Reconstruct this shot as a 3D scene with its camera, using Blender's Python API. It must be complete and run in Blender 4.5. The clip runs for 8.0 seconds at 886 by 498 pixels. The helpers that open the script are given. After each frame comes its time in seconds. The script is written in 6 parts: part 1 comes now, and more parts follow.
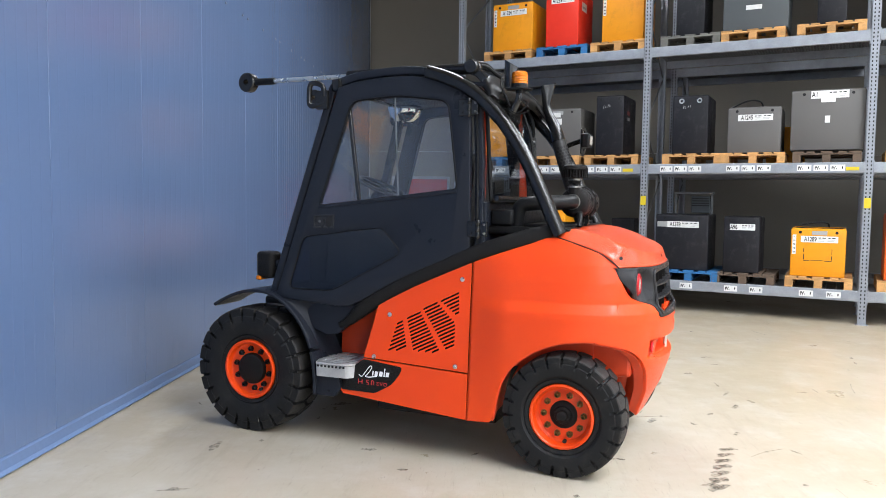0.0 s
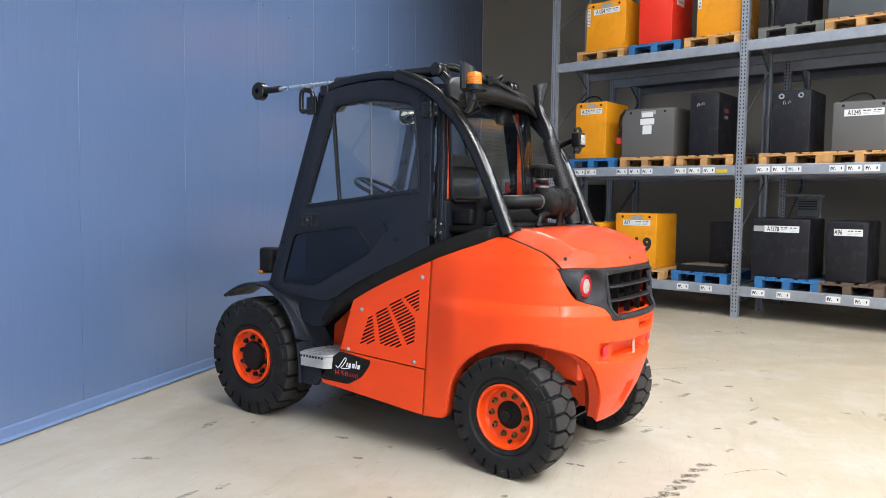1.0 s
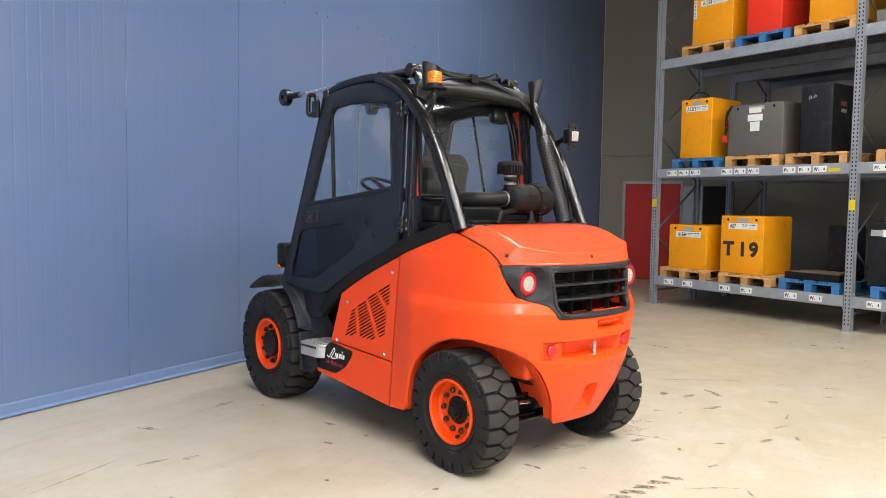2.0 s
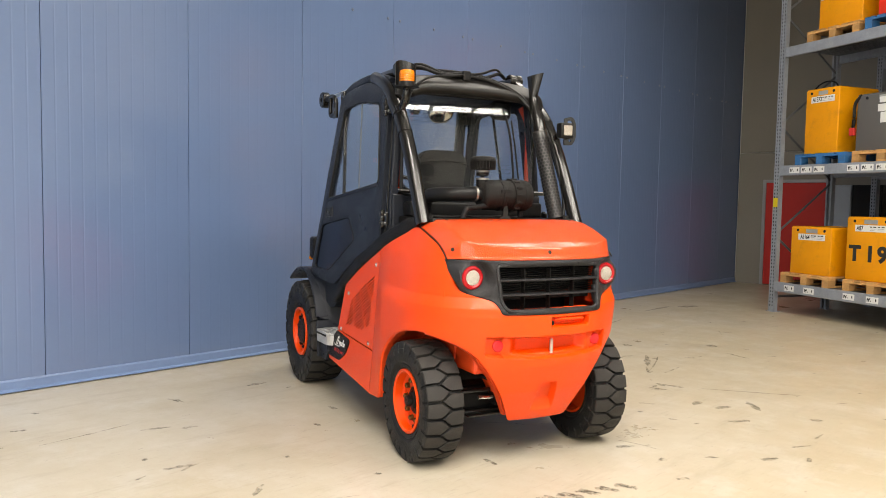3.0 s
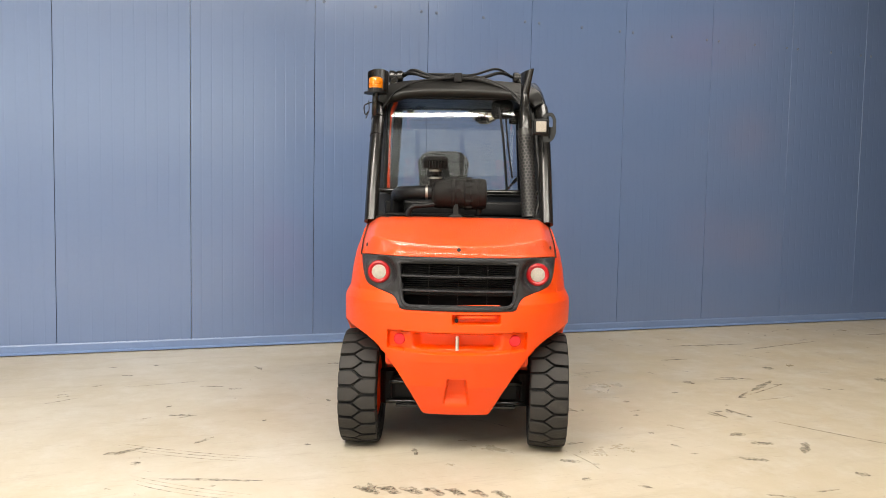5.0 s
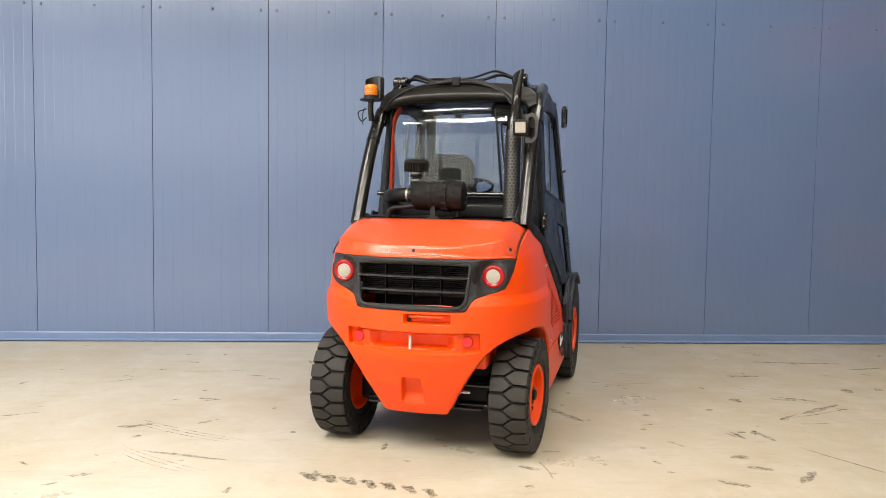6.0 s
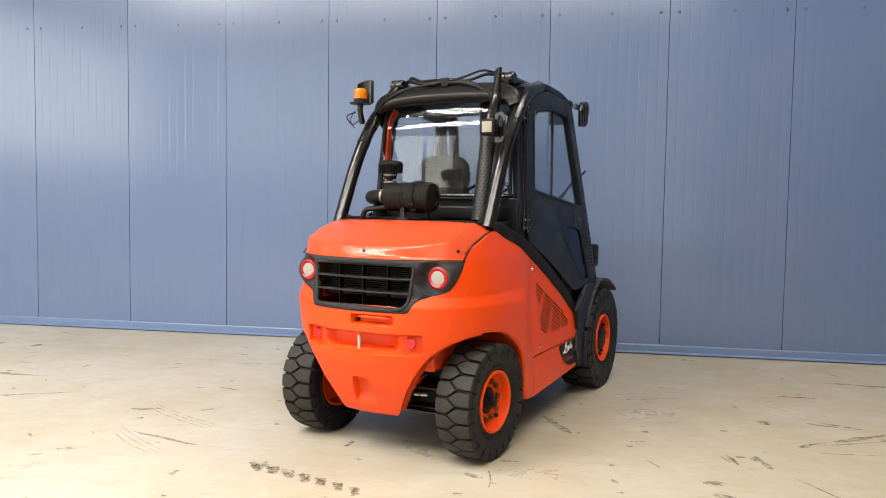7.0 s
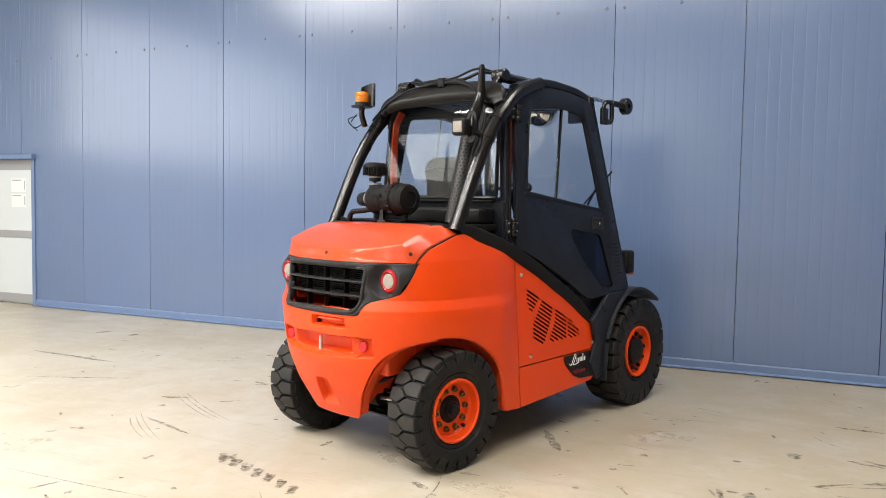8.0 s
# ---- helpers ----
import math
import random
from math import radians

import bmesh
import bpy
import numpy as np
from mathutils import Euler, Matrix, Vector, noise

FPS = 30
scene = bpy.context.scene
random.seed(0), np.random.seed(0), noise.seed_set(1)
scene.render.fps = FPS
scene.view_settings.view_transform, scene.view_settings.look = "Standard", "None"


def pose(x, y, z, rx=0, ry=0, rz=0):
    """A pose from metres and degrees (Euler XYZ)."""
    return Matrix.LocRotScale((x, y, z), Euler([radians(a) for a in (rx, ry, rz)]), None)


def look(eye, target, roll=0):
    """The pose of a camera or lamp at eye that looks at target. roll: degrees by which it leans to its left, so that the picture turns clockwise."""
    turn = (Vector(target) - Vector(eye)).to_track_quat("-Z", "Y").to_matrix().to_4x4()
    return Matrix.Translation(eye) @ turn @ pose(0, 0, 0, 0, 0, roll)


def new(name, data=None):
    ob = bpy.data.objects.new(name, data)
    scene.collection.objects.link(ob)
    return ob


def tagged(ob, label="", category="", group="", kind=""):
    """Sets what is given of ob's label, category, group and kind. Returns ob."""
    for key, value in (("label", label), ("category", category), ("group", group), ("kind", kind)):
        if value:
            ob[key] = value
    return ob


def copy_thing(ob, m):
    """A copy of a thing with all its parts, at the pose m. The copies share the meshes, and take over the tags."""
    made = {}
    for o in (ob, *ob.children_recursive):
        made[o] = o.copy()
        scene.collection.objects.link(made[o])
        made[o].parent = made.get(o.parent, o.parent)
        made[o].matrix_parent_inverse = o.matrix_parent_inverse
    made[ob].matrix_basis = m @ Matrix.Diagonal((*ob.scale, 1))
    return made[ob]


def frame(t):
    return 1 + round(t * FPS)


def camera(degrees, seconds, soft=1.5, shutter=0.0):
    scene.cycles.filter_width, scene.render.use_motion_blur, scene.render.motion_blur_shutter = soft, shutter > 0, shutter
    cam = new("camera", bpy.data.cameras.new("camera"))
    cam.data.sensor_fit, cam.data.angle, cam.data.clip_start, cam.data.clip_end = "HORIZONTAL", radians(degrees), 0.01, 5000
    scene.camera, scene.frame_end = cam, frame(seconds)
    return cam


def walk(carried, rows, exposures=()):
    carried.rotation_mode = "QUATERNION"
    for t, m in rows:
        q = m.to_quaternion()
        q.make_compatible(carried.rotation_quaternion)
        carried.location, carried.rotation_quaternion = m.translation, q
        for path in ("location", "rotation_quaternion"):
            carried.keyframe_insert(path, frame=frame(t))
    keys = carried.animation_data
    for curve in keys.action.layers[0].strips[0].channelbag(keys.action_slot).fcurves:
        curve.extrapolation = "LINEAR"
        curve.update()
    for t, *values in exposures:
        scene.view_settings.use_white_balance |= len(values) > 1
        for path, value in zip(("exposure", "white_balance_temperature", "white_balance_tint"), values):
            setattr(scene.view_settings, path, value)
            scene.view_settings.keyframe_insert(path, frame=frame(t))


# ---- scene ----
cam = camera(61.4, 8.0, soft=0.65)
PATH = [
    (0, (0.149, -0.284, 1.563), (0.011, 1.706, 1.427), 0.7),
    (0.5, (0.735, -0.256, 1.549), (0.38, 1.708, 1.415), 0.7),
    (1, (1.378, -0.168, 1.552), (0.803, 1.744, 1.421), 0.8),
    (1.5, (1.966, 0.006, 1.53), (1.184, 1.842, 1.399), 0.8),
    (1.7, (2.219, 0.107, 1.526), (1.343, 1.9, 1.398), 0.8),
    (2.8, (3.442, 0.786, 1.507), (2.123, 2.284, 1.381), 1.0),
    (3, (3.653, 0.969, 1.503), (2.256, 2.394, 1.375), 1.0),
    (3.5, (4.107, 1.389, 1.507), (2.55, 2.638, 1.382), 1.0),
    (4, (4.541, 1.912, 1.518), (2.833, 2.944, 1.39), 1.0),
    (4.5, (4.834, 2.43, 1.505), (3.023, 3.268, 1.379), 1.1),
    (4.7, (4.938, 2.636, 1.512), (3.092, 3.396, 1.381), 1.1),
    (5.8, (5.395, 3.983, 1.505), (3.411, 4.203, 1.381), 0.95),
    (6, (5.416, 4.257, 1.501), (3.424, 4.382, 1.378), 0.9),
    (6.5, (5.41, 4.869, 1.507), (3.416, 4.774, 1.385), 0.9),
    (7, (5.325, 5.512, 1.5), (3.356, 5.183, 1.382), 0.9),
    (7.5, (5.126, 6.12, 1.5), (3.215, 5.542, 1.383), 0.9),
    (8, (4.877, 6.675, 1.5), (3.041, 5.89, 1.389), 1.0),
]
walk(cam, [(t, look(eye, target, roll)) for t, eye, target, roll in PATH], [(0, 0.74, 6000, 10), (1.5, 0.72, 6250, 10), (3.0, 0.65, 7350, 10), (4.5, 0.61, 7300, 10), (6.0, 0.57, 7300, 10), (6.5, 0.56, 7250, 10), (8.0, 0.58, 6850, 10)])

# ---- light ----
world = bpy.data.worlds.new("hall_world")
scene.world = world
world.use_nodes = True
bgn = world.node_tree.nodes["Background"]
sky = world.node_tree.nodes.new("ShaderNodeTexSky")
sky.sky_type = "NISHITA"
sky.sun_disc = False
sky.sun_elevation, sky.sun_rotation = radians(38), radians(160)
world.node_tree.links.new(sky.outputs[0], bgn.inputs[0])
bgn.inputs[1].default_value = 0.08

WALL_X, BACK_Y, FRONT_Y, EAST_X, ROOF_Z = -2.55, 15.6, -8.0, 13.0, 6.6


def area_lamp(name, eye, target, sx, sy, power, colour=(1, 1, 1)):
    la = bpy.data.lights.new(name, "AREA")
    la.shape, la.size, la.size_y, la.energy, la.color = "RECTANGLE", sx, sy, power, colour
    ob = new(name, la)
    ob.matrix_world = look(eye, target)
    return ob


# daylight: rooflights, and unseen high window bands added in front and east walls
BAND = (2.4, 12.4, 2.6, 6.0)
SKYLIGHTS = [(2.9, 0.6, 412), (0.2, 7.8, 200), (6.0, 1.0, 530), (6.0, 5.8, 390), (6.0, -3.6, 650)]
# both bands are out of view, added for fill light and wall reflections
area_lamp("window_daylight", (7.4, FRONT_Y - 0.06, 4.3), (7.4, 0, 4.1), 9.9, 3.35, 260, (0.97, 0.985, 1.0))
EAST_BAND = (-6.6, 5.2, 2.6, 6.0)
area_lamp("window_daylight", (EAST_X + 0.06, -0.7, 4.3), (0, -0.7, 4.1), 11.7, 3.35, 130, (0.97, 0.985, 1.0))
for sx, sy, power in SKYLIGHTS:
    area_lamp("rooflight_daylight", (sx, sy, ROOF_Z + 0.1), (sx, sy + 0.001, 0), 1.4, 4.4, power, (1.0, 0.995, 0.985))


# ---- materials ----
def mat(name, colour, rough=0.5, metal=0.0, var=0.12, scale=6.0, fine=60.0, bump=0.02, spec=0.5, rvar=0.1,
        dirt=None, dirt_scale=3.0, dirt_amount=0.0, coat=0.0, island=0.0):
    m = bpy.data.materials.new(name)
    m.use_nodes = True
    nt = m.node_tree
    n, l = nt.nodes, nt.links
    bs = n["Principled BSDF"]
    tc = n.new("ShaderNodeTexCoord")

    def noise_node(s, detail=6, rough_=0.6):
        t = n.new("ShaderNodeTexNoise")
        t.inputs["Scale"].default_value, t.inputs["Detail"].default_value, t.inputs["Roughness"].default_value = s, detail, rough_
        l.new(tc.outputs["Object"], t.inputs["Vector"])
        return t

    big, small = noise_node(scale), noise_node(fine, 3)
    mixn = n.new("ShaderNodeMix")
    mixn.data_type = "FLOAT"
    mixn.inputs[0].default_value = 0.35
    l.new(big.outputs[0], mixn.inputs[2])
    l.new(small.outputs[0], mixn.inputs[3])
    rmp = n.new("ShaderNodeMapRange")
    rmp.inputs[1].default_value, rmp.inputs[2].default_value = 0.3, 0.7
    rmp.inputs[3].default_value, rmp.inputs[4].default_value = 1 - var, 1 + var
    l.new(mixn.outputs[0], rmp.inputs[0])
    sc = n.new("ShaderNodeVectorMath")
    sc.operation = "SCALE"
    sc.inputs[0].default_value = colour
    l.new(rmp.outputs[0], sc.inputs["Scale"])
    col = sc.outputs[0]
    if island:
        info = n.new("ShaderNodeObjectInfo")
        r2 = n.new("ShaderNodeMapRange")
        r2.inputs[3].default_value, r2.inputs[4].default_value = 1 - island, 1 + island
        l.new(info.outputs["Random"], r2.inputs[0])
        s2 = n.new("ShaderNodeVectorMath")
        s2.operation = "SCALE"
        l.new(col, s2.inputs[0])
        l.new(r2.outputs[0], s2.inputs["Scale"])
        col = s2.outputs[0]
    if dirt_amount:
        dn = noise_node(dirt_scale, 9, 0.7)
        dr = n.new("ShaderNodeMapRange")
        dr.inputs[1].default_value, dr.inputs[2].default_value = 0.52, 0.72
        dr.inputs[3].default_value, dr.inputs[4].default_value = 0, dirt_amount
        l.new(dn.outputs[0], dr.inputs[0])
        mx = n.new("ShaderNodeMix")
        mx.data_type = "RGBA"
        l.new(dr.outputs[0], mx.inputs[0])
        l.new(col, mx.inputs[6])
        mx.inputs[7].default_value = (*dirt, 1)
        col = mx.outputs[2]
    l.new(col, bs.inputs["Base Color"])
    rr = n.new("ShaderNodeMapRange")
    rr.inputs[1].default_value, rr.inputs[2].default_value = 0.3, 0.7
    rr.inputs[3].default_value, rr.inputs[4].default_value = max(0.02, rough - rvar), min(1, rough + rvar)
    l.new(big.outputs[0], rr.inputs[0])
    l.new(rr.outputs[0], bs.inputs["Roughness"])
    bs.inputs["Metallic"].default_value = metal
    bs.inputs["Specular IOR Level"].default_value = spec
    bs.inputs["Coat Weight"].default_value = coat
    bs.inputs["Coat Roughness"].default_value = 0.12
    if bump:
        bp = n.new("ShaderNodeBump")
        bp.inputs["Strength"].default_value, bp.inputs["Distance"].default_value = 1.0, bump * 0.05
        l.new(small.outputs[0], bp.inputs["Height"])
        l.new(bp.outputs[0], bs.inputs["Normal"])
    return m


def glass_mat(name, tint, rough=0.01, gloss=0.06):
    """A thin tinted pane: clear view through it and a mirror-like gloss on top."""
    m = bpy.data.materials.new(name)
    m.use_nodes = True
    nt = m.node_tree
    n, l = nt.nodes, nt.links
    n.remove(n["Principled BSDF"])
    tr, gl, fr, mx = (n.new("ShaderNodeBsdfTransparent"), n.new("ShaderNodeBsdfGlossy"), n.new("ShaderNodeLayerWeight"), n.new("ShaderNodeMixShader"))
    tr.inputs[0].default_value = (*tint, 1)
    gl.inputs["Roughness"].default_value = rough
    fr.inputs[0].default_value = 0.5
    pw, ma = n.new("ShaderNodeMath"), n.new("ShaderNodeMath")
    pw.operation, pw.inputs[1].default_value = "POWER", 5.0
    ma.operation, ma.inputs[1].default_value, ma.inputs[2].default_value = "MULTIPLY_ADD", 0.85, gloss
    l.new(fr.outputs["Facing"], pw.inputs[0])
    l.new(pw.outputs[0], ma.inputs[0])
    l.new(ma.outputs[0], mx.inputs[0])
    l.new(tr.outputs[0], mx.inputs[1])
    l.new(gl.outputs[0], mx.inputs[2])
    l.new(mx.outputs[0], n["Material Output"].inputs[0])
    return m


M = {
    "orange": mat("orange_enamel", (0.79, 0.060, 0.002), 0.38, var=0.05, scale=3, fine=320, bump=0.035, coat=0.2, rvar=0.06, spec=0.3),
    "orange_flat": mat("orange_dull_enamel", (0.66, 0.055, 0.008), 0.5, var=0.12, scale=8, fine=200, bump=0.02),
    "hood": mat("orange_textured_enamel", (0.79, 0.068, 0.003), 0.36, var=0.06, scale=4, fine=200, bump=0.20, coat=0.6, rvar=0.05, spec=0.45),
    "beam": mat("black_satin_powder_coat", (0.010, 0.0095, 0.009), 0.42, var=0.1, scale=4, fine=300, bump=0.01, spec=0.32),
    "cab": mat("charcoal_powder_coat", (0.0115, 0.0138, 0.0205), 0.34, var=0.15, scale=5, fine=500, bump=0.03, spec=0.28),
    "tube": mat("black_gloss_powder_coat", (0.007, 0.0065, 0.006), 0.24, var=0.04, scale=3, fine=300, bump=0.0, spec=0.5, rvar=0.012),
    "plastic": mat("dark_grey_plastic", (0.0065, 0.0058, 0.0054), 0.42, spec=0.2, var=0.12, scale=9, fine=600, bump=0.06),
    "bezel": mat("grey_moulded_plastic", (0.019, 0.019, 0.021), 0.36, var=0.1, scale=9, fine=600, bump=0.05, spec=0.32),
    "rubber_worn": mat("dusty_tread_rubber", (0.026, 0.024, 0.0225), 0.62, var=0.2, scale=12, fine=150, bump=0.05, spec=0.25, dirt=(0.075, 0.066, 0.055), dirt_scale=9, dirt_amount=0.4),
    "rubber": mat("tyre_rubber", (0.0125, 0.0125, 0.013), 0.5, var=0.2, scale=9, fine=150, bump=0.05, spec=0.2, dirt=(0.075, 0.068, 0.056), dirt_scale=7, dirt_amount=0.4),
    "hose": mat("black_rubber_hose", (0.008, 0.008, 0.0085), 0.42, spec=0.2, var=0.2, scale=20, fine=200),
    "guard": mat("dark_perforated_steel", (0.014, 0.0125, 0.0115), 0.36, metal=0.0, var=0.2, scale=9, fine=200),
    "black": mat("black_painted_iron", (0.007, 0.007, 0.0075), 0.5, spec=0.2, var=0.3, scale=9, fine=120, bump=0.05),
    "chrome": mat("zinc_plated_steel", (0.62, 0.62, 0.6), 0.3, metal=1.0, var=0.1, scale=20, fine=200),
    "brass": mat("yellow_zinc_nut", (0.20, 0.145, 0.055), 0.38, metal=1.0, var=0.2, scale=40, fine=300),
    "alu": mat("cast_aluminium_step", (0.52, 0.52, 0.52), 0.42, metal=0.6, var=0.15, scale=14, fine=200, bump=0.05),
    "amber": mat("amber_lens", (0.60, 0.165, 0.004), 0.12, var=0.1, scale=20, fine=200, spec=0.7),
    "red_lens": mat("red_lens", (0.34, 0.004, 0.008), 0.18, var=0.1, scale=30, fine=200, spec=0.4),
    "white_lens": mat("ribbed_white_lens", (0.47, 0.435, 0.38), 0.25, var=0.3, scale=120, fine=300, bump=0.2),
    "reflector": mat("orange_red_reflector", (0.56, 0.010, 0.016), 0.2, var=0.1, scale=60, fine=300),
    "white_print": mat("white_print", (0.8, 0.8, 0.8), 0.5, var=0.03),
    "red_print": mat("red_print", (0.6, 0.03, 0.03), 0.5, var=0.03),
    "mirror": mat("mirror_face", (0.85, 0.85, 0.85), 0.03, metal=1.0, var=0.02, rvar=0.01, bump=0),
    "wall": mat("blue_coated_steel_panel", (0.102, 0.155, 0.283), 0.21, var=0.03, scale=0.6, fine=30, bump=0.004, spec=0.9, rvar=0.03, island=0.02),
    "wall_trim": mat("blue_steel_trim", (0.124, 0.187, 0.333), 0.4, var=0.08, scale=3, fine=40),
    "screw": mat("dull_screw_head", (0.10, 0.13, 0.2), 0.5, metal=0.5, var=0.2),
    "grey_wall": mat("grey_panel_wall", (0.235, 0.216, 0.186), 0.7, var=0.08, scale=0.8, fine=40, bump=0.03),
    "ceiling": mat("light_trapezoid_roof", (0.26, 0.26, 0.255), 0.6, var=0.06, scale=1, fine=20),
    "side_wall": mat("pale_hall_wall", (0.55, 0.545, 0.53), 0.6, var=0.06, scale=1, fine=20),
    "galv": mat("galvanised_rack_steel", (0.300, 0.322, 0.355), 0.42, metal=0.35, var=0.2, scale=9, fine=60, bump=0.02),
    "galv_dark": mat("shelf_grating_steel", (0.16, 0.165, 0.17), 0.5, metal=0.5, var=0.2, scale=6, fine=80),
    "hole": mat("dark_slot", (0.006, 0.006, 0.0065), 0.8, var=0.05),
    "wood": mat("pine_pallet_wood", (0.50, 0.27, 0.095), 0.75, var=0.25, scale=5, fine=60, bump=0.1, island=0.25, dirt=(0.12, 0.08, 0.05), dirt_scale=9, dirt_amount=0.3),
    "blue_wood": mat("blue_painted_pallet_wood", (0.024, 0.14, 0.34), 0.7, var=0.25, scale=6, fine=60, bump=0.1, island=0.15, dirt=(0.12, 0.1, 0.08), dirt_scale=9, dirt_amount=0.35),
    "grey_wood": mat("weathered_grey_pallet_wood", (0.14, 0.14, 0.125), 0.8, var=0.25, scale=6, fine=60, bump=0.1, island=0.2),
    "dark_wood": mat("dark_brown_pallet_wood", (0.11, 0.075, 0.05), 0.8, var=0.3, scale=6, fine=60, bump=0.1, island=0.2),
    "yellow": mat("battery_yellow_paint", (0.76, 0.30, 0.006), 0.42, var=0.08, scale=4, fine=150, bump=0.03, spec=0.3, dirt=(0.25, 0.1, 0.02), dirt_scale=5, dirt_amount=0.35),
    "red_box": mat("battery_red_paint", (0.74, 0.035, 0.014), 0.42, spec=0.3, var=0.06, scale=4, fine=150, bump=0.03),
    "orange_box": mat("battery_orange_paint", (0.70, 0.12, 0.012), 0.42, var=0.06, scale=4, fine=150, bump=0.03),
    "grey_box": mat("battery_grey_paint", (0.105, 0.10, 0.095), 0.5, var=0.06, scale=4, fine=150, bump=0.03),
    "slate_box": mat("battery_slate_paint", (0.07, 0.08, 0.085), 0.5, var=0.08, scale=4, fine=150, bump=0.03),
    "black_box": mat("battery_black_paint", (0.010, 0.010, 0.013), 0.45, spec=0.3, var=0.2, scale=4, fine=150, bump=0.04, dirt=(0.15, 0.15, 0.16), dirt_scale=7, dirt_amount=0.15),
    "card": mat("white_label_card", (0.72, 0.72, 0.7), 0.5, var=0.04, scale=30, fine=200),
    "card_grey": mat("silver_rating_plate", (0.4, 0.4, 0.39), 0.4, metal=0.4, var=0.1, scale=40, fine=200),
    "ink": mat("black_ink", (0.02, 0.02, 0.02), 0.6, var=0.05),
    "yellow_card": mat("yellow_label_card", (0.62, 0.47, 0.01), 0.5, var=0.05),
    "door_white": mat("off_white_door_leaf", (0.55, 0.59, 0.60), 0.45, var=0.03, scale=2, fine=60),
    "door_grey": mat("grey_aluminium_profile", (0.36, 0.36, 0.37), 0.4, metal=0.4, var=0.06, scale=5, fine=100),
    "red_gate": mat("red_sheet_door", (0.5, 0.022, 0.016), 0.5, var=0.08, scale=2, fine=60),
    "faded_red": mat("faded_red_sticker", (0.22, 0.05, 0.045), 0.6, var=0.3, scale=30, fine=200),
    "cabinet": mat("blue_grey_steel_cabinet", (0.36, 0.40, 0.46), 0.45, var=0.06, scale=3, fine=60),
    "seat": mat("black_seat_fabric", (0.020, 0.019, 0.018), 0.6, spec=0.2, var=0.25, scale=20, fine=300, bump=0.15),
    "pink": mat("magenta_folder", (0.5, 0.06, 0.15), 0.5, var=0.05),
    "glass": glass_mat("clear_cab_glass", (0.955, 0.965, 0.965)),
    "glass_dark": glass_mat("tinted_cab_glass", (0.15, 0.18, 0.25)),
    "glass_rear": glass_mat("rear_cab_glass", (0.93, 0.95, 0.955), 0.01, 0.03),
    "band": mat("dull_steel_band", (0.26, 0.25, 0.23), 0.42, metal=0.9, var=0.2, scale=30, fine=200),
    "scuff": None,
}


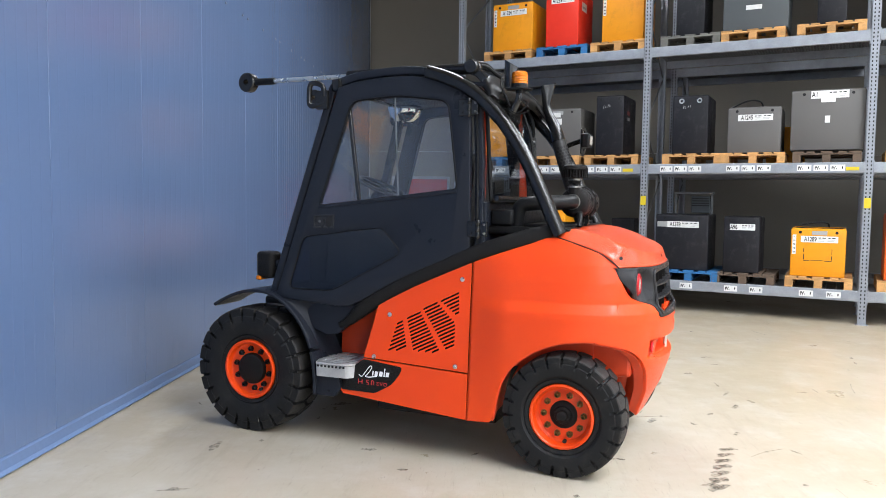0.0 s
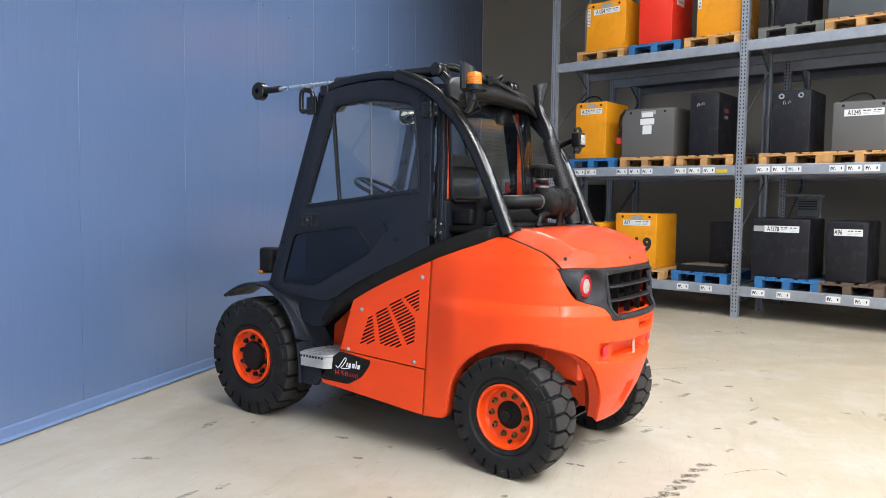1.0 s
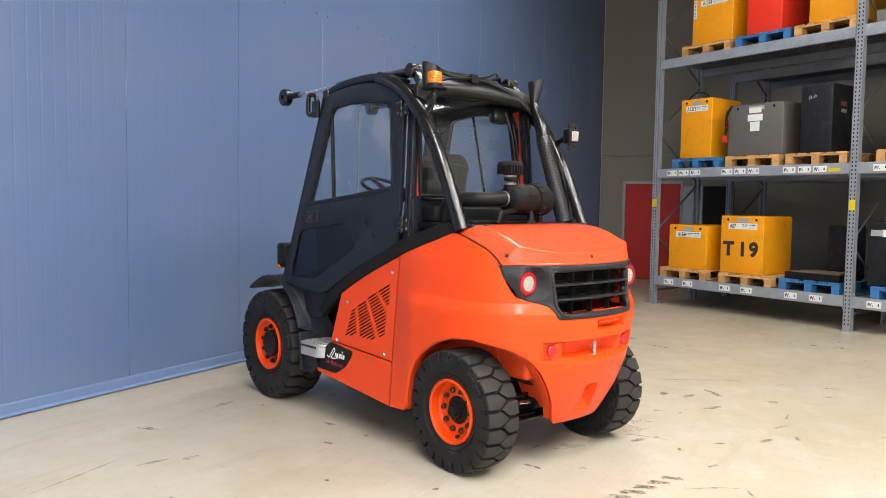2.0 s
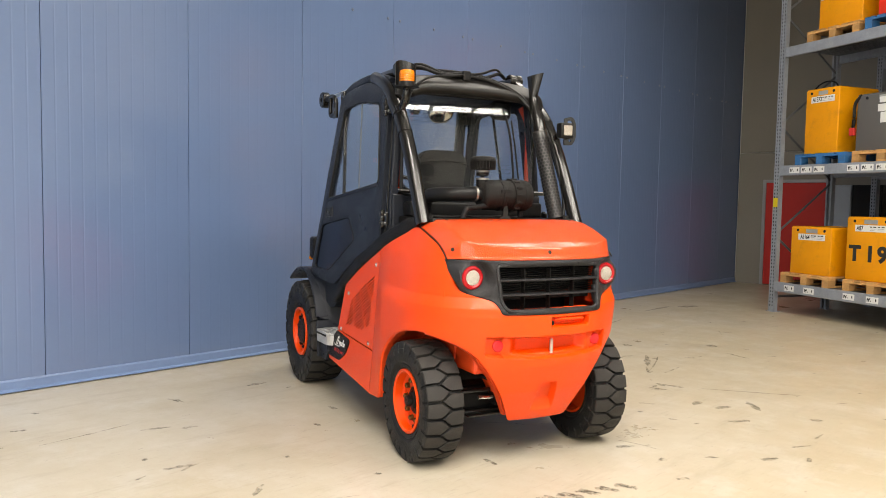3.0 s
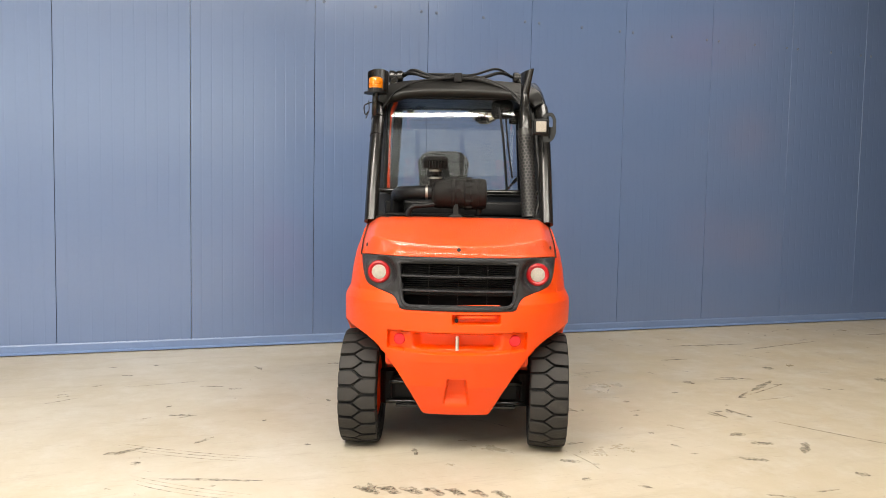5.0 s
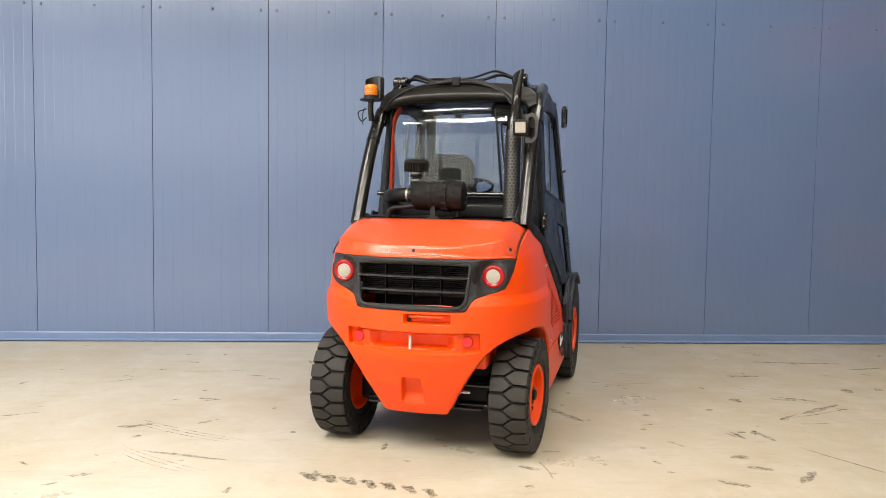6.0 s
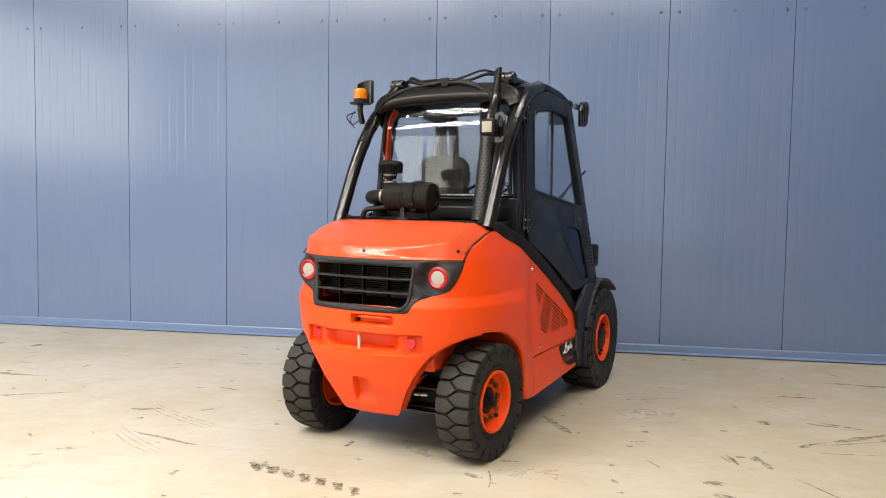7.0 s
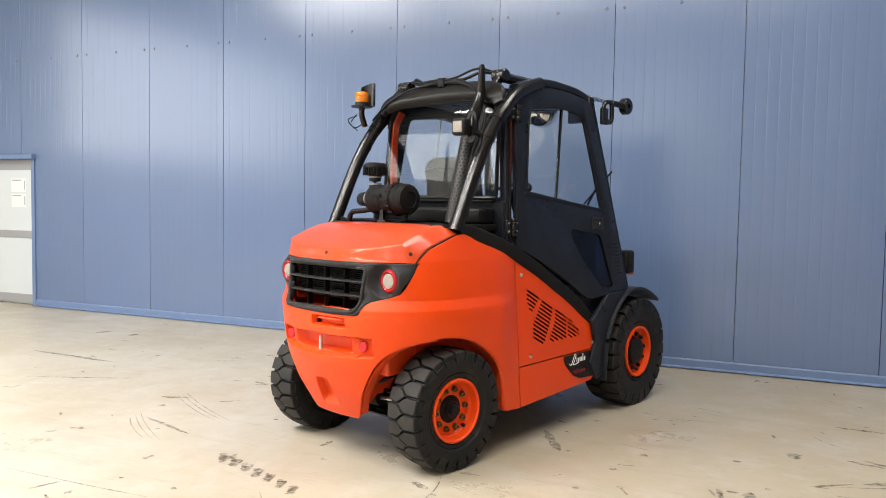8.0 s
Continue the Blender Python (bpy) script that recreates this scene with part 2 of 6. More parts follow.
def floor_mat():
    m = bpy.data.materials.new("worn_sealed_concrete")
    m.use_nodes = True
    nt = m.node_tree
    n, l = nt.nodes, nt.links
    bs = n["Principled BSDF"]
    tc = n.new("ShaderNodeTexCoord")

    def tex(s, detail, rough, stretch=(1, 1, 1), warp=0.0):
        mp = n.new("ShaderNodeMapping")
        mp.inputs["Scale"].default_value = stretch
        mp.inputs["Rotation"].default_value = (0, 0, warp)
        l.new(tc.outputs["Object"], mp.inputs[0])
        t = n.new("ShaderNodeTexNoise")
        t.inputs["Scale"].default_value, t.inputs["Detail"].default_value, t.inputs["Roughness"].default_value = s, detail, rough
        l.new(mp.outputs[0], t.inputs["Vector"])
        return t.outputs[0]

    def rng(src, a, b, c, d):
        r = n.new("ShaderNodeMapRange")
        for i, v in enumerate((a, b, c, d)):
            r.inputs[i + 1].default_value = v
        l.new(src, r.inputs[0])
        return r.outputs[0]

    def blend(fac, a, colour):
        x = n.new("ShaderNodeMix")
        x.data_type = "RGBA"
        l.new(fac, x.inputs[0])
        if isinstance(a, tuple):
            x.inputs[6].default_value = (*a, 1)
        else:
            l.new(a, x.inputs[6])
        x.inputs[7].default_value = (*colour, 1)
        return x.outputs[2]

    c = blend(rng(tex(0.55, 8, 0.65), 0.38, 0.62, 0, 1), (0.455, 0.417, 0.342), (0.390, 0.336, 0.242))
    # browner concrete towards the far end of the hall
    sep, mul = n.new("ShaderNodeSeparateXYZ"), n.new("ShaderNodeMath")
    l.new(tc.outputs["Object"], sep.inputs[0])
    mul.operation = "MULTIPLY"
    l.new(rng(sep.outputs[1], 3.5, 7.5, 0, 0.75), mul.inputs[0])
    l.new(rng(tex(0.8, 8, 0.7), 0.3, 0.6, 0.5, 1), mul.inputs[1])
    c = blend(mul.outputs[0], c, (0.385, 0.316, 0.208))
    c = blend(rng(tex(2.6, 9, 0.7), 0.5, 0.75, 0, 0.7), c, (0.495, 0.470, 0.420))
    c = blend(rng(tex(1.1, 10, 0.74, (6, 1, 1), 0.08), 0.53, 0.70, 0, 0.60), c, (0.330, 0.280, 0.205))
    c = blend(rng(tex(1.3, 10, 0.76, (1.6, 1, 1), -0.5), 0.56, 0.70, 0, 0.50), c, (0.345, 0.295, 0.215))
    c = blend(rng(tex(3.5, 6, 0.7, (14, 1, 1), 0.25), 0.64, 0.72, 0, 0.55), c, (0.24, 0.20, 0.15))
    c = blend(rng(tex(3.0, 6, 0.7, (14, 1, 1), -0.9), 0.665, 0.73, 0, 0.6), c, (0.20, 0.17, 0.13))
    c = blend(rng(tex(6, 6, 0.78, (2.2, 1, 1), 0.3), 0.655, 0.70, 0, 0.85), c, (0.15, 0.125, 0.10))
    c = blend(rng(tex(60, 4, 0.6), 0.6, 0.8, 0, 0.25), c, (0.30, 0.27, 0.22))
    c = blend(rng(tex(5.0, 8, 0.72, (9, 1, 1), -0.06), 0.58, 0.70, 0, 0.55), c, (0.27, 0.225, 0.165))
    c = blend(rng(tex(14, 7, 0.7), 0.60, 0.72, 0, 0.35), c, (0.36, 0.31, 0.235))
    c = blend(rng(tex(170, 3, 0.6), 0.62, 0.75, 0, 0.35), c, (0.25, 0.22, 0.17))
    l.new(c, bs.inputs["Base Color"])
    l.new(rng(tex(1.4, 8, 0.7), 0.3, 0.7, 0.24, 0.5), bs.inputs["Roughness"])
    bs.inputs["Specular IOR Level"].default_value = 0.45
    bp = n.new("ShaderNodeBump")
    bp.inputs["Strength"].default_value, bp.inputs["Distance"].default_value = 0.6, 0.0012
    l.new(tex(7, 8, 0.7), bp.inputs["Height"])
    l.new(bp.outputs[0], bs.inputs["Normal"])
    return m


def scuff_mat():
    """Rubber smear: streaky, broken up, see-through where the rubber is thin."""
    m = bpy.data.materials.new("tyre_rubber_smear")
    m.use_nodes = True
    nt = m.node_tree
    n, l = nt.nodes, nt.links
    bs = n["Principled BSDF"]
    bs.inputs["Base Color"].default_value = (0.105, 0.085, 0.062, 1)
    bs.inputs["Roughness"].default_value = 0.6
    tc, t, r = n.new("ShaderNodeTexCoord"), n.new("ShaderNodeTexNoise"), n.new("ShaderNodeMapRange")
    t.inputs["Scale"].default_value, t.inputs["Detail"].default_value, t.inputs["Roughness"].default_value = 22, 8, 0.75
    l.new(tc.outputs["Object"], t.inputs["Vector"])
    r.inputs[1].default_value, r.inputs[2].default_value, r.inputs[3].default_value, r.inputs[4].default_value = 0.40, 0.62, 0.0, 0.66
    l.new(t.outputs[0], r.inputs[0])
    l.new(r.outputs[0], bs.inputs["Alpha"])
    return m


M["floor"] = floor_mat()
M["scuff"] = scuff_mat()


# ---- mesh helpers ----
def put(name, bm, material, parent=None, label="", smooth=0.0):
    me = bpy.data.meshes.new(name)
    bmesh.ops.recalc_face_normals(bm, faces=bm.faces)
    if smooth:
        for f in bm.faces:
            f.smooth = True
        for e in bm.edges:
            if len(e.link_faces) == 2 and e.calc_face_angle(0) > radians(smooth):
                e.smooth = False
    bm.to_mesh(me)
    bm.free()
    me.materials.append(material)
    ob = new(name, me)
    if parent is not None:
        ob.parent = parent
    if label:
        tagged(ob, label)
    return ob


def part(name, bm, material, parent, label="", smooth=0.0):
    return put(name, bm, material, parent, label, smooth)


def share(name, mesh, parent, m):
    ob = new(name, mesh)
    ob.parent = parent
    ob.matrix_basis = m
    return ob


def thing(name, m, label, category, group="", kind=""):
    ob = new(name)
    ob.empty_display_size = 0.1
    ob.matrix_basis = m
    return tagged(ob, label, category, group, kind)


def box(x0, x1, y0, y1, z0, z1, bevel=0.0, seg=2, bm=None):
    b = bmesh.new()
    bmesh.ops.create_cube(b, size=1)
    for v in b.verts:
        v.co = Vector(((x0 + x1) / 2 + v.co.x * (x1 - x0), (y0 + y1) / 2 + v.co.y * (y1 - y0), (z0 + z1) / 2 + v.co.z * (z1 - z0)))
    if bevel:
        bmesh.ops.bevel(b, geom=list(b.edges), offset=bevel, segments=seg, profile=0.5, affect="EDGES")
    return b if bm is None else merge(bm, b)


def merge(bm, b, m=None):
    me = bpy.data.meshes.new("tmp")
    if m is not None:
        b.transform(m)
    b.to_mesh(me)
    b.free()
    bm.from_mesh(me)
    bpy.data.meshes.remove(me)
    return bm


def rounded(pts, r, n=5):
    """The polygon with its corners rounded; r: one radius, or one for each corner."""
    out = []
    k = len(pts)
    for i in range(k):
        p, a, b = Vector(pts[i]), Vector(pts[i - 1]), Vector(pts[(i + 1) % k])
        ri = r[i] if isinstance(r, (list, tuple)) else r
        d = min(ri, (a - p).length * 0.45, (b - p).length * 0.45)
        if d < 1e-5:
            out.append(tuple(p))
            continue
        s, e = p + (a - p).normalized() * d, p + (b - p).normalized() * d
        for j in range(n + 1):
            t = j / n
            out.append(tuple((1 - t) ** 2 * s + 2 * t * (1 - t) * p + t * t * e))
    return out


def plate(outer, holes, to3d, thick, bevel=0.0):
    """A flat sheet from a polygon with holes: to3d(u, v, w) places it, w runs through the thickness."""
    b = bmesh.new()
    edges = []
    for loop in [outer] + list(holes):
        vs = [b.verts.new((u, v, 0)) for u, v in loop]
        edges += [b.edges.new((vs[i], vs[(i + 1) % len(vs)])) for i in range(len(vs))]
    bmesh.ops.triangle_fill(b, use_beauty=True, use_dissolve=True, edges=edges, normal=(0, 0, 1))
    res = bmesh.ops.extrude_face_region(b, geom=list(b.faces))
    for v in [g for g in res["geom"] if isinstance(g, bmesh.types.BMVert)]:
        v.co.z = 1
    if bevel:
        top = [e for e in b.edges if all(v.co.z > 0.5 for v in e.verts) and len(e.link_faces) == 2 and e.calc_face_angle(0) > 0.5]
        for v in b.verts:
            v.co.z *= thick
        bmesh.ops.bevel(b, geom=top, offset=bevel, segments=2, profile=0.5, affect="EDGES")
        for v in b.verts:
            v.co = Vector(to3d(v.co.x, v.co.y, v.co.z))
        return b
    for v in b.verts:
        v.co = Vector(to3d(v.co.x, v.co.y, v.co.z * thick))
    return b


def spline(pts, n=8):
    """A smooth line through the points (Catmull-Rom)."""
    p = [Vector(q) for q in pts]
    p = [p[0] * 2 - p[1]] + p + [p[-1] * 2 - p[-2]]
    out = []
    for i in range(1, len(p) - 2):
        for j in range(n):
            t = j / n
            out.append(0.5 * ((2 * p[i]) + (-p[i - 1] + p[i + 1]) * t + (2 * p[i - 1] - 5 * p[i] + 4 * p[i + 1] - p[i + 2]) * t * t
                              + (-p[i - 1] + 3 * p[i] - 3 * p[i + 1] + p[i + 2]) * t ** 3))
    out.append(p[-2])
    return out


def sweep(path, section, up=(0, 0, 1), caps=True, scale=None):
    """A section (list of (side, up)) carried along a path."""
    b = bmesh.new()
    rings = []
    path = [Vector(p) for p in path]
    upv = Vector(up)
    for i, p in enumerate(path):
        d = (path[min(i + 1, len(path) - 1)] - path[max(i - 1, 0)]).normalized()
        side = d.cross(upv)
        side = side.normalized() if side.length > 1e-4 else Vector((0, 1, 0))
        u = side.cross(d).normalized()
        k = scale(i / (len(path) - 1)) if scale else 1
        rings.append([b.verts.new(p + side * a * k + u * c * k) for a, c in section])
    m = len(section)
    for r0, r1 in zip(rings, rings[1:]):
        for j in range(m):
            b.faces.new((r0[j], r0[(j + 1) % m], r1[(j + 1) % m], r1[j]))
    if caps:
        b.faces.new(rings[0][::-1])
        b.faces.new(rings[-1])
    return b


def ring(r, n=12, rz=None):
    rz = r if rz is None else rz
    return [(r * math.cos(2 * math.pi * i / n), rz * math.sin(2 * math.pi * i / n)) for i in range(n)]


def slab(w, h, r=0.01, n=3):
    return rounded([(-w / 2, -h / 2), (w / 2, -h / 2), (w / 2, h / 2), (-w / 2, h / 2)], r, n)


def ring_hole(u, v, r, n=10):
    return [(u + a, v + c) for a, c in ring(r, n)]


def pipe(pts, r, n=12, smooth_steps=6, up=(0, 0, 1), scale=None):
    return sweep(spline(pts, smooth_steps) if len(pts) > 2 else pts, ring(r, n), up, True, scale)


def lathe(profile, n=32, axis="y", centre=(0, 0, 0), closed=False):
    """Revolves (radius, along) pairs round an axis."""
    b = bmesh.new()
    rows = []
    for i in range(n):
        a = 2 * math.pi * i / n
        row = []
        for r, h in profile:
            c, s = r * math.cos(a), r * math.sin(a)
            co = {"y": (c, h, s), "x": (h, c, s), "z": (c, s, h)}[axis]
            row.append(b.verts.new(Vector(co) + Vector(centre)))
        rows.append(row)
    m = len(profile)
    for i in range(n):
        r0, r1 = rows[i], rows[(i + 1) % n]
        for j in range(m if closed else m - 1):
            b.faces.new((r0[j], r0[(j + 1) % m], r1[(j + 1) % m], r1[j]))
    bmesh.ops.remove_doubles(b, verts=list(b.verts), dist=1e-5)
    return b


def surface(fn, us, vs, thick=0.0):
    """A sheet fn(u, v), thickened inwards along its normals."""
    b = bmesh.new()
    g = [[b.verts.new(fn(u, v)) for v in vs] for u in us]
    for i in range(len(us) - 1):
        for j in range(len(vs) - 1):
            b.faces.new((g[i][j], g[i + 1][j], g[i + 1][j + 1], g[i][j + 1]))
    bmesh.ops.remove_doubles(b, verts=list(b.verts), dist=1e-6)
    if thick:
        bmesh.ops.recalc_face_normals(b, faces=b.faces)
        bmesh.ops.solidify(b, geom=list(b.faces), thickness=thick)
    return b


def table(x, rows):
    """Linear look-up in rows of (x, value), in rising or falling order."""
    rows = sorted(rows)
    if x <= rows[0][0]:
        return rows[0][1]
    for (a, va), (c, vc) in zip(rows, rows[1:]):
        if x <= c:
            return va + (vc - va) * (x - a) / (c - a)
    return rows[-1][1]


def lin(a, b, n):
    return [a + (b - a) * i / (n - 1) for i in range(n)]


def text_mesh(txt, size, depth=0.0008, weight=0.0):
    cu = bpy.data.curves.new("lettering", "FONT")
    cu.body, cu.size, cu.extrude, cu.align_x, cu.align_y = txt, size, depth, "CENTER", "CENTER"
    cu.offset = size * weight
    ob = new("lettering", cu)
    bpy.context.view_layer.update()
    me = bpy.data.meshes.new_from_object(ob.evaluated_get(bpy.context.evaluated_depsgraph_get()))
    bpy.data.objects.remove(ob)
    bpy.data.curves.remove(cu)
    return me


# ---- the hall ----
def setting(name, bm, material, label, smooth=0.0):
    return tagged(put(name, bm, material, None, "", smooth), label, name.rsplit("_", 1)[0].replace("_", " "), "", "structure")


setting("floor", box(WALL_X - 0.3, EAST_X + 0.3, FRONT_Y - 12, BACK_Y + 0.3, -0.2, 0.0), M["floor"], "pale worn sealed concrete floor with dark tyre marks")
setting("ceiling", box(WALL_X - 0.3, EAST_X + 0.3, FRONT_Y - 0.3, BACK_Y + 0.3, ROOF_Z + 0.12, ROOF_Z + 0.3), M["ceiling"], "pale hall roof")

# blue panel wall: a backing, ribbed panels and a skirting
PITCH, SEAM0 = 1.187, 0.535
DOOR = (-4.7, -2.79, 2.10)
wall_west = setting("wall_west", box(WALL_X - 0.3, WALL_X - 0.062, FRONT_Y, DOOR[0], 0, ROOF_Z), M["side_wall"], "blue coated steel sandwich panel wall with vertical joints")
bmw = bmesh.new()
box(WALL_X - 0.3, WALL_X - 0.062, DOOR[1], BACK_Y, 0, ROOF_Z, bm=bmw)
box(WALL_X - 0.3, WALL_X - 0.062, DOOR[0], DOOR[1], DOOR[2], ROOF_Z, bm=bmw)
part("backing", bmw, M["side_wall"], wall_west)


def panel_mesh(width, z0, z1):
    """A sheet panel with fine pressed ribs and folded edges, its face at x = 0."""
    prof = [(0.0, -0.05), (0.0004, -0.002), (0.002, 0.0)]
    k = max(1, round(width / 0.099))
    for i in range(1, k):
        c = width * i / k
        prof += [(c - 0.009, 0.0), (c - 0.003, -0.0006), (c + 0.003, -0.0006), (c + 0.009, 0.0)]
    prof += [(width - 0.0055, 0.0), (width - 0.0042, -0.002), (width - 0.0036, -0.05)]
    b = bmesh.new()
    lo = [b.verts.new((x, y, z0)) for y, x in prof]
    hi = [b.verts.new((x, y, z1)) for y, x in prof]
    for i in range(len(prof) - 1):
        b.faces.new((lo[i], lo[i + 1], hi[i + 1], hi[i]))
    b.faces.new((lo[-1], lo[0], hi[0], hi[-1]))
    b.faces.new(lo)
    b.faces.new(hi[::-1])
    return b


full = None
for k in range(-8, 14):
    y0 = SEAM0 + k * PITCH
    y1 = y0 + PITCH
    if y1 < FRONT_Y or y0 > BACK_Y:
        continue
    m4 = Matrix.Translation((WALL_X, y0, 0))
    if y0 >= DOOR[1] or y1 <= DOOR[0]:
        w = min(PITCH, BACK_Y - y0)
        if w < PITCH - 0.01:
            part("panel", panel_mesh(w, 0.09, ROOF_Z), M["wall"], wall_west).matrix_basis = m4
        elif full is None:
            ob = part("panel", panel_mesh(PITCH, 0.09, ROOF_Z), M["wall"], wall_west)
            ob.matrix_basis = m4
            full = ob.data
        else:
            share("panel", full, wall_west, m4)
    else:
        part("panel", panel_mesh(PITCH, DOOR[2] + 0.03, ROOF_Z), M["wall"], wall_west).matrix_basis = m4
        if y1 > DOOR[1]:
            part("panel", panel_mesh(y1 - DOOR[1], 0.09, DOOR[2] + 0.03), M["wall"], wall_west).matrix_basis = Matrix.Translation((WALL_X, DOOR[1], 0))
        if y0 < DOOR[0]:
            part("panel", panel_mesh(DOOR[0] - y0, 0.09, DOOR[2] + 0.03), M["wall"], wall_west).matrix_basis = m4
bms = bmesh.new()
bmesh.ops.create_uvsphere(bms, u_segments=8, v_segments=5, radius=0.016)
bms.transform(Matrix.Scale(0.55, 4, (1, 0, 0)))
screw = None
for k in range(-4, 13):
    for off in (-0.085, 0.085, PITCH / 2 + 0.02):
        p = Matrix.Translation((WALL_X + 0.004, SEAM0 + k * PITCH + off, 3.465))
        if screw is None:
            so = part("screw", bms, M["screw"], wall_west)
            so.matrix_basis = p
            screw = so.data
        else:
            share("screw", screw, wall_west, p)
for a, c in ((DOOR[1], BACK_Y), (FRONT_Y, DOOR[0])):
    sk = plate([(0.0, 0.009), (0.032, 0.009), (0.032, 0.016), (0.012, 0.03), (0.012, 0.088), (0.006, 0.1), (-0.06, 0.1), (-0.06, 0.0), (-0.02, 0.0), (-0.02, 0.009)], [], lambda u, v, w, a=a: (WALL_X + u, a + w, v), c - a)
    setting("baseboard", sk, M["wall_trim"], "blue folded steel skirting at the wall's foot")

# white double door in the blue wall
door = thing("door_1", pose(WALL_X, 0, 0), "closed off-white double door with grey rails and notices", "door", "", "structure")
part("door_frame", box(-0.2, 0.02, DOOR[0] - 0.03, DOOR[0] + 0.035, 0, DOOR[2], 0.004), M["wall_trim"], door)
part("door_frame", box(-0.2, 0.02, DOOR[1] - 0.035, DOOR[1] + 0.03, 0, DOOR[2], 0.004), M["wall_trim"], door)
part("lintel", box(-0.2, 0.075, DOOR[0] - 0.05, DOOR[1] + 0.05, DOOR[2] - 0.02, DOOR[2] + 0.045, 0.008), M["wall_trim"], door, "blue steel lintel cover")
mid = (DOOR[0] + DOOR[1]) / 2
for a, c in ((DOOR[0] + 0.037, mid - 0.003), (mid + 0.003, DOOR[1] - 0.037)):
    leaf = part("leaf", box(-0.14, -0.06, a, c, 0.012, DOOR[2] - 0.015, 0.004), M["door_white"], door, "off-white door leaf")
    for z0, z1 in ((0.02, 0.15), (0.955, 1.065), (1.93, DOOR[2] - 0.02)):
        part("rail", box(-0.062, -0.052, a + 0.002, c - 0.002, z0, z1, 0.003), M["door_grey"], leaf, "grey aluminium rail")
    if c > mid + 0.1:
        for z0, z1, y0 in ((1.62, 1.81, c - 0.5), (1.40, 1.59, c - 0.5)):
            part("notice", box(-0.06, -0.057, y0, y0 + 0.3, z0, z1), M["card"], leaf, "white paper notice with grey bars")
            part("notice_bar", box(-0.0568, -0.0555, y0 + 0.02, y0 + 0.2, z1 - 0.035, z1 - 0.015), M["door_grey"], leaf)
            part("notice_bar", box(-0.0568, -0.0555, y0 + 0.265, y0 + 0.285, z0 + 0.03, z1 - 0.03), M["door_grey"], leaf)

# grey wall behind the racks, with one horizontal joint
wn = setting("wall_north", box(WALL_X - 0.06, EAST_X + 0.3, BACK_Y + 0.03, BACK_Y + 0.3, 0, ROOF_Z), M["side_wall"], "grey panel wall with one horizontal joint")
part("panel", box(WALL_X + 0.012, EAST_X, BACK_Y, BACK_Y + 0.03, 2.55, ROOF_Z, 0.006), M["grey_wall"], wn)
part("panel", box(WALL_X + 0.012, EAST_X, BACK_Y - 0.012, BACK_Y + 0.03, 0.0, 2.54, 0.006), M["grey_wall"], wn)
bme = bmesh.new()
box(EAST_X, EAST_X + 0.3, FRONT_Y, EAST_BAND[0], 0, ROOF_Z, bm=bme)
box(EAST_X, EAST_X + 0.3, EAST_BAND[1], BACK_Y, 0, ROOF_Z, bm=bme)
box(EAST_X, EAST_X + 0.3, EAST_BAND[0], EAST_BAND[1], 0, EAST_BAND[2], bm=bme)
box(EAST_X, EAST_X + 0.3, EAST_BAND[0], EAST_BAND[1], EAST_BAND[3], ROOF_Z, bm=bme)
weast = setting("wall_east", bme, M["side_wall"], "grey unseen hall side wall with an added high window band")
for i in range(1, 10):
    y = EAST_BAND[0] + (EAST_BAND[1] - EAST_BAND[0]) * i / 10
    part("mullion", box(EAST_X - 0.02, EAST_X + 0.04, y - 0.04, y + 0.04, EAST_BAND[2], EAST_BAND[3], 0.006), M["door_grey"], weast)
bmg = bmesh.new()
box(WALL_X - 0.3, BAND[0], FRONT_Y - 0.3, FRONT_Y, 0, ROOF_Z, bm=bmg)
box(BAND[1], EAST_X + 0.3, FRONT_Y - 0.3, FRONT_Y, 0, ROOF_Z, bm=bmg)
box(BAND[0], BAND[1], FRONT_Y - 0.3, FRONT_Y, 0, BAND[2], bm=bmg)
box(BAND[0], BAND[1], FRONT_Y - 0.3, FRONT_Y, BAND[3], ROOF_Z, bm=bmg)
wsouth = setting("wall_south", bmg, M["side_wall"], "pale unseen hall wall with an added high window band")
for i in range(1, 8):
    x = BAND[0] + (BAND[1] - BAND[0]) * i / 8
    part("mullion", box(x - 0.04, x + 0.04, FRONT_Y - 0.04, FRONT_Y + 0.02, BAND[2], BAND[3], 0.006), M["door_grey"], wsouth)

# roof deck round the rooflights: beams and mullions
rim = [(WALL_X - 0.3, FRONT_Y - 0.3), (EAST_X + 0.3, FRONT_Y - 0.3), (EAST_X + 0.3, BACK_Y + 0.3), (WALL_X - 0.3, BACK_Y + 0.3)]
cuts = [[(sx - 0.7, sy - 2.2), (sx + 0.7, sy - 2.2), (sx + 0.7, sy + 2.2), (sx - 0.7, sy + 2.2)] for sx, sy, power in SKYLIGHTS]
bmr = plate(rim, cuts, lambda u, v, w: (u, v, ROOF_Z + w), 0.04)
setting("ceiling_deck", bmr, M["ceiling"], "pale roof deck with rooflight openings")
for sx, sy, power in SKYLIGHTS:
    for i in range(1, 6):
        yy = sy - 2.2 + 4.4 * i / 6
        setting("rooflight_bar", box(sx - 0.7, sx + 0.7, yy - 0.03, yy + 0.03, ROOF_Z - 0.03, ROOF_Z + 0.06, 0.005), M["door_grey"], "grey glazing bar across a rooflight")
for yy in (-4.5, 0.0, 4.5, 9.0, 13.0):
    setting("roof_beam", box(WALL_X, EAST_X, yy - 0.1, yy + 0.1, ROOF_Z - 0.45, ROOF_Z, 0.01), M["ceiling"], "pale steel roof beam")


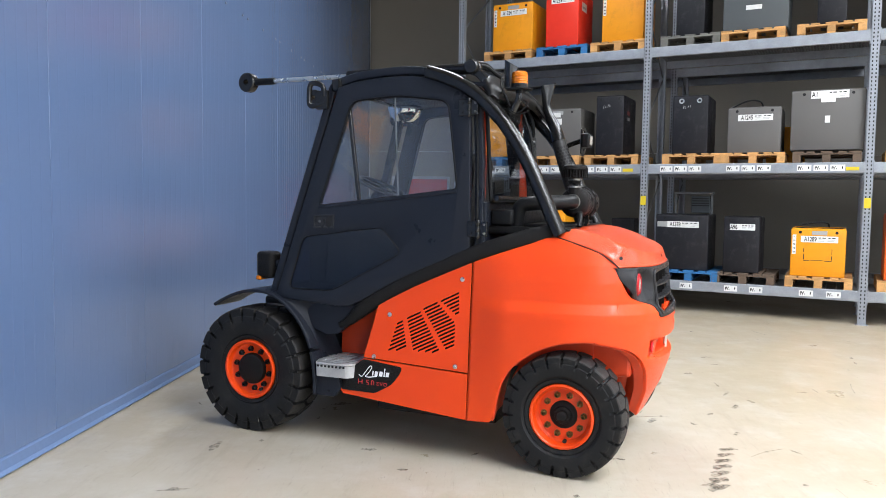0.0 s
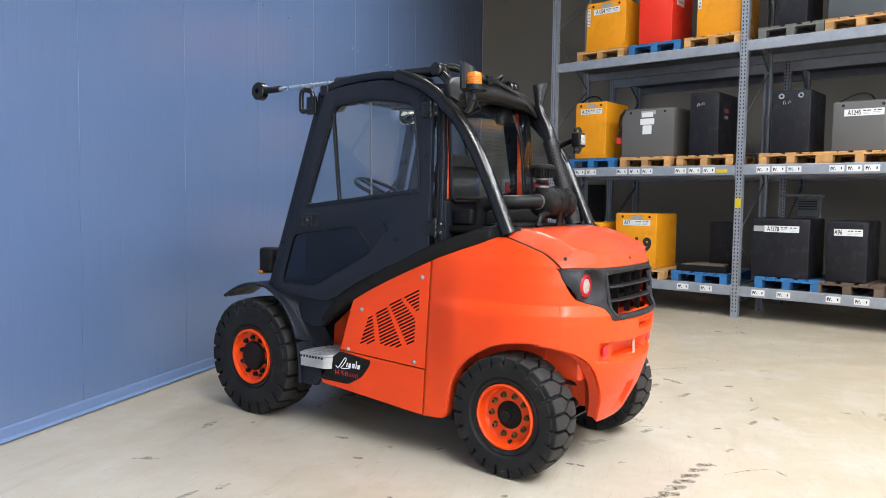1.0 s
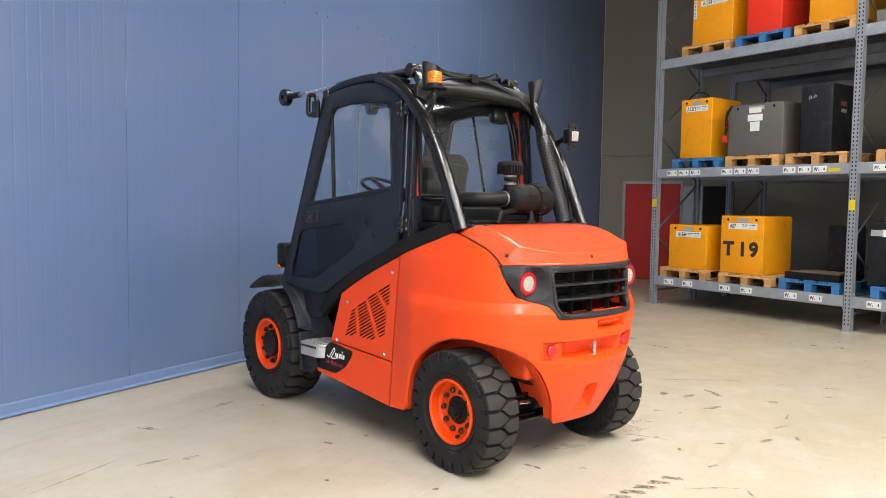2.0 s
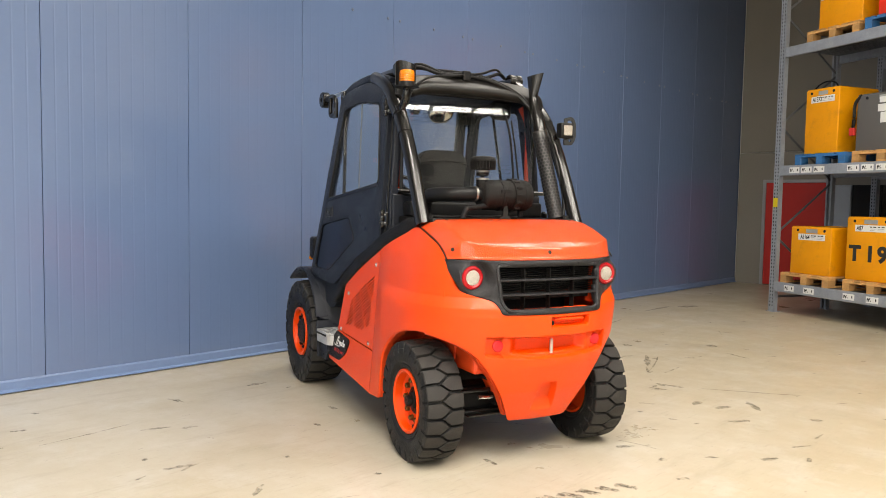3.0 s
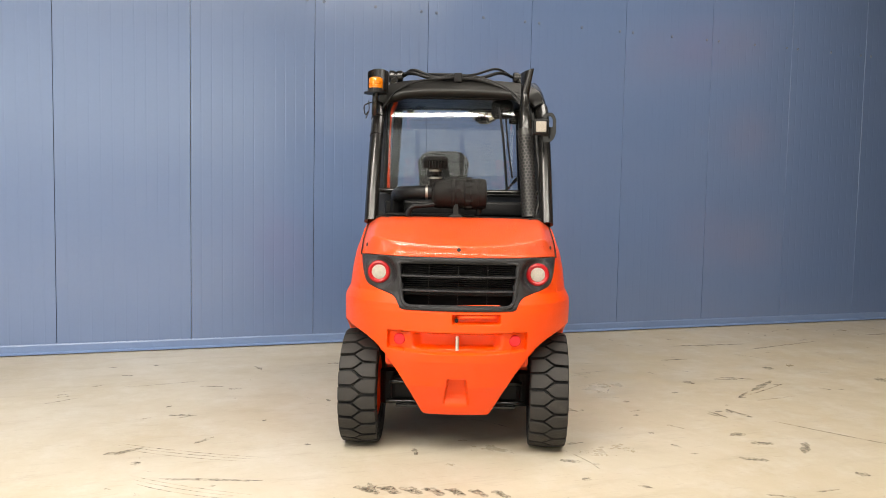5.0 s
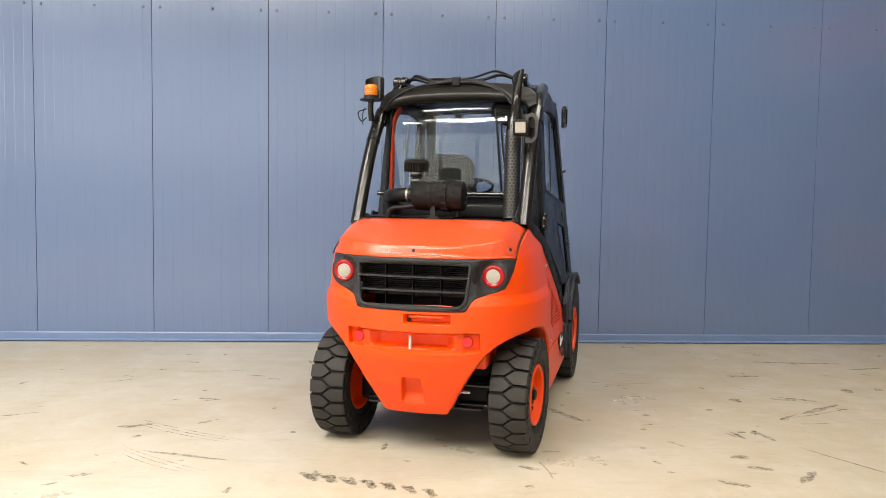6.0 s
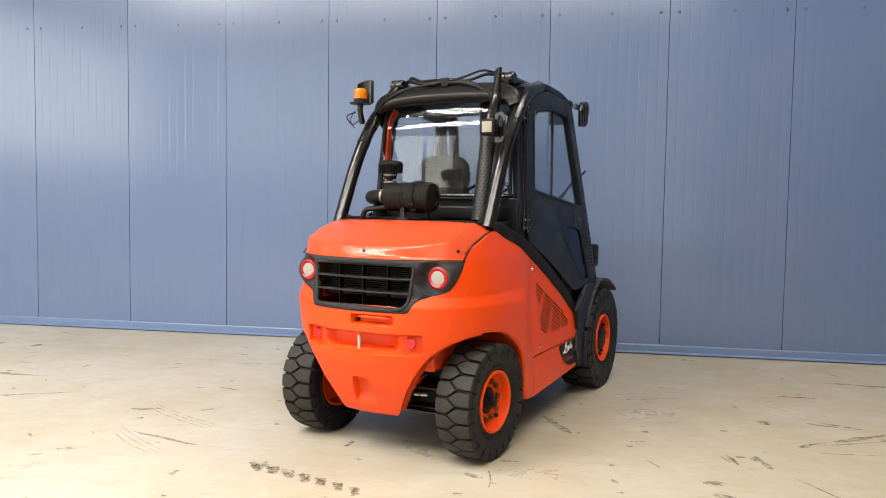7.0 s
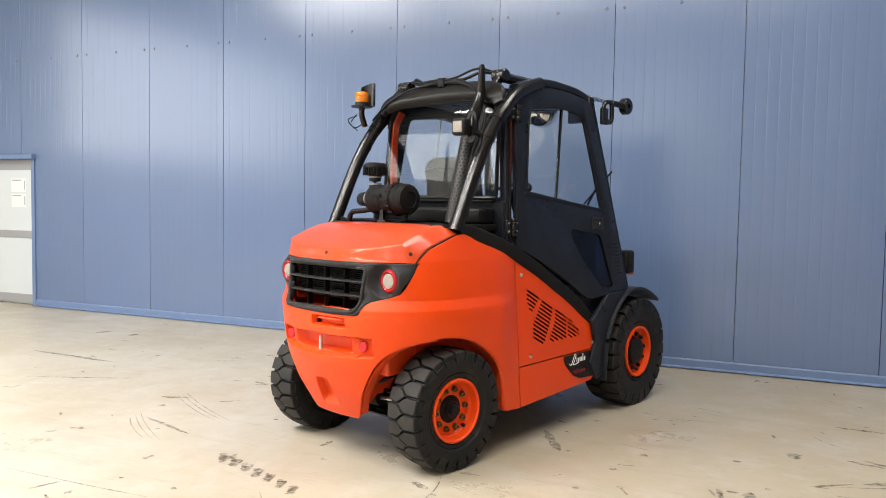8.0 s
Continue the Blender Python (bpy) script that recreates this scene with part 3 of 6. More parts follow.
# ---- the forklift: x ahead, y to its left, z up ----
forklift = thing("forklift", pose(0.7495, 4.499, 0, 0, 0, 161.1), "orange and black counterbalance forklift with closed cab and no mast", "forklift")

ARCH = [(0.56, 0.255), (0.412, 0.262), (0.40, 0.30), (0.385, 0.40), (0.355, 0.50), (0.31, 0.58), (0.25, 0.64), (0.18, 0.69), (0.10, 0.732), (0.0, 0.765), (-0.12, 0.778), (-0.2, 0.774)]
SKIRT = [(0.70, 0.774), (0.66, 0.77), (0.62, 0.762), (0.57, 0.745), (0.52, 0.722), (0.47, 0.69), (0.43, 0.655), (0.385, 0.60), (0.33, 0.52), (0.27, 0.42), (0.215, 0.315), (0.195, 0.275), (0.18, 0.266), (0.0, 0.264)]
XR = [(0.25, 0.345), (0.285, 0.370), (0.45, 0.455), (0.6, 0.505), (0.74, 0.525), (0.88, 0.524), (0.925, 0.516), (0.985, 0.480), (1.1, 0.475), (1.2, 0.462), (1.4, 0.40)]
HALF = [(0.25, 0.675), (0.5, 0.69), (0.8, 0.697), (0.90, 0.696), (0.93, 0.691), (0.985, 0.662), (1.1, 0.646), (1.2, 0.624), (1.3, 0.588), (1.4, 0.555)]
POWER = [(0.25, 2.1), (0.6, 2.2), (0.75, 2.3), (0.9, 2.5), (1.0, 2.8), (1.2, 3.0)]
SEAM = [(0.56, 1.19), (0.522, 1.203), (0.12, 1.345), (0.07, 1.348), (-0.01, 1.324), (-0.09, 1.297), (-0.165, 1.270), (-0.217, 1.241), (-0.25, 1.218), (-0.27, 1.202), (-0.287, 1.184), (-0.33, 1.184)]
BEZEL = [(0.70, 1.190), (0.568, 1.190), (0.560, 1.14), (0.548, 1.09), (0.533, 1.05), (0.515, 1.02), (0.47, 0.998), (0.42, 0.985), (0.365, 0.968), (0.345, 0.948), (0.325, 0.903), (0.31, 0.896), (0.0, 0.893)]
X0 = 0.12


def smooth01(a, b, x):
    t = min(1, max(0, (x - a) / (b - a)))
    return t * t * (3 - 2 * t)


def side_y(z, s=1):
    return 0.661 - 0.055 * (z - 0.5) / 0.7


def shell(s, z):
    """The body's outer skin at height z; s from -1 (front of the side) over 0 to 1 (middle of the rear)."""
    b = table(z, HALF)
    if s <= 0:
        x = X0 + (0.56 - X0) * -s
        # the shoulder fades out towards the front
        f = smooth01(0.30, 0.60, x)
        return x, b * (1 - f) + side_y(z) * f
    phi, n = s * math.pi / 2, table(z, POWER)
    a = table(z, XR) + X0
    return X0 - a * max(0, math.sin(phi)) ** (2 / n), b * max(0, math.cos(phi)) ** (2 / n)


def dents(x, y, z):
    """Pockets cast into the rear of the counterweight: how far the skin is pushed in."""
    if x > -0.2:
        return 0.0
    ay = abs(y)
    floor_z = 0.668 - 0.018 * (1 - (ay / 0.4) ** 2)
    d = 0.034 * smooth01(0.398, 0.384, ay) * smooth01(floor_z - 0.004, floor_z + 0.008, z) * smooth01(0.774, 0.763, z)
    d += 0.055 * smooth01(0.265, 0.19, ay) * smooth01(0.672, 0.685, z) * smooth01(0.762, 0.75, z)
    d += 0.045 * smooth01(0.135, 0.122, abs(y + 0.105)) * smooth01(0.818, 0.828, z) * smooth01(0.876, 0.868, z)
    w = 0.045 + 0.02 * (0.48 - z) / 0.15
    d += 0.045 * smooth01(w + 0.012, w, ay) * smooth01(0.315, 0.40, z) * smooth01(0.50, 0.489, z)
    return d


def low_high(s):
    lo, hi = 0.6, 1.1
    for _ in range(25):
        x, y = shell(s, lo)
        t = table(x, ARCH) if x > -0.2 else table(y, SKIRT)
        lo += 0.5 * (t - lo)
        x, y = shell(s, hi)
        t = table(x, SEAM) if x > -0.285 else table(y, BEZEL)
        hi += 0.5 * (t - hi)
    return lo, hi


def counterweight():
    ss = lin(-1, 0, 26)[:-1] + lin(0, 0.35, 20)[:-1] + lin(0.35, 1, 130)
    lev = lin(0, 1, 110)
    b = bmesh.new()
    for side in (1, -1):
        rows = []
        for s in ss:
            lo, hi = low_high(s)
            col = []
            for q in lev:
                z = lo + (hi - lo) * q
                x, y = shell(s, z)
                col.append(b.verts.new((x + dents(x, side * y, z), side * y, z)))
            rows.append(col)
        for i in range(len(ss) - 1):
            for j in range(len(lev) - 1):
                f = (rows[i][j], rows[i + 1][j], rows[i + 1][j + 1], rows[i][j + 1])
                b.faces.new(f if side > 0 else f[::-1])
    bmesh.ops.remove_doubles(b, verts=list(b.verts), dist=1e-5)
    return b


cw = part("counterweight", counterweight(), M["orange"], forklift, "orange cast counterweight with wheel arches", 35)
so = cw.modifiers.new("thickness", "SOLIDIFY")
so.thickness, so.offset = 0.055, -1


def wheel_well(side):
    """Cast underside of the counterweight: the arch runs inwards, the rear skirt runs forwards above the wheel."""
    b = bmesh.new()
    ss = [v for v in lin(-1, 1, 240) if v > -0.8]
    edge = []
    for s in ss:
        lo, hi = low_high(s)
        x, y = shell(s, lo)
        edge.append((x, y, lo))
    arch = [e for e in edge if e[0] > -0.215 and e[2] > 0.262]
    skirt = [e for e in edge if e[0] <= -0.195 and e[1] > 0.2]
    for rows in ([[(x + 0.004 * k, y - 0.01 - 0.05 * k, z + 0.002 + (0.03 if k > 1 else 0.0)) for k in range(6)] for x, y, z in arch],
                 [[(x + 0.02 + (-0.13 - x) * k / 6, y - (0.004 if k < 2 else 0.05), z + (0.003 if k < 2 else 0.045)) for k in range(7)] for x, y, z in skirt]):
        g = [[b.verts.new((x, side * y, z)) for x, y, z in r] for r in rows]
        for r0, r1 in zip(g, g[1:]):
            for k in range(len(r0) - 1):
                b.faces.new((r0[k], r1[k], r1[k + 1], r0[k + 1]))
    bmesh.ops.recalc_face_normals(b, faces=b.faces)
    bmesh.ops.solidify(b, geom=list(b.faces), thickness=0.008)
    return b


for s in (1, -1):
    part("wheel_well", wheel_well(s), M["orange_flat"], cw, "orange cast inside of the wheel arch", 40)
    inner = [(0.40, 0.40)] + [(x, z - 0.004) for x, z in ARCH[2:11]] + [(-0.13, 0.60), (0.10, 0.60), (0.25, 0.52)]
    part("well_wall", plate(inner, [], lambda u, v, w, s=s: (u, s * (0.415 + w), v), 0.012), M["orange_flat"], cw)
part("well_core", box(-0.34, 0.40, -0.415, 0.415, 0.545, 0.80, 0.02, 2), M["orange_flat"], cw, "orange cast mass above the steering axle")
part("handle_bar", pipe([(-0.500, -0.005, 0.858), (-0.512, -0.04, 0.861), (-0.512, -0.105, 0.861), (-0.508, -0.17, 0.861), (-0.490, -0.205, 0.858)], 0.008, 8), M["orange"], cw)
part("latch_bolt", lathe([(0, 0.0), (0.011, 0.0), (0.011, 0.022), (0.007, 0.026), (0, 0.026)], 10, "x", (-0.500, 0.006, 0.838)), M["black"], cw, "dark latch bolt")
part("tow_pin", lathe([(0, 0.668), (0.011, 0.668), (0.011, 0.742), (0.007, 0.75), (0, 0.75)], 14, "z", (-0.480, 0, 0)), M["chrome"], cw, "zinc tow pin")
for s in (1, -1):
    part("reflector", lathe([(0, 0.0), (0.033, 0.0), (0.033, -0.006), (0.028, -0.011), (0, -0.011)], 22, "x", (-0.4405, s * 0.325, 0.722)), M["reflector"], cw, "round orange-red reflector")


def hood_point(t, v):
    """The hood's skin; t across from -1 to 1, v from its front edge (0) to its rear edge (1)."""
    a = abs(t)
    ha, hb = table(1.19, XR) + X0, table(1.19, HALF)
    xr = X0 - ha * max(0, 1 - (0.561 * a / hb) ** 3) ** (1 / 3)
    xf = 0.065 * smooth01(0.82, 1.0, a)
    x = xf + (xr - xf) * v
    centre = table(x, [(0.07, 1.405), (0.0, 1.398), (-0.1, 1.386), (-0.2, 1.357), (-0.3, 1.316), (-0.38, 1.280), (-0.43, 1.252), (-0.452, 1.236), (-0.462, 1.22), (-0.47, 1.19)])
    edge = table(x, SEAM)
    fold = max(0.0, a - 0.885) if abs(a - 0.885) > 0.04 else (a - 0.845) ** 2 / 0.16
    z = centre - (centre - edge) * (0.86 * fold / 0.115 + 0.14 * a ** 3)
    end = smooth01(0.93, 1.0, v)
    return Vector((x, 0.561 * t, z * (1 - end) + 1.189 * end + 0.004))


def hood():
    b = bmesh.new()
    ys = [-v for v in lin(1, 0.78, 16)] + lin(-0.74, 0.74, 35) + lin(0.78, 1, 16)
    vs = lin(0, 0.86, 18) + lin(0.88, 1, 14)
    grid = [[b.verts.new(hood_point(t, v)) for v in vs] for t in ys]
    for i in range(len(ys) - 1):
        for j in range(len(vs) - 1):
            b.faces.new((grid[i][j], grid[i][j + 1], grid[i + 1][j + 1], grid[i + 1][j]))
    return b


hd = part("hood", hood(), M["hood"], forklift, "orange engine hood with grainy gloss enamel", 40)
so = hd.modifiers.new("thickness", "SOLIDIFY")
so.thickness, so.offset = 0.012, -1
# dark strip added along the hood's joint so it reads as a dark line
for s in (1, -1):
    seam = [(x, s * 0.5645, table(x, SEAM) + 0.001) for x in lin(0.07, -0.287, 18)]
    part("seam_gasket", sweep([Vector(p) for p in seam], ring(0.004, 8), (0, 1, 0)), M["hose"], hd, "dark strip along the hood seam")
for t, v in ((0.945, 0.945), (0.0, 0.957), (-0.945, 0.945), (0.78, 0.06), (-0.78, 0.06)):
    p, du, dv = hood_point(t, v), hood_point(t + 0.01, v), hood_point(t, v + 0.004)
    nrm = (du - p).cross(dv - p).normalized()
    nrm = nrm if nrm.z > 0 else -nrm
    disc = lathe([(0, 0.002), (0.011, 0.002), (0.011, -0.002), (0, -0.002)], 12, "z")
    disc.transform(Matrix.Translation(p) @ nrm.to_track_quat("Z", "Y").to_matrix().to_4x4())
    part("bolt_hole", disc, M["hole"], hd)


def bezel():
    """Dark surround between hood and counterweight, open in the middle for the grille, dished round the lamps."""
    b = bmesh.new()
    ys = sorted(set([round(v, 4) for v in lin(-0.567, 0.567, 90)] + [-0.335, 0.335]))
    qs = lin(0, 1, 22)
    grid = {}
    for y in ys:
        lo = table(abs(y), BEZEL)
        for q in qs:
            z = lo + (1.187 - lo) * q
            n, ha, hb = table(z, POWER), table(z, XR) + X0, table(z, HALF)
            x = X0 - ha * max(0.0, 1 - (abs(y) / hb) ** n) ** (1 / n) - 0.006 * smooth01(0.569, 0.53, abs(y))
            r = math.hypot(abs(y) - 0.452, (z - 1.092) * 1.1)
            x += 0.012 * smooth01(0.36, 0.40, abs(y)) * smooth01(0.54, 0.50, abs(y)) * smooth01(1.18, 1.165, z)
            pad = smooth01(0.112, 0.076, r) * smooth01(0.556, 0.528, abs(y))
            grid[y, q] = b.verts.new((x * (1 - pad) - 0.374 * pad, y, z))
    for y0, y1 in zip(ys, ys[1:]):
        for q0, q1 in zip(qs, qs[1:]):
            lo = table(abs((y0 + y1) / 2), BEZEL)
            zc = lo + (1.187 - lo) * (q0 + q1) / 2
            if abs(y0 + y1) / 2 < 0.305 + 0.03 * (zc - 0.93) / 0.24 and 0.916 < zc < 1.156:
                continue
            b.faces.new((grid[y0, q0], grid[y0, q1], grid[y1, q1], grid[y1, q0]))
    bmesh.ops.delete(b, geom=[v for v in b.verts if not v.link_faces], context="VERTS")
    return b


bz = part("grille_surround", bezel(), M["bezel"], forklift, "dark grey plastic grille surround", 40)
so = bz.modifiers.new("thickness", "SOLIDIFY")
so.thickness, so.offset = 0.03, -1


def rear_x(y, z):
    n, ha, hb = table(z, POWER), table(z, XR) + X0, table(z, HALF)
    return X0 - ha * max(0.0, 1 - (abs(y) / hb) ** n) ** (1 / n)


for z in (1.080, 1.000):
    part("slat", sweep([(rear_x(y, z) + 0.012, y, z) for y in lin(-0.33, 0.33, 15)], slab(0.05, 0.011, 0.004)), M["bezel"], bz)
for y in (-0.165, 0.0, 0.165):
    part("divider", box(rear_x(y, 1.05) + 0.024, rear_x(y, 1.05) + 0.06, y - 0.0022, y + 0.0022, 0.912, 1.158), M["plastic"], bz)
for i in range(12):
    z = 1.012 + 0.0120 * i
    part("louvre", box(-0.405, -0.371, -0.32, 0.32, z, z + 0.004), M["plastic"], bz)
part("radiator", box(-0.37, -0.31, -0.33, 0.33, 0.96, 1.18, 0.005), M["black"], forklift, "black radiator core")
part("inner_frame", box(-0.40, -0.30, -0.345, 0.345, 0.870, 0.896, 0.006), M["orange_flat"], forklift)
for s in (1, -1):
    c = (-0.352, s * 0.452, 1.092)
    lamp = part("tail_lamp", lathe([(0, 0.03), (0.065, 0.03), (0.065, -0.022), (0.061, -0.03), (0.052, -0.034), (0.042, -0.027), (0, -0.027)], 32, "x", c), M["red_lens"], bz, "round tail lamp with red ring")
    part("lens", lathe([(0, -0.0345), (0.028, -0.033), (0.041, -0.0285), (0.041, -0.02), (0, -0.02)], 28, "x", c), M["white_lens"], lamp, "ribbed whitish lens")


lip = rounded([(-0.338, 1.158), (0.338, 1.158), (0.312, 0.914), (-0.312, 0.914)], [0.03, 0.03, 0.055, 0.055], 5)
part("grille_lip", sweep([(rear_x(y, z) - 0.004, y, z) for y, z in lip + lip[:1]], ring(0.011, 8), (1, 0, 0), False), M["bezel"], bz)
for s in (1, -1):
    part("inner_cheek", box(-0.40, -0.33, s * 0.338 - 0.006, s * 0.338 + 0.006, 0.93, 1.17, 0.003), M["orange_flat"], bz, "orange panel inside the grille")


# side covers
def belt_z(x, s=1):
    """The lower edge of the black sill beam, which reaches further down on the side without a step."""
    if s < 0:
        return table(x, [(-0.02, 1.378), (0.517, 1.195), (0.849, 1.04), (1.2, 0.842), (1.51, 0.628), (1.62, 0.55)])
    return table(x, [(-0.02, 1.38), (0.522, 1.203), (0.8, 1.085), (1.0, 0.992), (1.185, 0.892), (1.3, 0.81), (1.43, 0.70)])


def on_side(s, off=0.0):
    return lambda u, v, w: (u, s * (side_y(v, s) + off - w), v)


# groups of slanted slots: each a leaning field (x, z), filled with parallel bars
FIELDS = {1: [
    [(1.096, 0.621), (0.965, 0.633), (1.004, 0.823), (1.043, 0.789)],
    [(0.980, 0.837), (0.9265, 0.634), (0.739, 0.634), (0.888, 0.878)],
    [(0.872, 0.893), (0.714, 0.659), (0.656, 0.686), (0.656, 0.821), (0.776, 0.936)],
    [(0.762, 0.948), (0.656, 0.870), (0.633, 0.888), (0.640, 1.014)],
], -1: [
    [(0.681, 0.994), (0.822, 0.926), (0.713, 0.822), (0.671, 0.924)],
    [(0.848, 0.916), (0.970, 0.850), (0.959, 0.802), (0.855, 0.619), (0.731, 0.672), (0.728, 0.754)],
    [(0.997, 0.843), (1.125, 0.767), (1.118, 0.627), (0.900, 0.621), (0.975, 0.748)],
    [(1.146, 0.763), (1.281, 0.679), (1.276, 0.627), (1.125, 0.621)],
]}


def slots(side):
    out = []
    slope, pitch, half = -0.50, (0.0232 if side > 0 else 0.0275), (0.0062 if side > 0 else 0.0078)
    for poly in FIELDS[side]:
        c = min(z - slope * x for x, z in poly) + 0.008
        top = max(z - slope * x for x, z in poly)
        while c < top:
            cuts = []
            for (xa, za), (xb, zb) in zip(poly, poly[1:] + poly[:1]):
                fa, fb = za - slope * xa - c, zb - slope * xb - c
                if fa * fb < 0:
                    t = fa / (fa - fb)
                    cuts.append(xa + (xb - xa) * t)
            if len(cuts) == 2:
                x0, x1 = min(cuts), max(cuts)
                if x1 - x0 > 0.024:
                    q = [(x0, slope * x0 + c - half), (x1, slope * x1 + c - half), (x1, slope * x1 + c + half), (x0, slope * x0 + c + half)]
                    out.append(rounded(q, 0.004, 2))
            c += pitch
    return out


def cover_outline(s):
    if s < 0:
        return [(0.566, 0.512)] + [(x, belt_z(x, s) + 0.012) for x in lin(0.566, 1.50, 20)] + [(1.545, 0.60), (1.525, 0.522)]
    top = [(x, belt_z(x) + 0.012) for x in lin(0.566, 1.17, 14)]
    return [(0.566, 0.535)] + top + [(1.262, 0.565)]


COVER_BOLTS = {1: ((0.622, 1.083), (1.093, 0.842), (0.645, 0.565), (1.190, 0.575)), -1: ((0.623, 1.083), (1.45, 0.558), (0.69, 0.56))}
SILL = {1: [(0.566, 0.258), (0.566, 0.526), (1.262, 0.556), (1.33, 0.50), (1.42, 0.345), (1.40, 0.325)], -1: [(0.566, 0.258), (0.566, 0.503), (1.525, 0.513), (1.43, 0.318), (1.40, 0.30)]}
BADGE = {1: [(0.992, 0.526), (1.005, 0.485), (1.06, 0.412), (1.17, 0.350), (1.415, 0.350), (1.33, 0.50), (1.262, 0.553)], -1: [(1.061, 0.505), (1.52, 0.510), (1.425, 0.325), (1.25, 0.335), (1.17, 0.365), (1.085, 0.445)]}
for s in (1, -1):
    cover = part("side_cover", plate(cover_outline(s), slots(s), on_side(s), 0.005), M["orange"], forklift, "orange engine side cover with slanted louvres")
    part("grille_backing", plate([(0.60, 0.58), (0.60, 1.02), (0.95, 0.90), (1.12, 0.78), (1.14 if s > 0 else 1.36, 0.58)], [], on_side(s, -0.03), 0.01), M["black"], cover)
    for x, z in COVER_BOLTS[s]:
        q = -s
        part("bolt", lathe([(0, -q * 0.008), (0.008, -q * 0.008), (0.0095, -q * 0.005), (0.014, -q * 0.004), (0.014, 0.0), (0, 0.0)], 14, "y", (x, s * side_y(z, s), z)), M["chrome"], cover, "zinc bolt with washer")
    sill = part("sill_cover", plate(SILL[s], [], on_side(s), 0.03, 0.008), M["orange"], forklift, "orange lower side cover")
    badge = part("badge_plate", plate(rounded(BADGE[s], 0.02, 3), [], on_side(s, 0.006), 0.004), M["plastic"], sill, "dark badge plate with white and red print")
    # maker's mark as plain flowing strokes; bx runs along the reading direction
    bx = (lambda k: 1.288 - 0.21 * k) if s > 0 else (lambda k: 1.128 + 0.205 * k)
    zb = 0.445 if s > 0 else 0.437
    st = spline([(bx(k), 0, zb + dz) for k, dz in ((0.0, 0.010), (0.10, 0.0), (0.22, 0.03), (0.36, 0.068), (0.42, 0.058), (0.30, 0.020), (0.22, 0.002), (0.36, 0.0), (0.60, 0.010))], 5)
    part("badge_stroke", pipe([(p.x, s * (side_y(p.z, s) + 0.0055), p.z) for p in st], 0.0032, 8), M["white_print"], badge)
    for k0, k1, h in ((0.44, 0.48, 0.03), (0.52, 0.62, 0.028), (0.67, 0.78, 0.03), (0.82, 0.86, 0.05), (0.89, 0.99, 0.028)):
        part("badge_bar", plate([(bx(k0), zb + 0.012), (bx(k1), zb + 0.012), (bx(k1 + 0.02), zb + 0.012 + h), (bx(k0 + 0.02), zb + 0.012 + h)], [], on_side(s, 0.0068), 0.0012), M["white_print"], badge)
    for txt, k, size in (("H", 0.06, 0.05), ("5", 0.30, 0.05), ("0", 0.47, 0.05), ("E", 0.64, 0.032), ("V", 0.76, 0.032), ("O", 0.89, 0.032)):
        me = text_mesh(txt, size, 0.0004)
        me.materials.append(M["red_print"])
        o = new("lettering", me)
        o.parent = badge
        zt = 0.408 if s > 0 else 0.381
        o.matrix_basis = pose(bx(k), s * (side_y(zt, s) + 0.0064), zt, 90, 0, 180 if s > 0 else 0) @ Matrix.Diagonal((1.05, 1, 1, 1))
    part("inner_panel", plate([(1.10, 0.40), (1.06, 0.99), (1.22, 0.93), (1.42, 0.80), (1.58, 0.66), (1.58, 0.40)] if s > 0 else [(1.18, 0.53), (1.14, 0.90), (1.45, 0.72), (1.55, 0.53)], [], on_side(s, -0.27 if s > 0 else -0.16), 0.01), M["orange_flat"], forklift, "orange inner panel behind the step")
    # aluminium step, on the driver's side alone
    if s < 0:
        continue
    tread = rounded([(1.575, 0.724), (1.345, 0.712), (1.300, 0.640), (1.290, 0.385), (1.660, 0.385), (1.645, 0.50)], [0.02, 0.04, 0.04, 0.01, 0.01, 0.03], 4)
    bars = []
    for i in range(7):
        y0 = 0.415 + 0.042 * i
        for x0, x1 in ((1.318 + 0.004 * i, 1.40), (1.416, 1.496), (1.512, 1.600 - 0.008 * i)):
            bars.append(rounded([(x0, y0), (x1, y0), (x1, y0 + 0.020), (x0, y0 + 0.020)], 0.007, 2))
    step = part("step", plate(tread, bars, lambda u, v, w: (u, v, 0.505 + w), 0.013, 0.003), M["alu"], forklift, "cast aluminium tread step with long slots")
    part("step_body", plate([(1.0 * x, y) for x, y in tread], [], lambda u, v, w: (1.45 + (u - 1.45) * (0.985 + 0.10 * w), 0.55 + (v - 0.55) * (0.985 + 0.10 * w), 0.428 + w), 0.074), M["alu"], step)
    for i in range(8):
        x = 1.365 + 0.026 * i
        part("tooth", box(x, x + 0.013, 0.7135 + 0.003 * i * 0.4, 0.7225 + 0.003 * i * 0.4, 0.489, 0.503, 0.003), M["hole"], step)


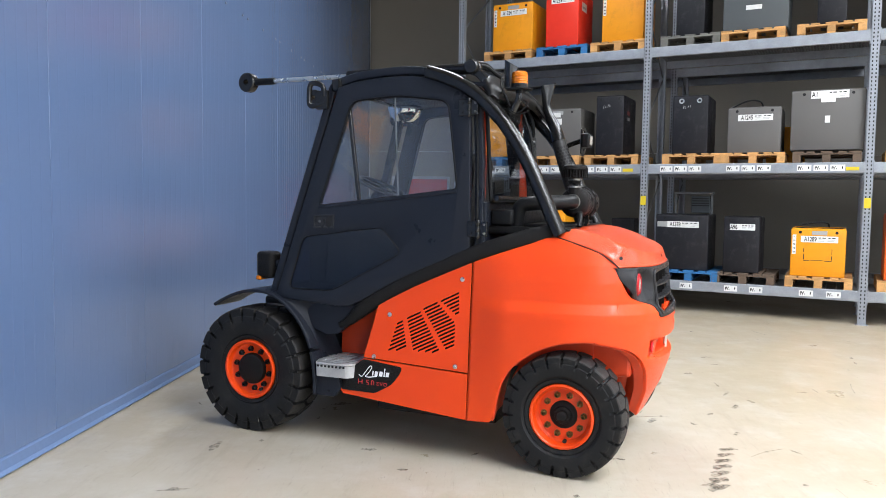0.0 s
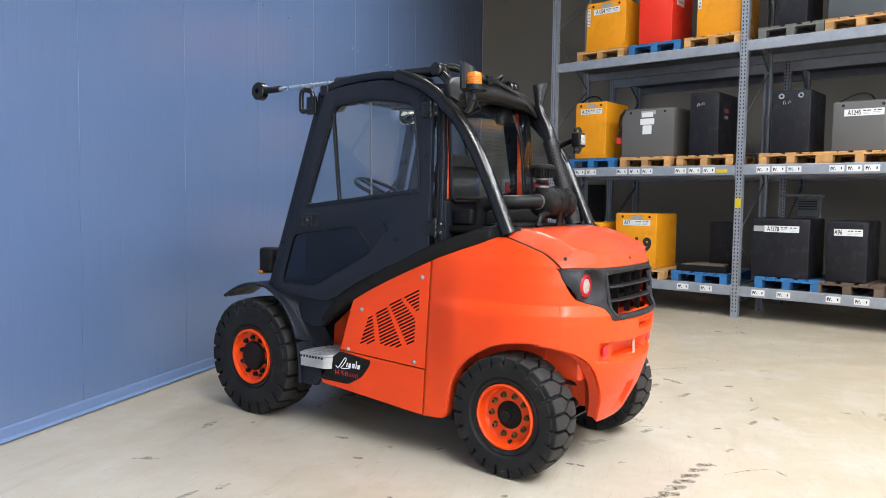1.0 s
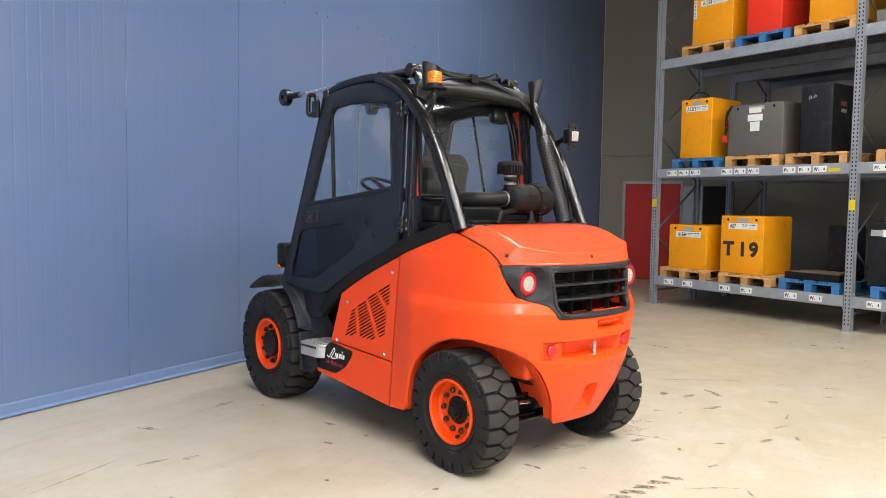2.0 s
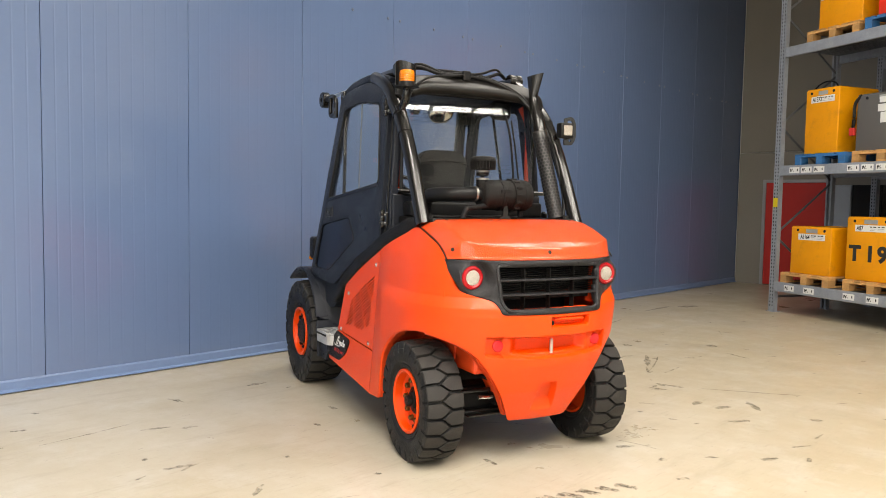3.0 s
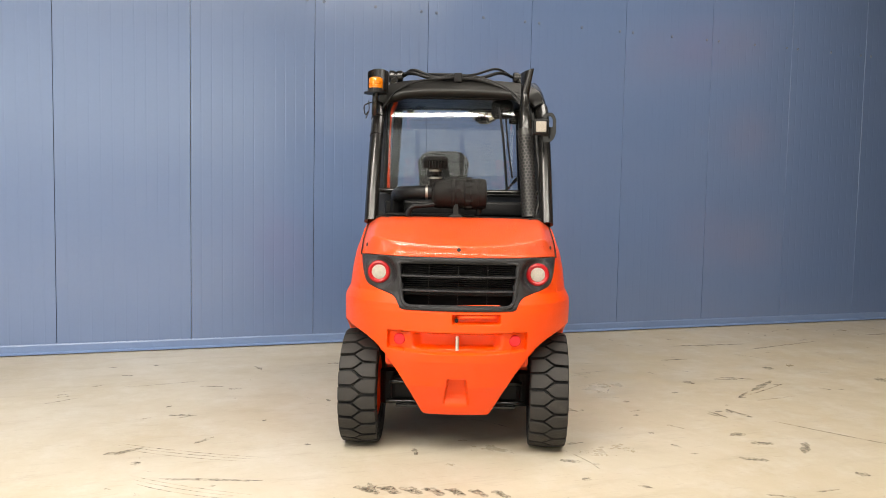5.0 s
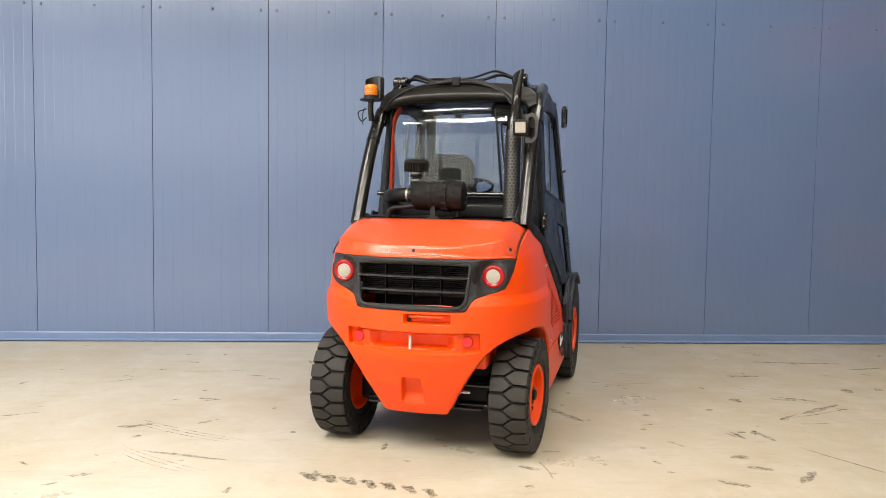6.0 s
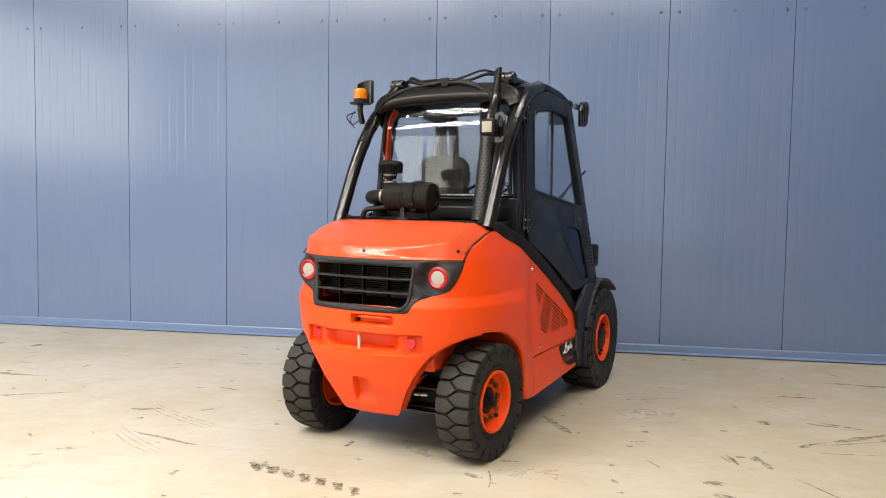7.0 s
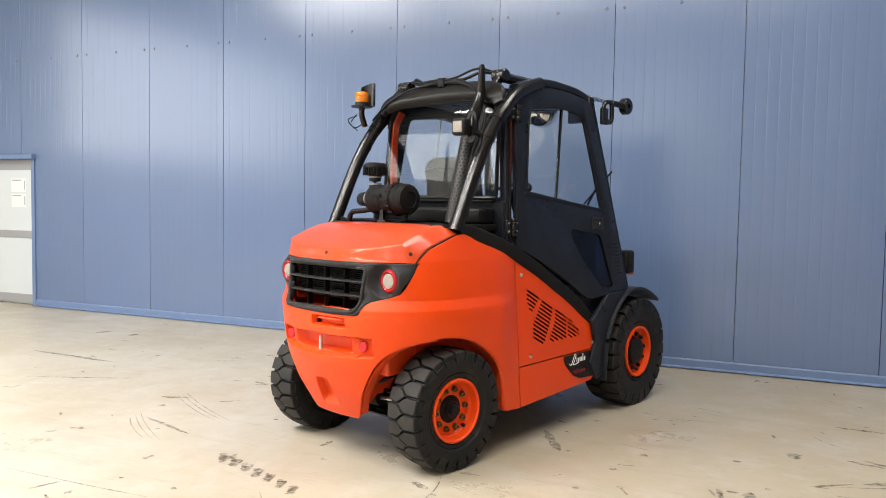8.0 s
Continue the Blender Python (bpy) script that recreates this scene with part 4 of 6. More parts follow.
# wheels
def tyre(radius, width, bore, teeth, groove):
    """A solid tyre with a staggered block tread; the axle lies along y, outer face at +y."""
    per = 28
    nth = teeth * per
    half = width / 2
    ws = lin(-1, 1, 45)
    prof = []
    for r, h in ((bore, -0.72), (bore + 0.006, -0.86), (bore + 0.026, -0.91), (bore + 0.031, -0.86), (bore + 0.037, -0.91), (bore + (radius - bore) * 0.28, -0.97), (bore + (radius - bore) * 0.55, -1.02), (bore + (radius - bore) * 0.70, -1.015), (bore + (radius - bore) * 0.73, -0.985), (radius - 0.075, -0.985), (radius - 0.07, -0.985), (radius - 0.03, -0.985)):
        prof.append((r, h * half, None))
    for w in ws:
        crown = radius - 0.010 * abs(w) ** 2.5 - (0.006 if abs(w) > 0.97 else 0)
        prof.append((crown, w * half * 0.985, w))
    prof += [(r, -h, None) for r, h, _ in reversed(prof[:12])]
    b = bmesh.new()
    rows, proud = [], []
    for i in range(nth):
        a = 2 * math.pi * i / nth
        p = (i / per) % 1.0
        p = p - 1 if p > 0.5 else p
        row, top = [], []
        for r, h, w in prof:
            d = 0.0
            if w is not None:
                aw = abs(w)
                side_p = abs(p) if w < 0 else 0.5 - abs(p)
                if aw > 0.30:
                    d = groove if side_p < 0.075 else 0.0
                elif abs(w + 0.30 - 1.2 * abs(p)) < 0.085:
                    d = groove * 0.75
            elif r > radius - 0.072 and (abs(p) if h < 0 else 0.5 - abs(p)) < 0.08:
                h = h * 0.87
            rr = r - d
            row.append(b.verts.new((rr * math.cos(a), h, rr * math.sin(a))))
            top.append(w is not None and d == 0.0)
        rows.append(row)
        proud.append(top)
    m = len(prof)
    for i in range(nth):
        r0, r1 = rows[i], rows[(i + 1) % nth]
        for j in range(m - 1):
            f = b.faces.new((r0[j], r1[j], r1[j + 1], r0[j + 1]))
            f.material_index = 1 if proud[i][j] and proud[i][j + 1] else 0
        b.faces.new((r0[-1], r1[-1], r1[0], r0[0]))
    return b


def nut():
    b = lathe([(0, 0.008), (0.0075, 0.008), (0.0085, 0.024), (0.0125, 0.024), (0.0160, 0.020), (0.0160, 0.004), (0.0205, 0.003), (0.0205, 0.0), (0, 0.0)], 6, "y")
    return b


TYRES = {}


def make_wheel(front, m):
    if front:
        radius, width, bore = 0.42, 0.285, 0.198
        face = width / 2
        rim = lathe([(0.0, face - 0.055), (0.155, face - 0.055), (0.170, face - 0.045), (0.176, face - 0.012), (0.186, face - 0.006), (0.197, face - 0.010), (0.199, face - 0.05),
                     (0.199, -face + 0.03), (0.185, -face + 0.03), (0.17, -face + 0.05), (0.0, -face + 0.06)], 48, "y")
        hub_r, nut_r, nut_mat, nuts = 0.104, 0.132, M["black"], 10
        hub_p = [(0, 0.035), (0.085, 0.035), (0.098, 0.03), (0.104, 0.018), (0.104, -0.02), (0, -0.02)]
    else:
        radius, width, bore = 0.352, 0.225, 0.186
        face = width / 2
        rim = lathe([(0.0, face - 0.075), (0.145, face - 0.075), (0.160, face - 0.06), (0.166, face - 0.015), (0.175, face - 0.006), (0.186, face - 0.012), (0.187, face - 0.05),
                     (0.187, -face + 0.02), (0.172, -face + 0.02), (0.16, -face + 0.09), (0.0, -face + 0.10)], 48, "y")
        hub_r, nut_r, nut_mat, nuts = 0.08, 0.116, M["brass"], 10
        hub_p = [(0, 0.058), (0.026, 0.058), (0.032, 0.053), (0.033, 0.03), (0.046, 0.028), (0.05, 0.022), (0.052, 0.012), (0.072, 0.010), (0.08, 0.004), (0.08, -0.02), (0, -0.02)]
    wheel = part("wheel", rim, M["orange"], forklift, "orange steel wheel with solid black tyre", 35)
    wheel.matrix_basis = m
    if front in TYRES:
        tagged(share("tyre", TYRES[front], wheel, Matrix()), "black solid rubber tyre with block tread")
    else:
        TYRES[front] = part("tyre", tyre(radius, width, bore, 23, 0.023), M["rubber"], wheel, "black solid rubber tyre with block tread", 18).data
        TYRES[front].materials.append(M["rubber_worn"])
    seat = face - (0.055 if front else 0.075)
    part("hub", lathe([(r, h + seat) for r, h in hub_p], 32, "y"), M["plastic"], wheel, "dark grey hub", 35)
    first = None
    for i in range(nuts):
        a = 2 * math.pi * (i + 0.3) / nuts
        t = Matrix.Translation((nut_r * math.cos(a), seat, nut_r * math.sin(a))) @ Matrix.Rotation(a * 1.7, 4, "Y")
        if first is None:
            ob = part("wheel_nut", nut(), nut_mat, wheel)
            ob.matrix_basis = t
            first = ob.data
        else:
            share("wheel_nut", first, wheel, t)
    part("valve", lathe([(0, 0.02), (0.011, 0.02), (0.011, 0.0), (0, 0.0)], 10, "y", (0.02, seat, -0.15)), M["hole"], wheel)
    return wheel


make_wheel(True, pose(2.10, 0.573, 0.412, 0, 35, 0))
make_wheel(True, pose(2.095, -0.555, 0.412, 0, 20, 180))
make_wheel(False, pose(-0.005, 0.573, 0.346, 0, 12, -1))
make_wheel(False, pose(-0.02, -0.565, 0.346, 0, 50, 176))

# underbody: chassis, steering axle, drive axle
part("chassis", box(0.42, 1.22, -0.56, 0.56, 0.215, 0.70, 0.02), M["black"], forklift, "black chassis and engine bay")
part("chassis_front", box(1.225, 2.25, -0.34, 0.34, 0.24, 0.86, 0.03), M["black"], forklift)
part("engine_block", box(-0.12, 0.5, -0.36, 0.36, 0.56, 0.98, 0.03), M["black"], forklift)
axle = part("steering_axle", box(-0.11, 0.08, -0.40, 0.40, 0.27, 0.42, 0.03), M["black"], forklift, "black steering axle")
for s in (1, -1):
    part("knuckle", lathe([(0, -0.1), (0.06, -0.1), (0.06, 0.1), (0, 0.1)], 16, "z", (-0.01, s * 0.41, 0.345)), M["black"], axle)
    part("track_rod", pipe([(-0.165, s * 0.28, 0.366), (-0.17, s * 0.18, 0.36)], 0.012, 10), M["chrome"], axle, "steel track rod")
for z, y0, y1 in ((0.405, 0.20, 0.40), (0.285, 0.14, 0.42)):
    for s in (1, -1):
        part("link_rod", pipe([(-0.155, s * y0, z), (-0.12, s * y1, z - 0.01)], 0.014, 10), M["tube"], axle, "black steering link", 40)
part("axle_plate", box(-0.20, 0.02, -0.36, 0.36, 0.262, 0.276, 0.004), M["tube"], axle)
part("steering_cylinder", lathe([(0, -0.19), (0.045, -0.19), (0.05, -0.17), (0.05, 0.17), (0.045, 0.19), (0, 0.19)], 18, "y", (-0.17, 0, 0.36)), M["black"], axle)
part("hose", pipe([(-0.2, 0.12, 0.40), (-0.24, 0.2, 0.47), (-0.18, 0.28, 0.5), (-0.05, 0.3, 0.55)], 0.012, 8), M["hose"], axle)
part("hose", pipe([(-0.2, -0.12, 0.40), (-0.24, -0.2, 0.46), (-0.18, -0.27, 0.5), (-0.05, -0.3, 0.55)], 0.012, 8), M["hose"], axle)
part("drive_axle", lathe([(0, -0.45), (0.12, -0.45), (0.14, 0.0), (0.12, 0.45), (0, 0.45)], 20, "y", (2.1, 0, 0.412)), M["black"], forklift)


# ---- cab ----
def door_y(z, s=1):
    return 0.596 - 0.075 * (z - 1.2)


def on_door(s, off=0.0):
    return lambda u, v, w: (u, s * (door_y(v, s) + off + w), v)


ROOF_LINE = [(1.555, 2.300), (1.40, 2.335), (1.228, 2.352), (1.047, 2.357), (0.90, 2.340), (0.776, 2.313), (0.70, 2.285)]
TUBE_LINE = [(0.90, 2.325), (0.776, 2.285), (0.64, 2.222), (0.53, 2.140), (0.425, 2.035), (0.325, 1.897), (0.24, 1.75), (0.163, 1.59), (0.087, 1.425), (0.058, 1.362)]
pillar_y = lambda z, s: door_y(z, s) - 0.035

for s in (1, -1):
    # rear roll tube, front pillar and the roof side in one frame side
    side = part("roll_tube", sweep([(p.x, s * (0.548 if p.z < 2.1 else 0.548 - 0.1 * (p.z - 2.1)), p.z) for p in spline([(x, 0, z) for x, z in TUBE_LINE], 6)], ring(0.043, 18), (0, 1, 0)), M["tube"], forklift, "black curved roll-over tube", 40)
    for z0, z1 in ((2.035, 2.140), (1.90, 1.935)):
        sleeve = [p for p in spline([(x, 0, z) for x, z in TUBE_LINE], 10) if z0 <= p.z <= z1]
        part("sleeve", sweep([(p.x, s * 0.548, p.z) for p in sleeve], ring(0.0465, 18), (0, 1, 0)), M["tube"], side, "", 40)
    pts = [(1.965, 0.90), (1.86, 1.26), (1.75, 1.64), (1.64, 2.02), (1.585, 2.21), (1.555, 2.285)] + [(x, z) for x, z in ROOF_LINE[1:]]
    part("pillar_frame", sweep([(p.x, s * (pillar_y(p.z, s) - 0.002), p.z - 0.01) for p in spline([(x, 0, z) for x, z in pts], 5)], slab(0.055, 0.075, 0.014), (0, 1, 0)), M["cab"], forklift, "black front pillar and roof rail", 40)
    part("rear_post", sweep([(0.535, s * (door_y(1.24, s) - 0.02), 1.24), (0.555, s * (door_y(1.8, s) - 0.02), 1.8), (0.585, s * (door_y(2.20, s) - 0.02), 2.20)], slab(0.055, 0.05, 0.01), (0, 1, 0)), M["cab"], forklift, "dark door post")
    part("post_groove", sweep([(0.545, s * (door_y(1.3, s) + 0.008), 1.3), (0.562, s * (door_y(1.8, s) + 0.008), 1.8), (0.582, s * (door_y(2.1, s) + 0.008), 2.1)], ring(0.008, 8), (0, 1, 0)), M["hose"], forklift)
    # sill beam under the door
    stations = (0.075, 0.15, 0.25, 0.52, 0.8, 1.0, 1.185, 1.3, 1.40, 1.46) if s > 0 else (0.075, 0.15, 0.25, 0.52, 0.8, 1.0, 1.2, 1.35, 1.48, 1.58)
    sp = spline([(x, s * (side_y(belt_z(x, s), s) - 0.035 - 0.05 * smooth01(0.4, 0.02, x)), belt_z(x, s) + 0.047 - 0.018 * smooth01(0.25, 0.02, x)) for x in stations], 5)
    part("sill_beam", sweep(sp, slab(0.095, 0.098, 0.030, 4), (0, 0, 1), True, lambda t: 1 - (0.6 if s > 0 else 0.35) * smooth01(0.72, 1.0, t)), M["plastic"], forklift, "black curved sill beam", 40)
    part("foot_well", plate([(1.95, 0.905), (1.20, 0.93), (1.47, 0.69), (1.56, 0.68), (1.75, 0.75)], [], on_door(s, -0.03), -0.05), M["cab"], forklift, "dark foot well panel")
    # door leaf with its two panes
    arc = [(1.51, 2.255), (1.40, 2.285), (1.228, 2.305), (1.047, 2.31), (0.90, 2.293), (0.776, 2.262), (0.665, 2.215)]
    low = [(0.585, 1.262), (0.70, 1.215), (0.85, 1.150), (1.0, 1.080), (1.15, 1.00), (1.29, 0.915), (1.36, 0.882), (1.44, 0.872)]
    outline = [(1.915, 0.905)] + arc + [(0.615, 2.12), (0.60, 1.8)] + low
    win = rounded([(1.615, 1.505), (1.408, 2.165), (1.10, 2.190), (0.755, 2.146), (0.675, 1.615)] if s > 0 else [(1.605, 1.495), (1.402, 2.170), (1.10, 2.192), (0.765, 2.148), (0.700, 1.612)], [0.03, 0.05, 0.1, 0.06, 0.035], 4)
    if s > 0:
        lower = rounded([(1.722, 1.305), (1.165, 1.378), (1.02, 1.225), (1.50, 0.968), (1.815, 0.968)], [0.05, 0.04, 0.05, 0.05, 0.04], 4)
    else:
        lower = rounded([(1.56, 1.325), (1.18, 1.372), (1.20, 1.30), (1.36, 1.12), (1.57, 0.94), (1.71, 0.94)], [0.05, 0.03, 0.03, 0.05, 0.03, 0.03], 4)
    leaf = part("cab_door", plate(outline, [win, lower], on_door(s), 0.03, 0.008), M["cab"], forklift, "dark charcoal cab door with two panes", 30)
    part("pane", plate(win, [], on_door(s, 0.012), 0.004), M["glass"], leaf, "clear door glass").visible_shadow = False
    part("pane", plate(lower, [], on_door(s, 0.018), 0.004), M["glass_dark"], leaf, "dark tinted lower door glass").visible_shadow = False
    seal = [(u, v) for u, v in win]
    part("window_seal", sweep([(u, s * (door_y(v, s) + 0.029), v) for u, v in seal + seal[:1]], ring(0.006, 6), (0, 1, 0), False), M["hose"], leaf)
    seal = [(u, v) for u, v in lower]
    part("window_seal", sweep([(u, s * (door_y(v, s) + 0.029), v) for u, v in seal + seal[:1]], ring(0.004, 6), (0, 1, 0), False), M["hose"], leaf)
    if s > 0:
        part("sash", sweep([(1.335, s * (door_y(1.56, s) + 0.014), 1.545), (1.43, s * (door_y(2.1, s) + 0.014), 2.115)], slab(0.022, 0.022, 0.004), (0, 1, 0)), M["tube"], leaf, "black sliding sash bar")
        part("sash", sweep([(1.07, s * (door_y(1.6, s) + 0.008), 1.575), (1.115, s * (door_y(2.1, s) + 0.008), 2.175)], slab(0.009, 0.009, 0.002), (0, 1, 0)), M["galv_dark"], leaf, "thin edge of the sliding pane")
    else:
        part("sash", sweep([(1.045, s * (door_y(1.6, s) + 0.012), 1.575), (1.148, s * (door_y(2.17, s) + 0.012), 2.180)], slab(0.018, 0.016, 0.003), (0, 1, 0)), M["tube"], leaf, "black sliding sash bar")
        part("pull", box(0.70, 0.725, s * (door_y(1.68, s) + 0.022) - 0.006, s * (door_y(1.68, s) + 0.022) + 0.006, 1.64, 1.72, 0.004), M["tube"], leaf)
    part("bottom_rail", sweep([(0.68, s * (door_y(1.6, s) + 0.026), 1.605), (1.615, s * (door_y(1.5, s) + 0.026), 1.497)], slab(0.02, 0.02, 0.005), (0, 1, 0)), M["cab"], leaf)
    lx = 0.03 if s > 0 else -0.022
    latch = part("latch_plate", plate(rounded([(1.62 + lx, 1.445), (1.62 + lx, 1.362), (1.468 + lx, 1.364), (1.468 + lx, 1.453)], 0.010, 3), [rounded([(1.608 + lx, 1.435), (1.608 + lx, 1.374), (1.480 + lx, 1.376), (1.480 + lx, 1.441)], 0.006, 3)], on_door(s, 0.029), 0.007, 0.002), M["bezel"], leaf, "recessed door latch frame")
    part("latch_lever", plate(rounded([(1.604 + lx, 1.430), (1.604 + lx, 1.380), (1.53 + lx, 1.381), (1.53 + lx, 1.433)], 0.006, 3), [], on_door(s, 0.0295), 0.003, 0.001), M["bezel"], latch)
    part("key_lock", lathe([(0, s * 0.003), (0.008, s * 0.003), (0.009, 0.0), (0, 0.0)], 12, "y", (1.572 + lx, s * (door_y(1.406, s) + 0.0325), 1.406)), M["band"], latch)
    part("latch_pocket", plate(rounded([(1.525 + lx, 1.436), (1.525 + lx, 1.376), (1.484 + lx, 1.378), (1.484 + lx, 1.439)], 0.006, 2), [], on_door(s, 0.0295), 0.002), M["hole"], latch)
    for z in (1.385, 2.10):
        x = table(z, [(1.385, 0.515), (2.10, 0.60)])
        yh = door_y(z, s) + 0.034
        hinge = part("hinge", box(x + 0.022, x + 0.084, s * yh - 0.006, s * yh + 0.006, z - 0.048, z + 0.048, 0.004), M["tube"], leaf, "black two-leaf door hinge")
        part("hinge_leaf", box(x - 0.040, x + 0.012, s * yh - 0.007, s * yh + 0.007, z - 0.044, z + 0.044, 0.004), M["tube"], hinge)
        for z0, z1 in ((-0.056, -0.020), (-0.017, 0.017), (0.020, 0.056)):
            part("knuckle", lathe([(0, z0), (0.011, z0), (0.0135, z0 + 0.003), (0.0135, z1 - 0.003), (0.011, z1), (0, z1)], 12, "z", (x + 0.016, s * (yh + 0.010), z)), M["tube"], hinge, "", 40)
        for dx in (-0.022, 0.060):
            for dz in (-0.026, 0.026):
                part("hinge_bolt", lathe([(0, s * 0.012), (0.006, s * 0.012), (0.0085, s * 0.008), (0.0085, 0.0), (0, 0.0)], 8, "y", (x + dx, s * yh, z + dz)), M["band"] if dx < 0 else M["tube"], hinge)
    if s < 0:
        for i in range(9):
            z = 1.03 + 0.027 * i
            xx = 1.80 - 0.27 * (z - 1.03)
            part("vent_slot", plate(rounded([(xx + 0.035, z), (xx - 0.035, z), (xx - 0.035, z + 0.012), (xx + 0.035, z + 0.012)], 0.005, 2), [], on_door(s, 0.0285), 0.003), M["hole"], leaf)
    # fender, headlamp and grab loop
    fen = spline([(2.385, 0, 0.828), (2.27, 0, 0.888), (2.14, 0, 0.930), (2.0, 0, 0.938), (1.88, 0, 0.905), (1.76, 0, 0.815), (1.675, 0, 0.705), (1.62, 0, 0.57), (1.598, 0, 0.43), (1.595, 0, 0.30)], 5)
    part("fender", sweep([(p.x - (0.03 if s < 0 else 0.0), s * 0.575, p.z - (0.03 if s < 0 else 0.0)) for p in fen], slab(0.27, 0.022, 0.009), (0.3, 0, 1)), M["cab"], forklift, "black mudguard over the drive wheel", 40)
    flat = [(1.95, 0.90), (1.80, 0.84), (1.70, 0.72), (1.63, 0.57), (1.605, 0.43), (1.60, 0.295), (1.46, 0.295), (1.38, 0.42), (1.45, 0.56), (1.40, 0.72), (1.62, 0.90)]
    if s > 0:
        # hollowed above the step: it runs from the mudguard's edge inwards to the foot well
        fc = spline([(1.95, 0, 0.915), (1.86, 0, 0.885), (1.76, 0, 0.805), (1.685, 0, 0.705), (1.64, 0, 0.60), (1.618, 0, 0.49)], 5)
        nf = len(fc) - 1

        def hollow(u, v):
            q = fc[round(u * nf)]
            ex, ey, ez = 1.60 - 0.04 * u, 0.615 - 0.22 * u, 0.90 - 0.40 * u
            w = v * v * (3 - 2 * v)
            return Vector((q.x + (ex - q.x) * v, 0.686 + (ey - 0.686) * (0.35 * v + 0.65 * w), q.z + (ez - q.z) * v - 0.02 * math.sin(math.pi * v) * (1 - u)))

        part("fender_apron", surface(hollow, [i / nf for i in range(nf + 1)], lin(0, 1, 12), 0.01), M["cab"], forklift, "black hollowed mudguard apron", 50)
        flat = [(1.63, 0.50), (1.605, 0.43), (1.60, 0.295), (1.46, 0.295), (1.41, 0.36), (1.43, 0.43), (1.50, 0.45)]
    part("fender_apron", plate(flat, [], lambda u, v, w: (u, s * (0.655 + w), v), 0.03, 0.006), M["cab"], forklift, "black mudguard apron")
    for x, z in ((1.925, 0.905), (1.735, 0.755), (1.635, 0.56), (1.61, 0.33), (1.50, 0.33)):
        part("rivet", lathe([(0, 0.006), (0.006, 0.005), (0.009, 0.0), (0, 0.0)], 8, "y", (x, s * 0.686, z)), M["hose"], forklift)
    hl = part("head_lamp", box(1.972, 2.10, s * 0.57 - 0.06, s * 0.57 + 0.06, 1.015, 1.195, 0.025, 3), M["plastic"], forklift, "dark boxed head lamp with orange indicator", 40)
    part("indicator", box(2.062, 2.100, s * 0.57 - 0.05, s * 0.57 + 0.0615, 1.004, 1.034, 0.008), M["amber"], hl, "orange indicator lens")
    part("lamp_glass", box(2.096, 2.103, s * 0.57 - 0.045, s * 0.57 + 0.045, 1.05, 1.18, 0.002), M["white_lens"], hl)
    part("bracket", box(1.90, 1.98, s * 0.585 - 0.012, s * 0.585 + 0.012, 1.09, 1.14, 0.004), M["tube"], hl)
    yl = 0.572 if s > 0 else 0.60
    loop = spline([(1.60, s * yl, 2.16), (1.70, s * (yl + 0.005), 2.145), (1.715, s * (yl + 0.005), 2.20), (1.70, s * (yl + 0.005), 2.285), (1.62, s * yl, 2.27), (1.605, s * yl, 2.20)], 5)
    part("grab_loop", sweep(loop, ring(0.017, 10), (0, 1, 0)), M["tube"], forklift, "black loop bracket at the front pillar", 40)
    part("loop_plate", box(1.575, 1.66, s * yl - 0.012, s * yl + 0.012, 2.12, 2.24, 0.006), M["tube"], forklift)
    # roof cylinder with its bare rod
    cyl = part("tilt_cylinder", pipe([(0.66, s * 0.43, 2.345), (1.50, s * 0.425, 2.345)], 0.034, 16), M["tube"], forklift, "black roof-mounted tilt cylinder", 40)
    part("piston_rod", pipe([(1.50, s * 0.425, 2.345), (2.12, s * 0.42, 2.343)], 0.015, 12), M["chrome"], cyl, "bright steel piston rod")
    part("rod_sleeve", pipe([(2.08, s * 0.42, 2.343), (2.24, s * 0.42, 2.342)], 0.024, 12), M["hose"], cyl)
    part("rod_eye", lathe([(0.02, -0.032), (0.058, -0.032), (0.066, -0.024), (0.066, 0.024), (0.058, 0.032), (0.02, 0.032), (0.02, -0.032)], 24, "y", (2.295, s * 0.42, 2.341)), M["tube"], cyl, "round rod eye", 40)
    part("pivot", lathe([(0, -0.05), (0.036, -0.05), (0.044, -0.042), (0.044, -0.012), (0.037, -0.006), (0.037, 0.006), (0.044, 0.012), (0.044, 0.042), (0.036, 0.05), (0, 0.05)], 24, "y", (0.635, s * 0.43, 2.350)), M["tube"], cyl, "black pivot bearing", 40)
    part("pivot_stay", sweep([(0.635, s * 0.43, 2.345), (0.57, s * 0.44, 2.29), (0.50, s * 0.46, 2.21)], slab(0.05, 0.05, 0.012), (0, 1, 0)), M["tube"], cyl)

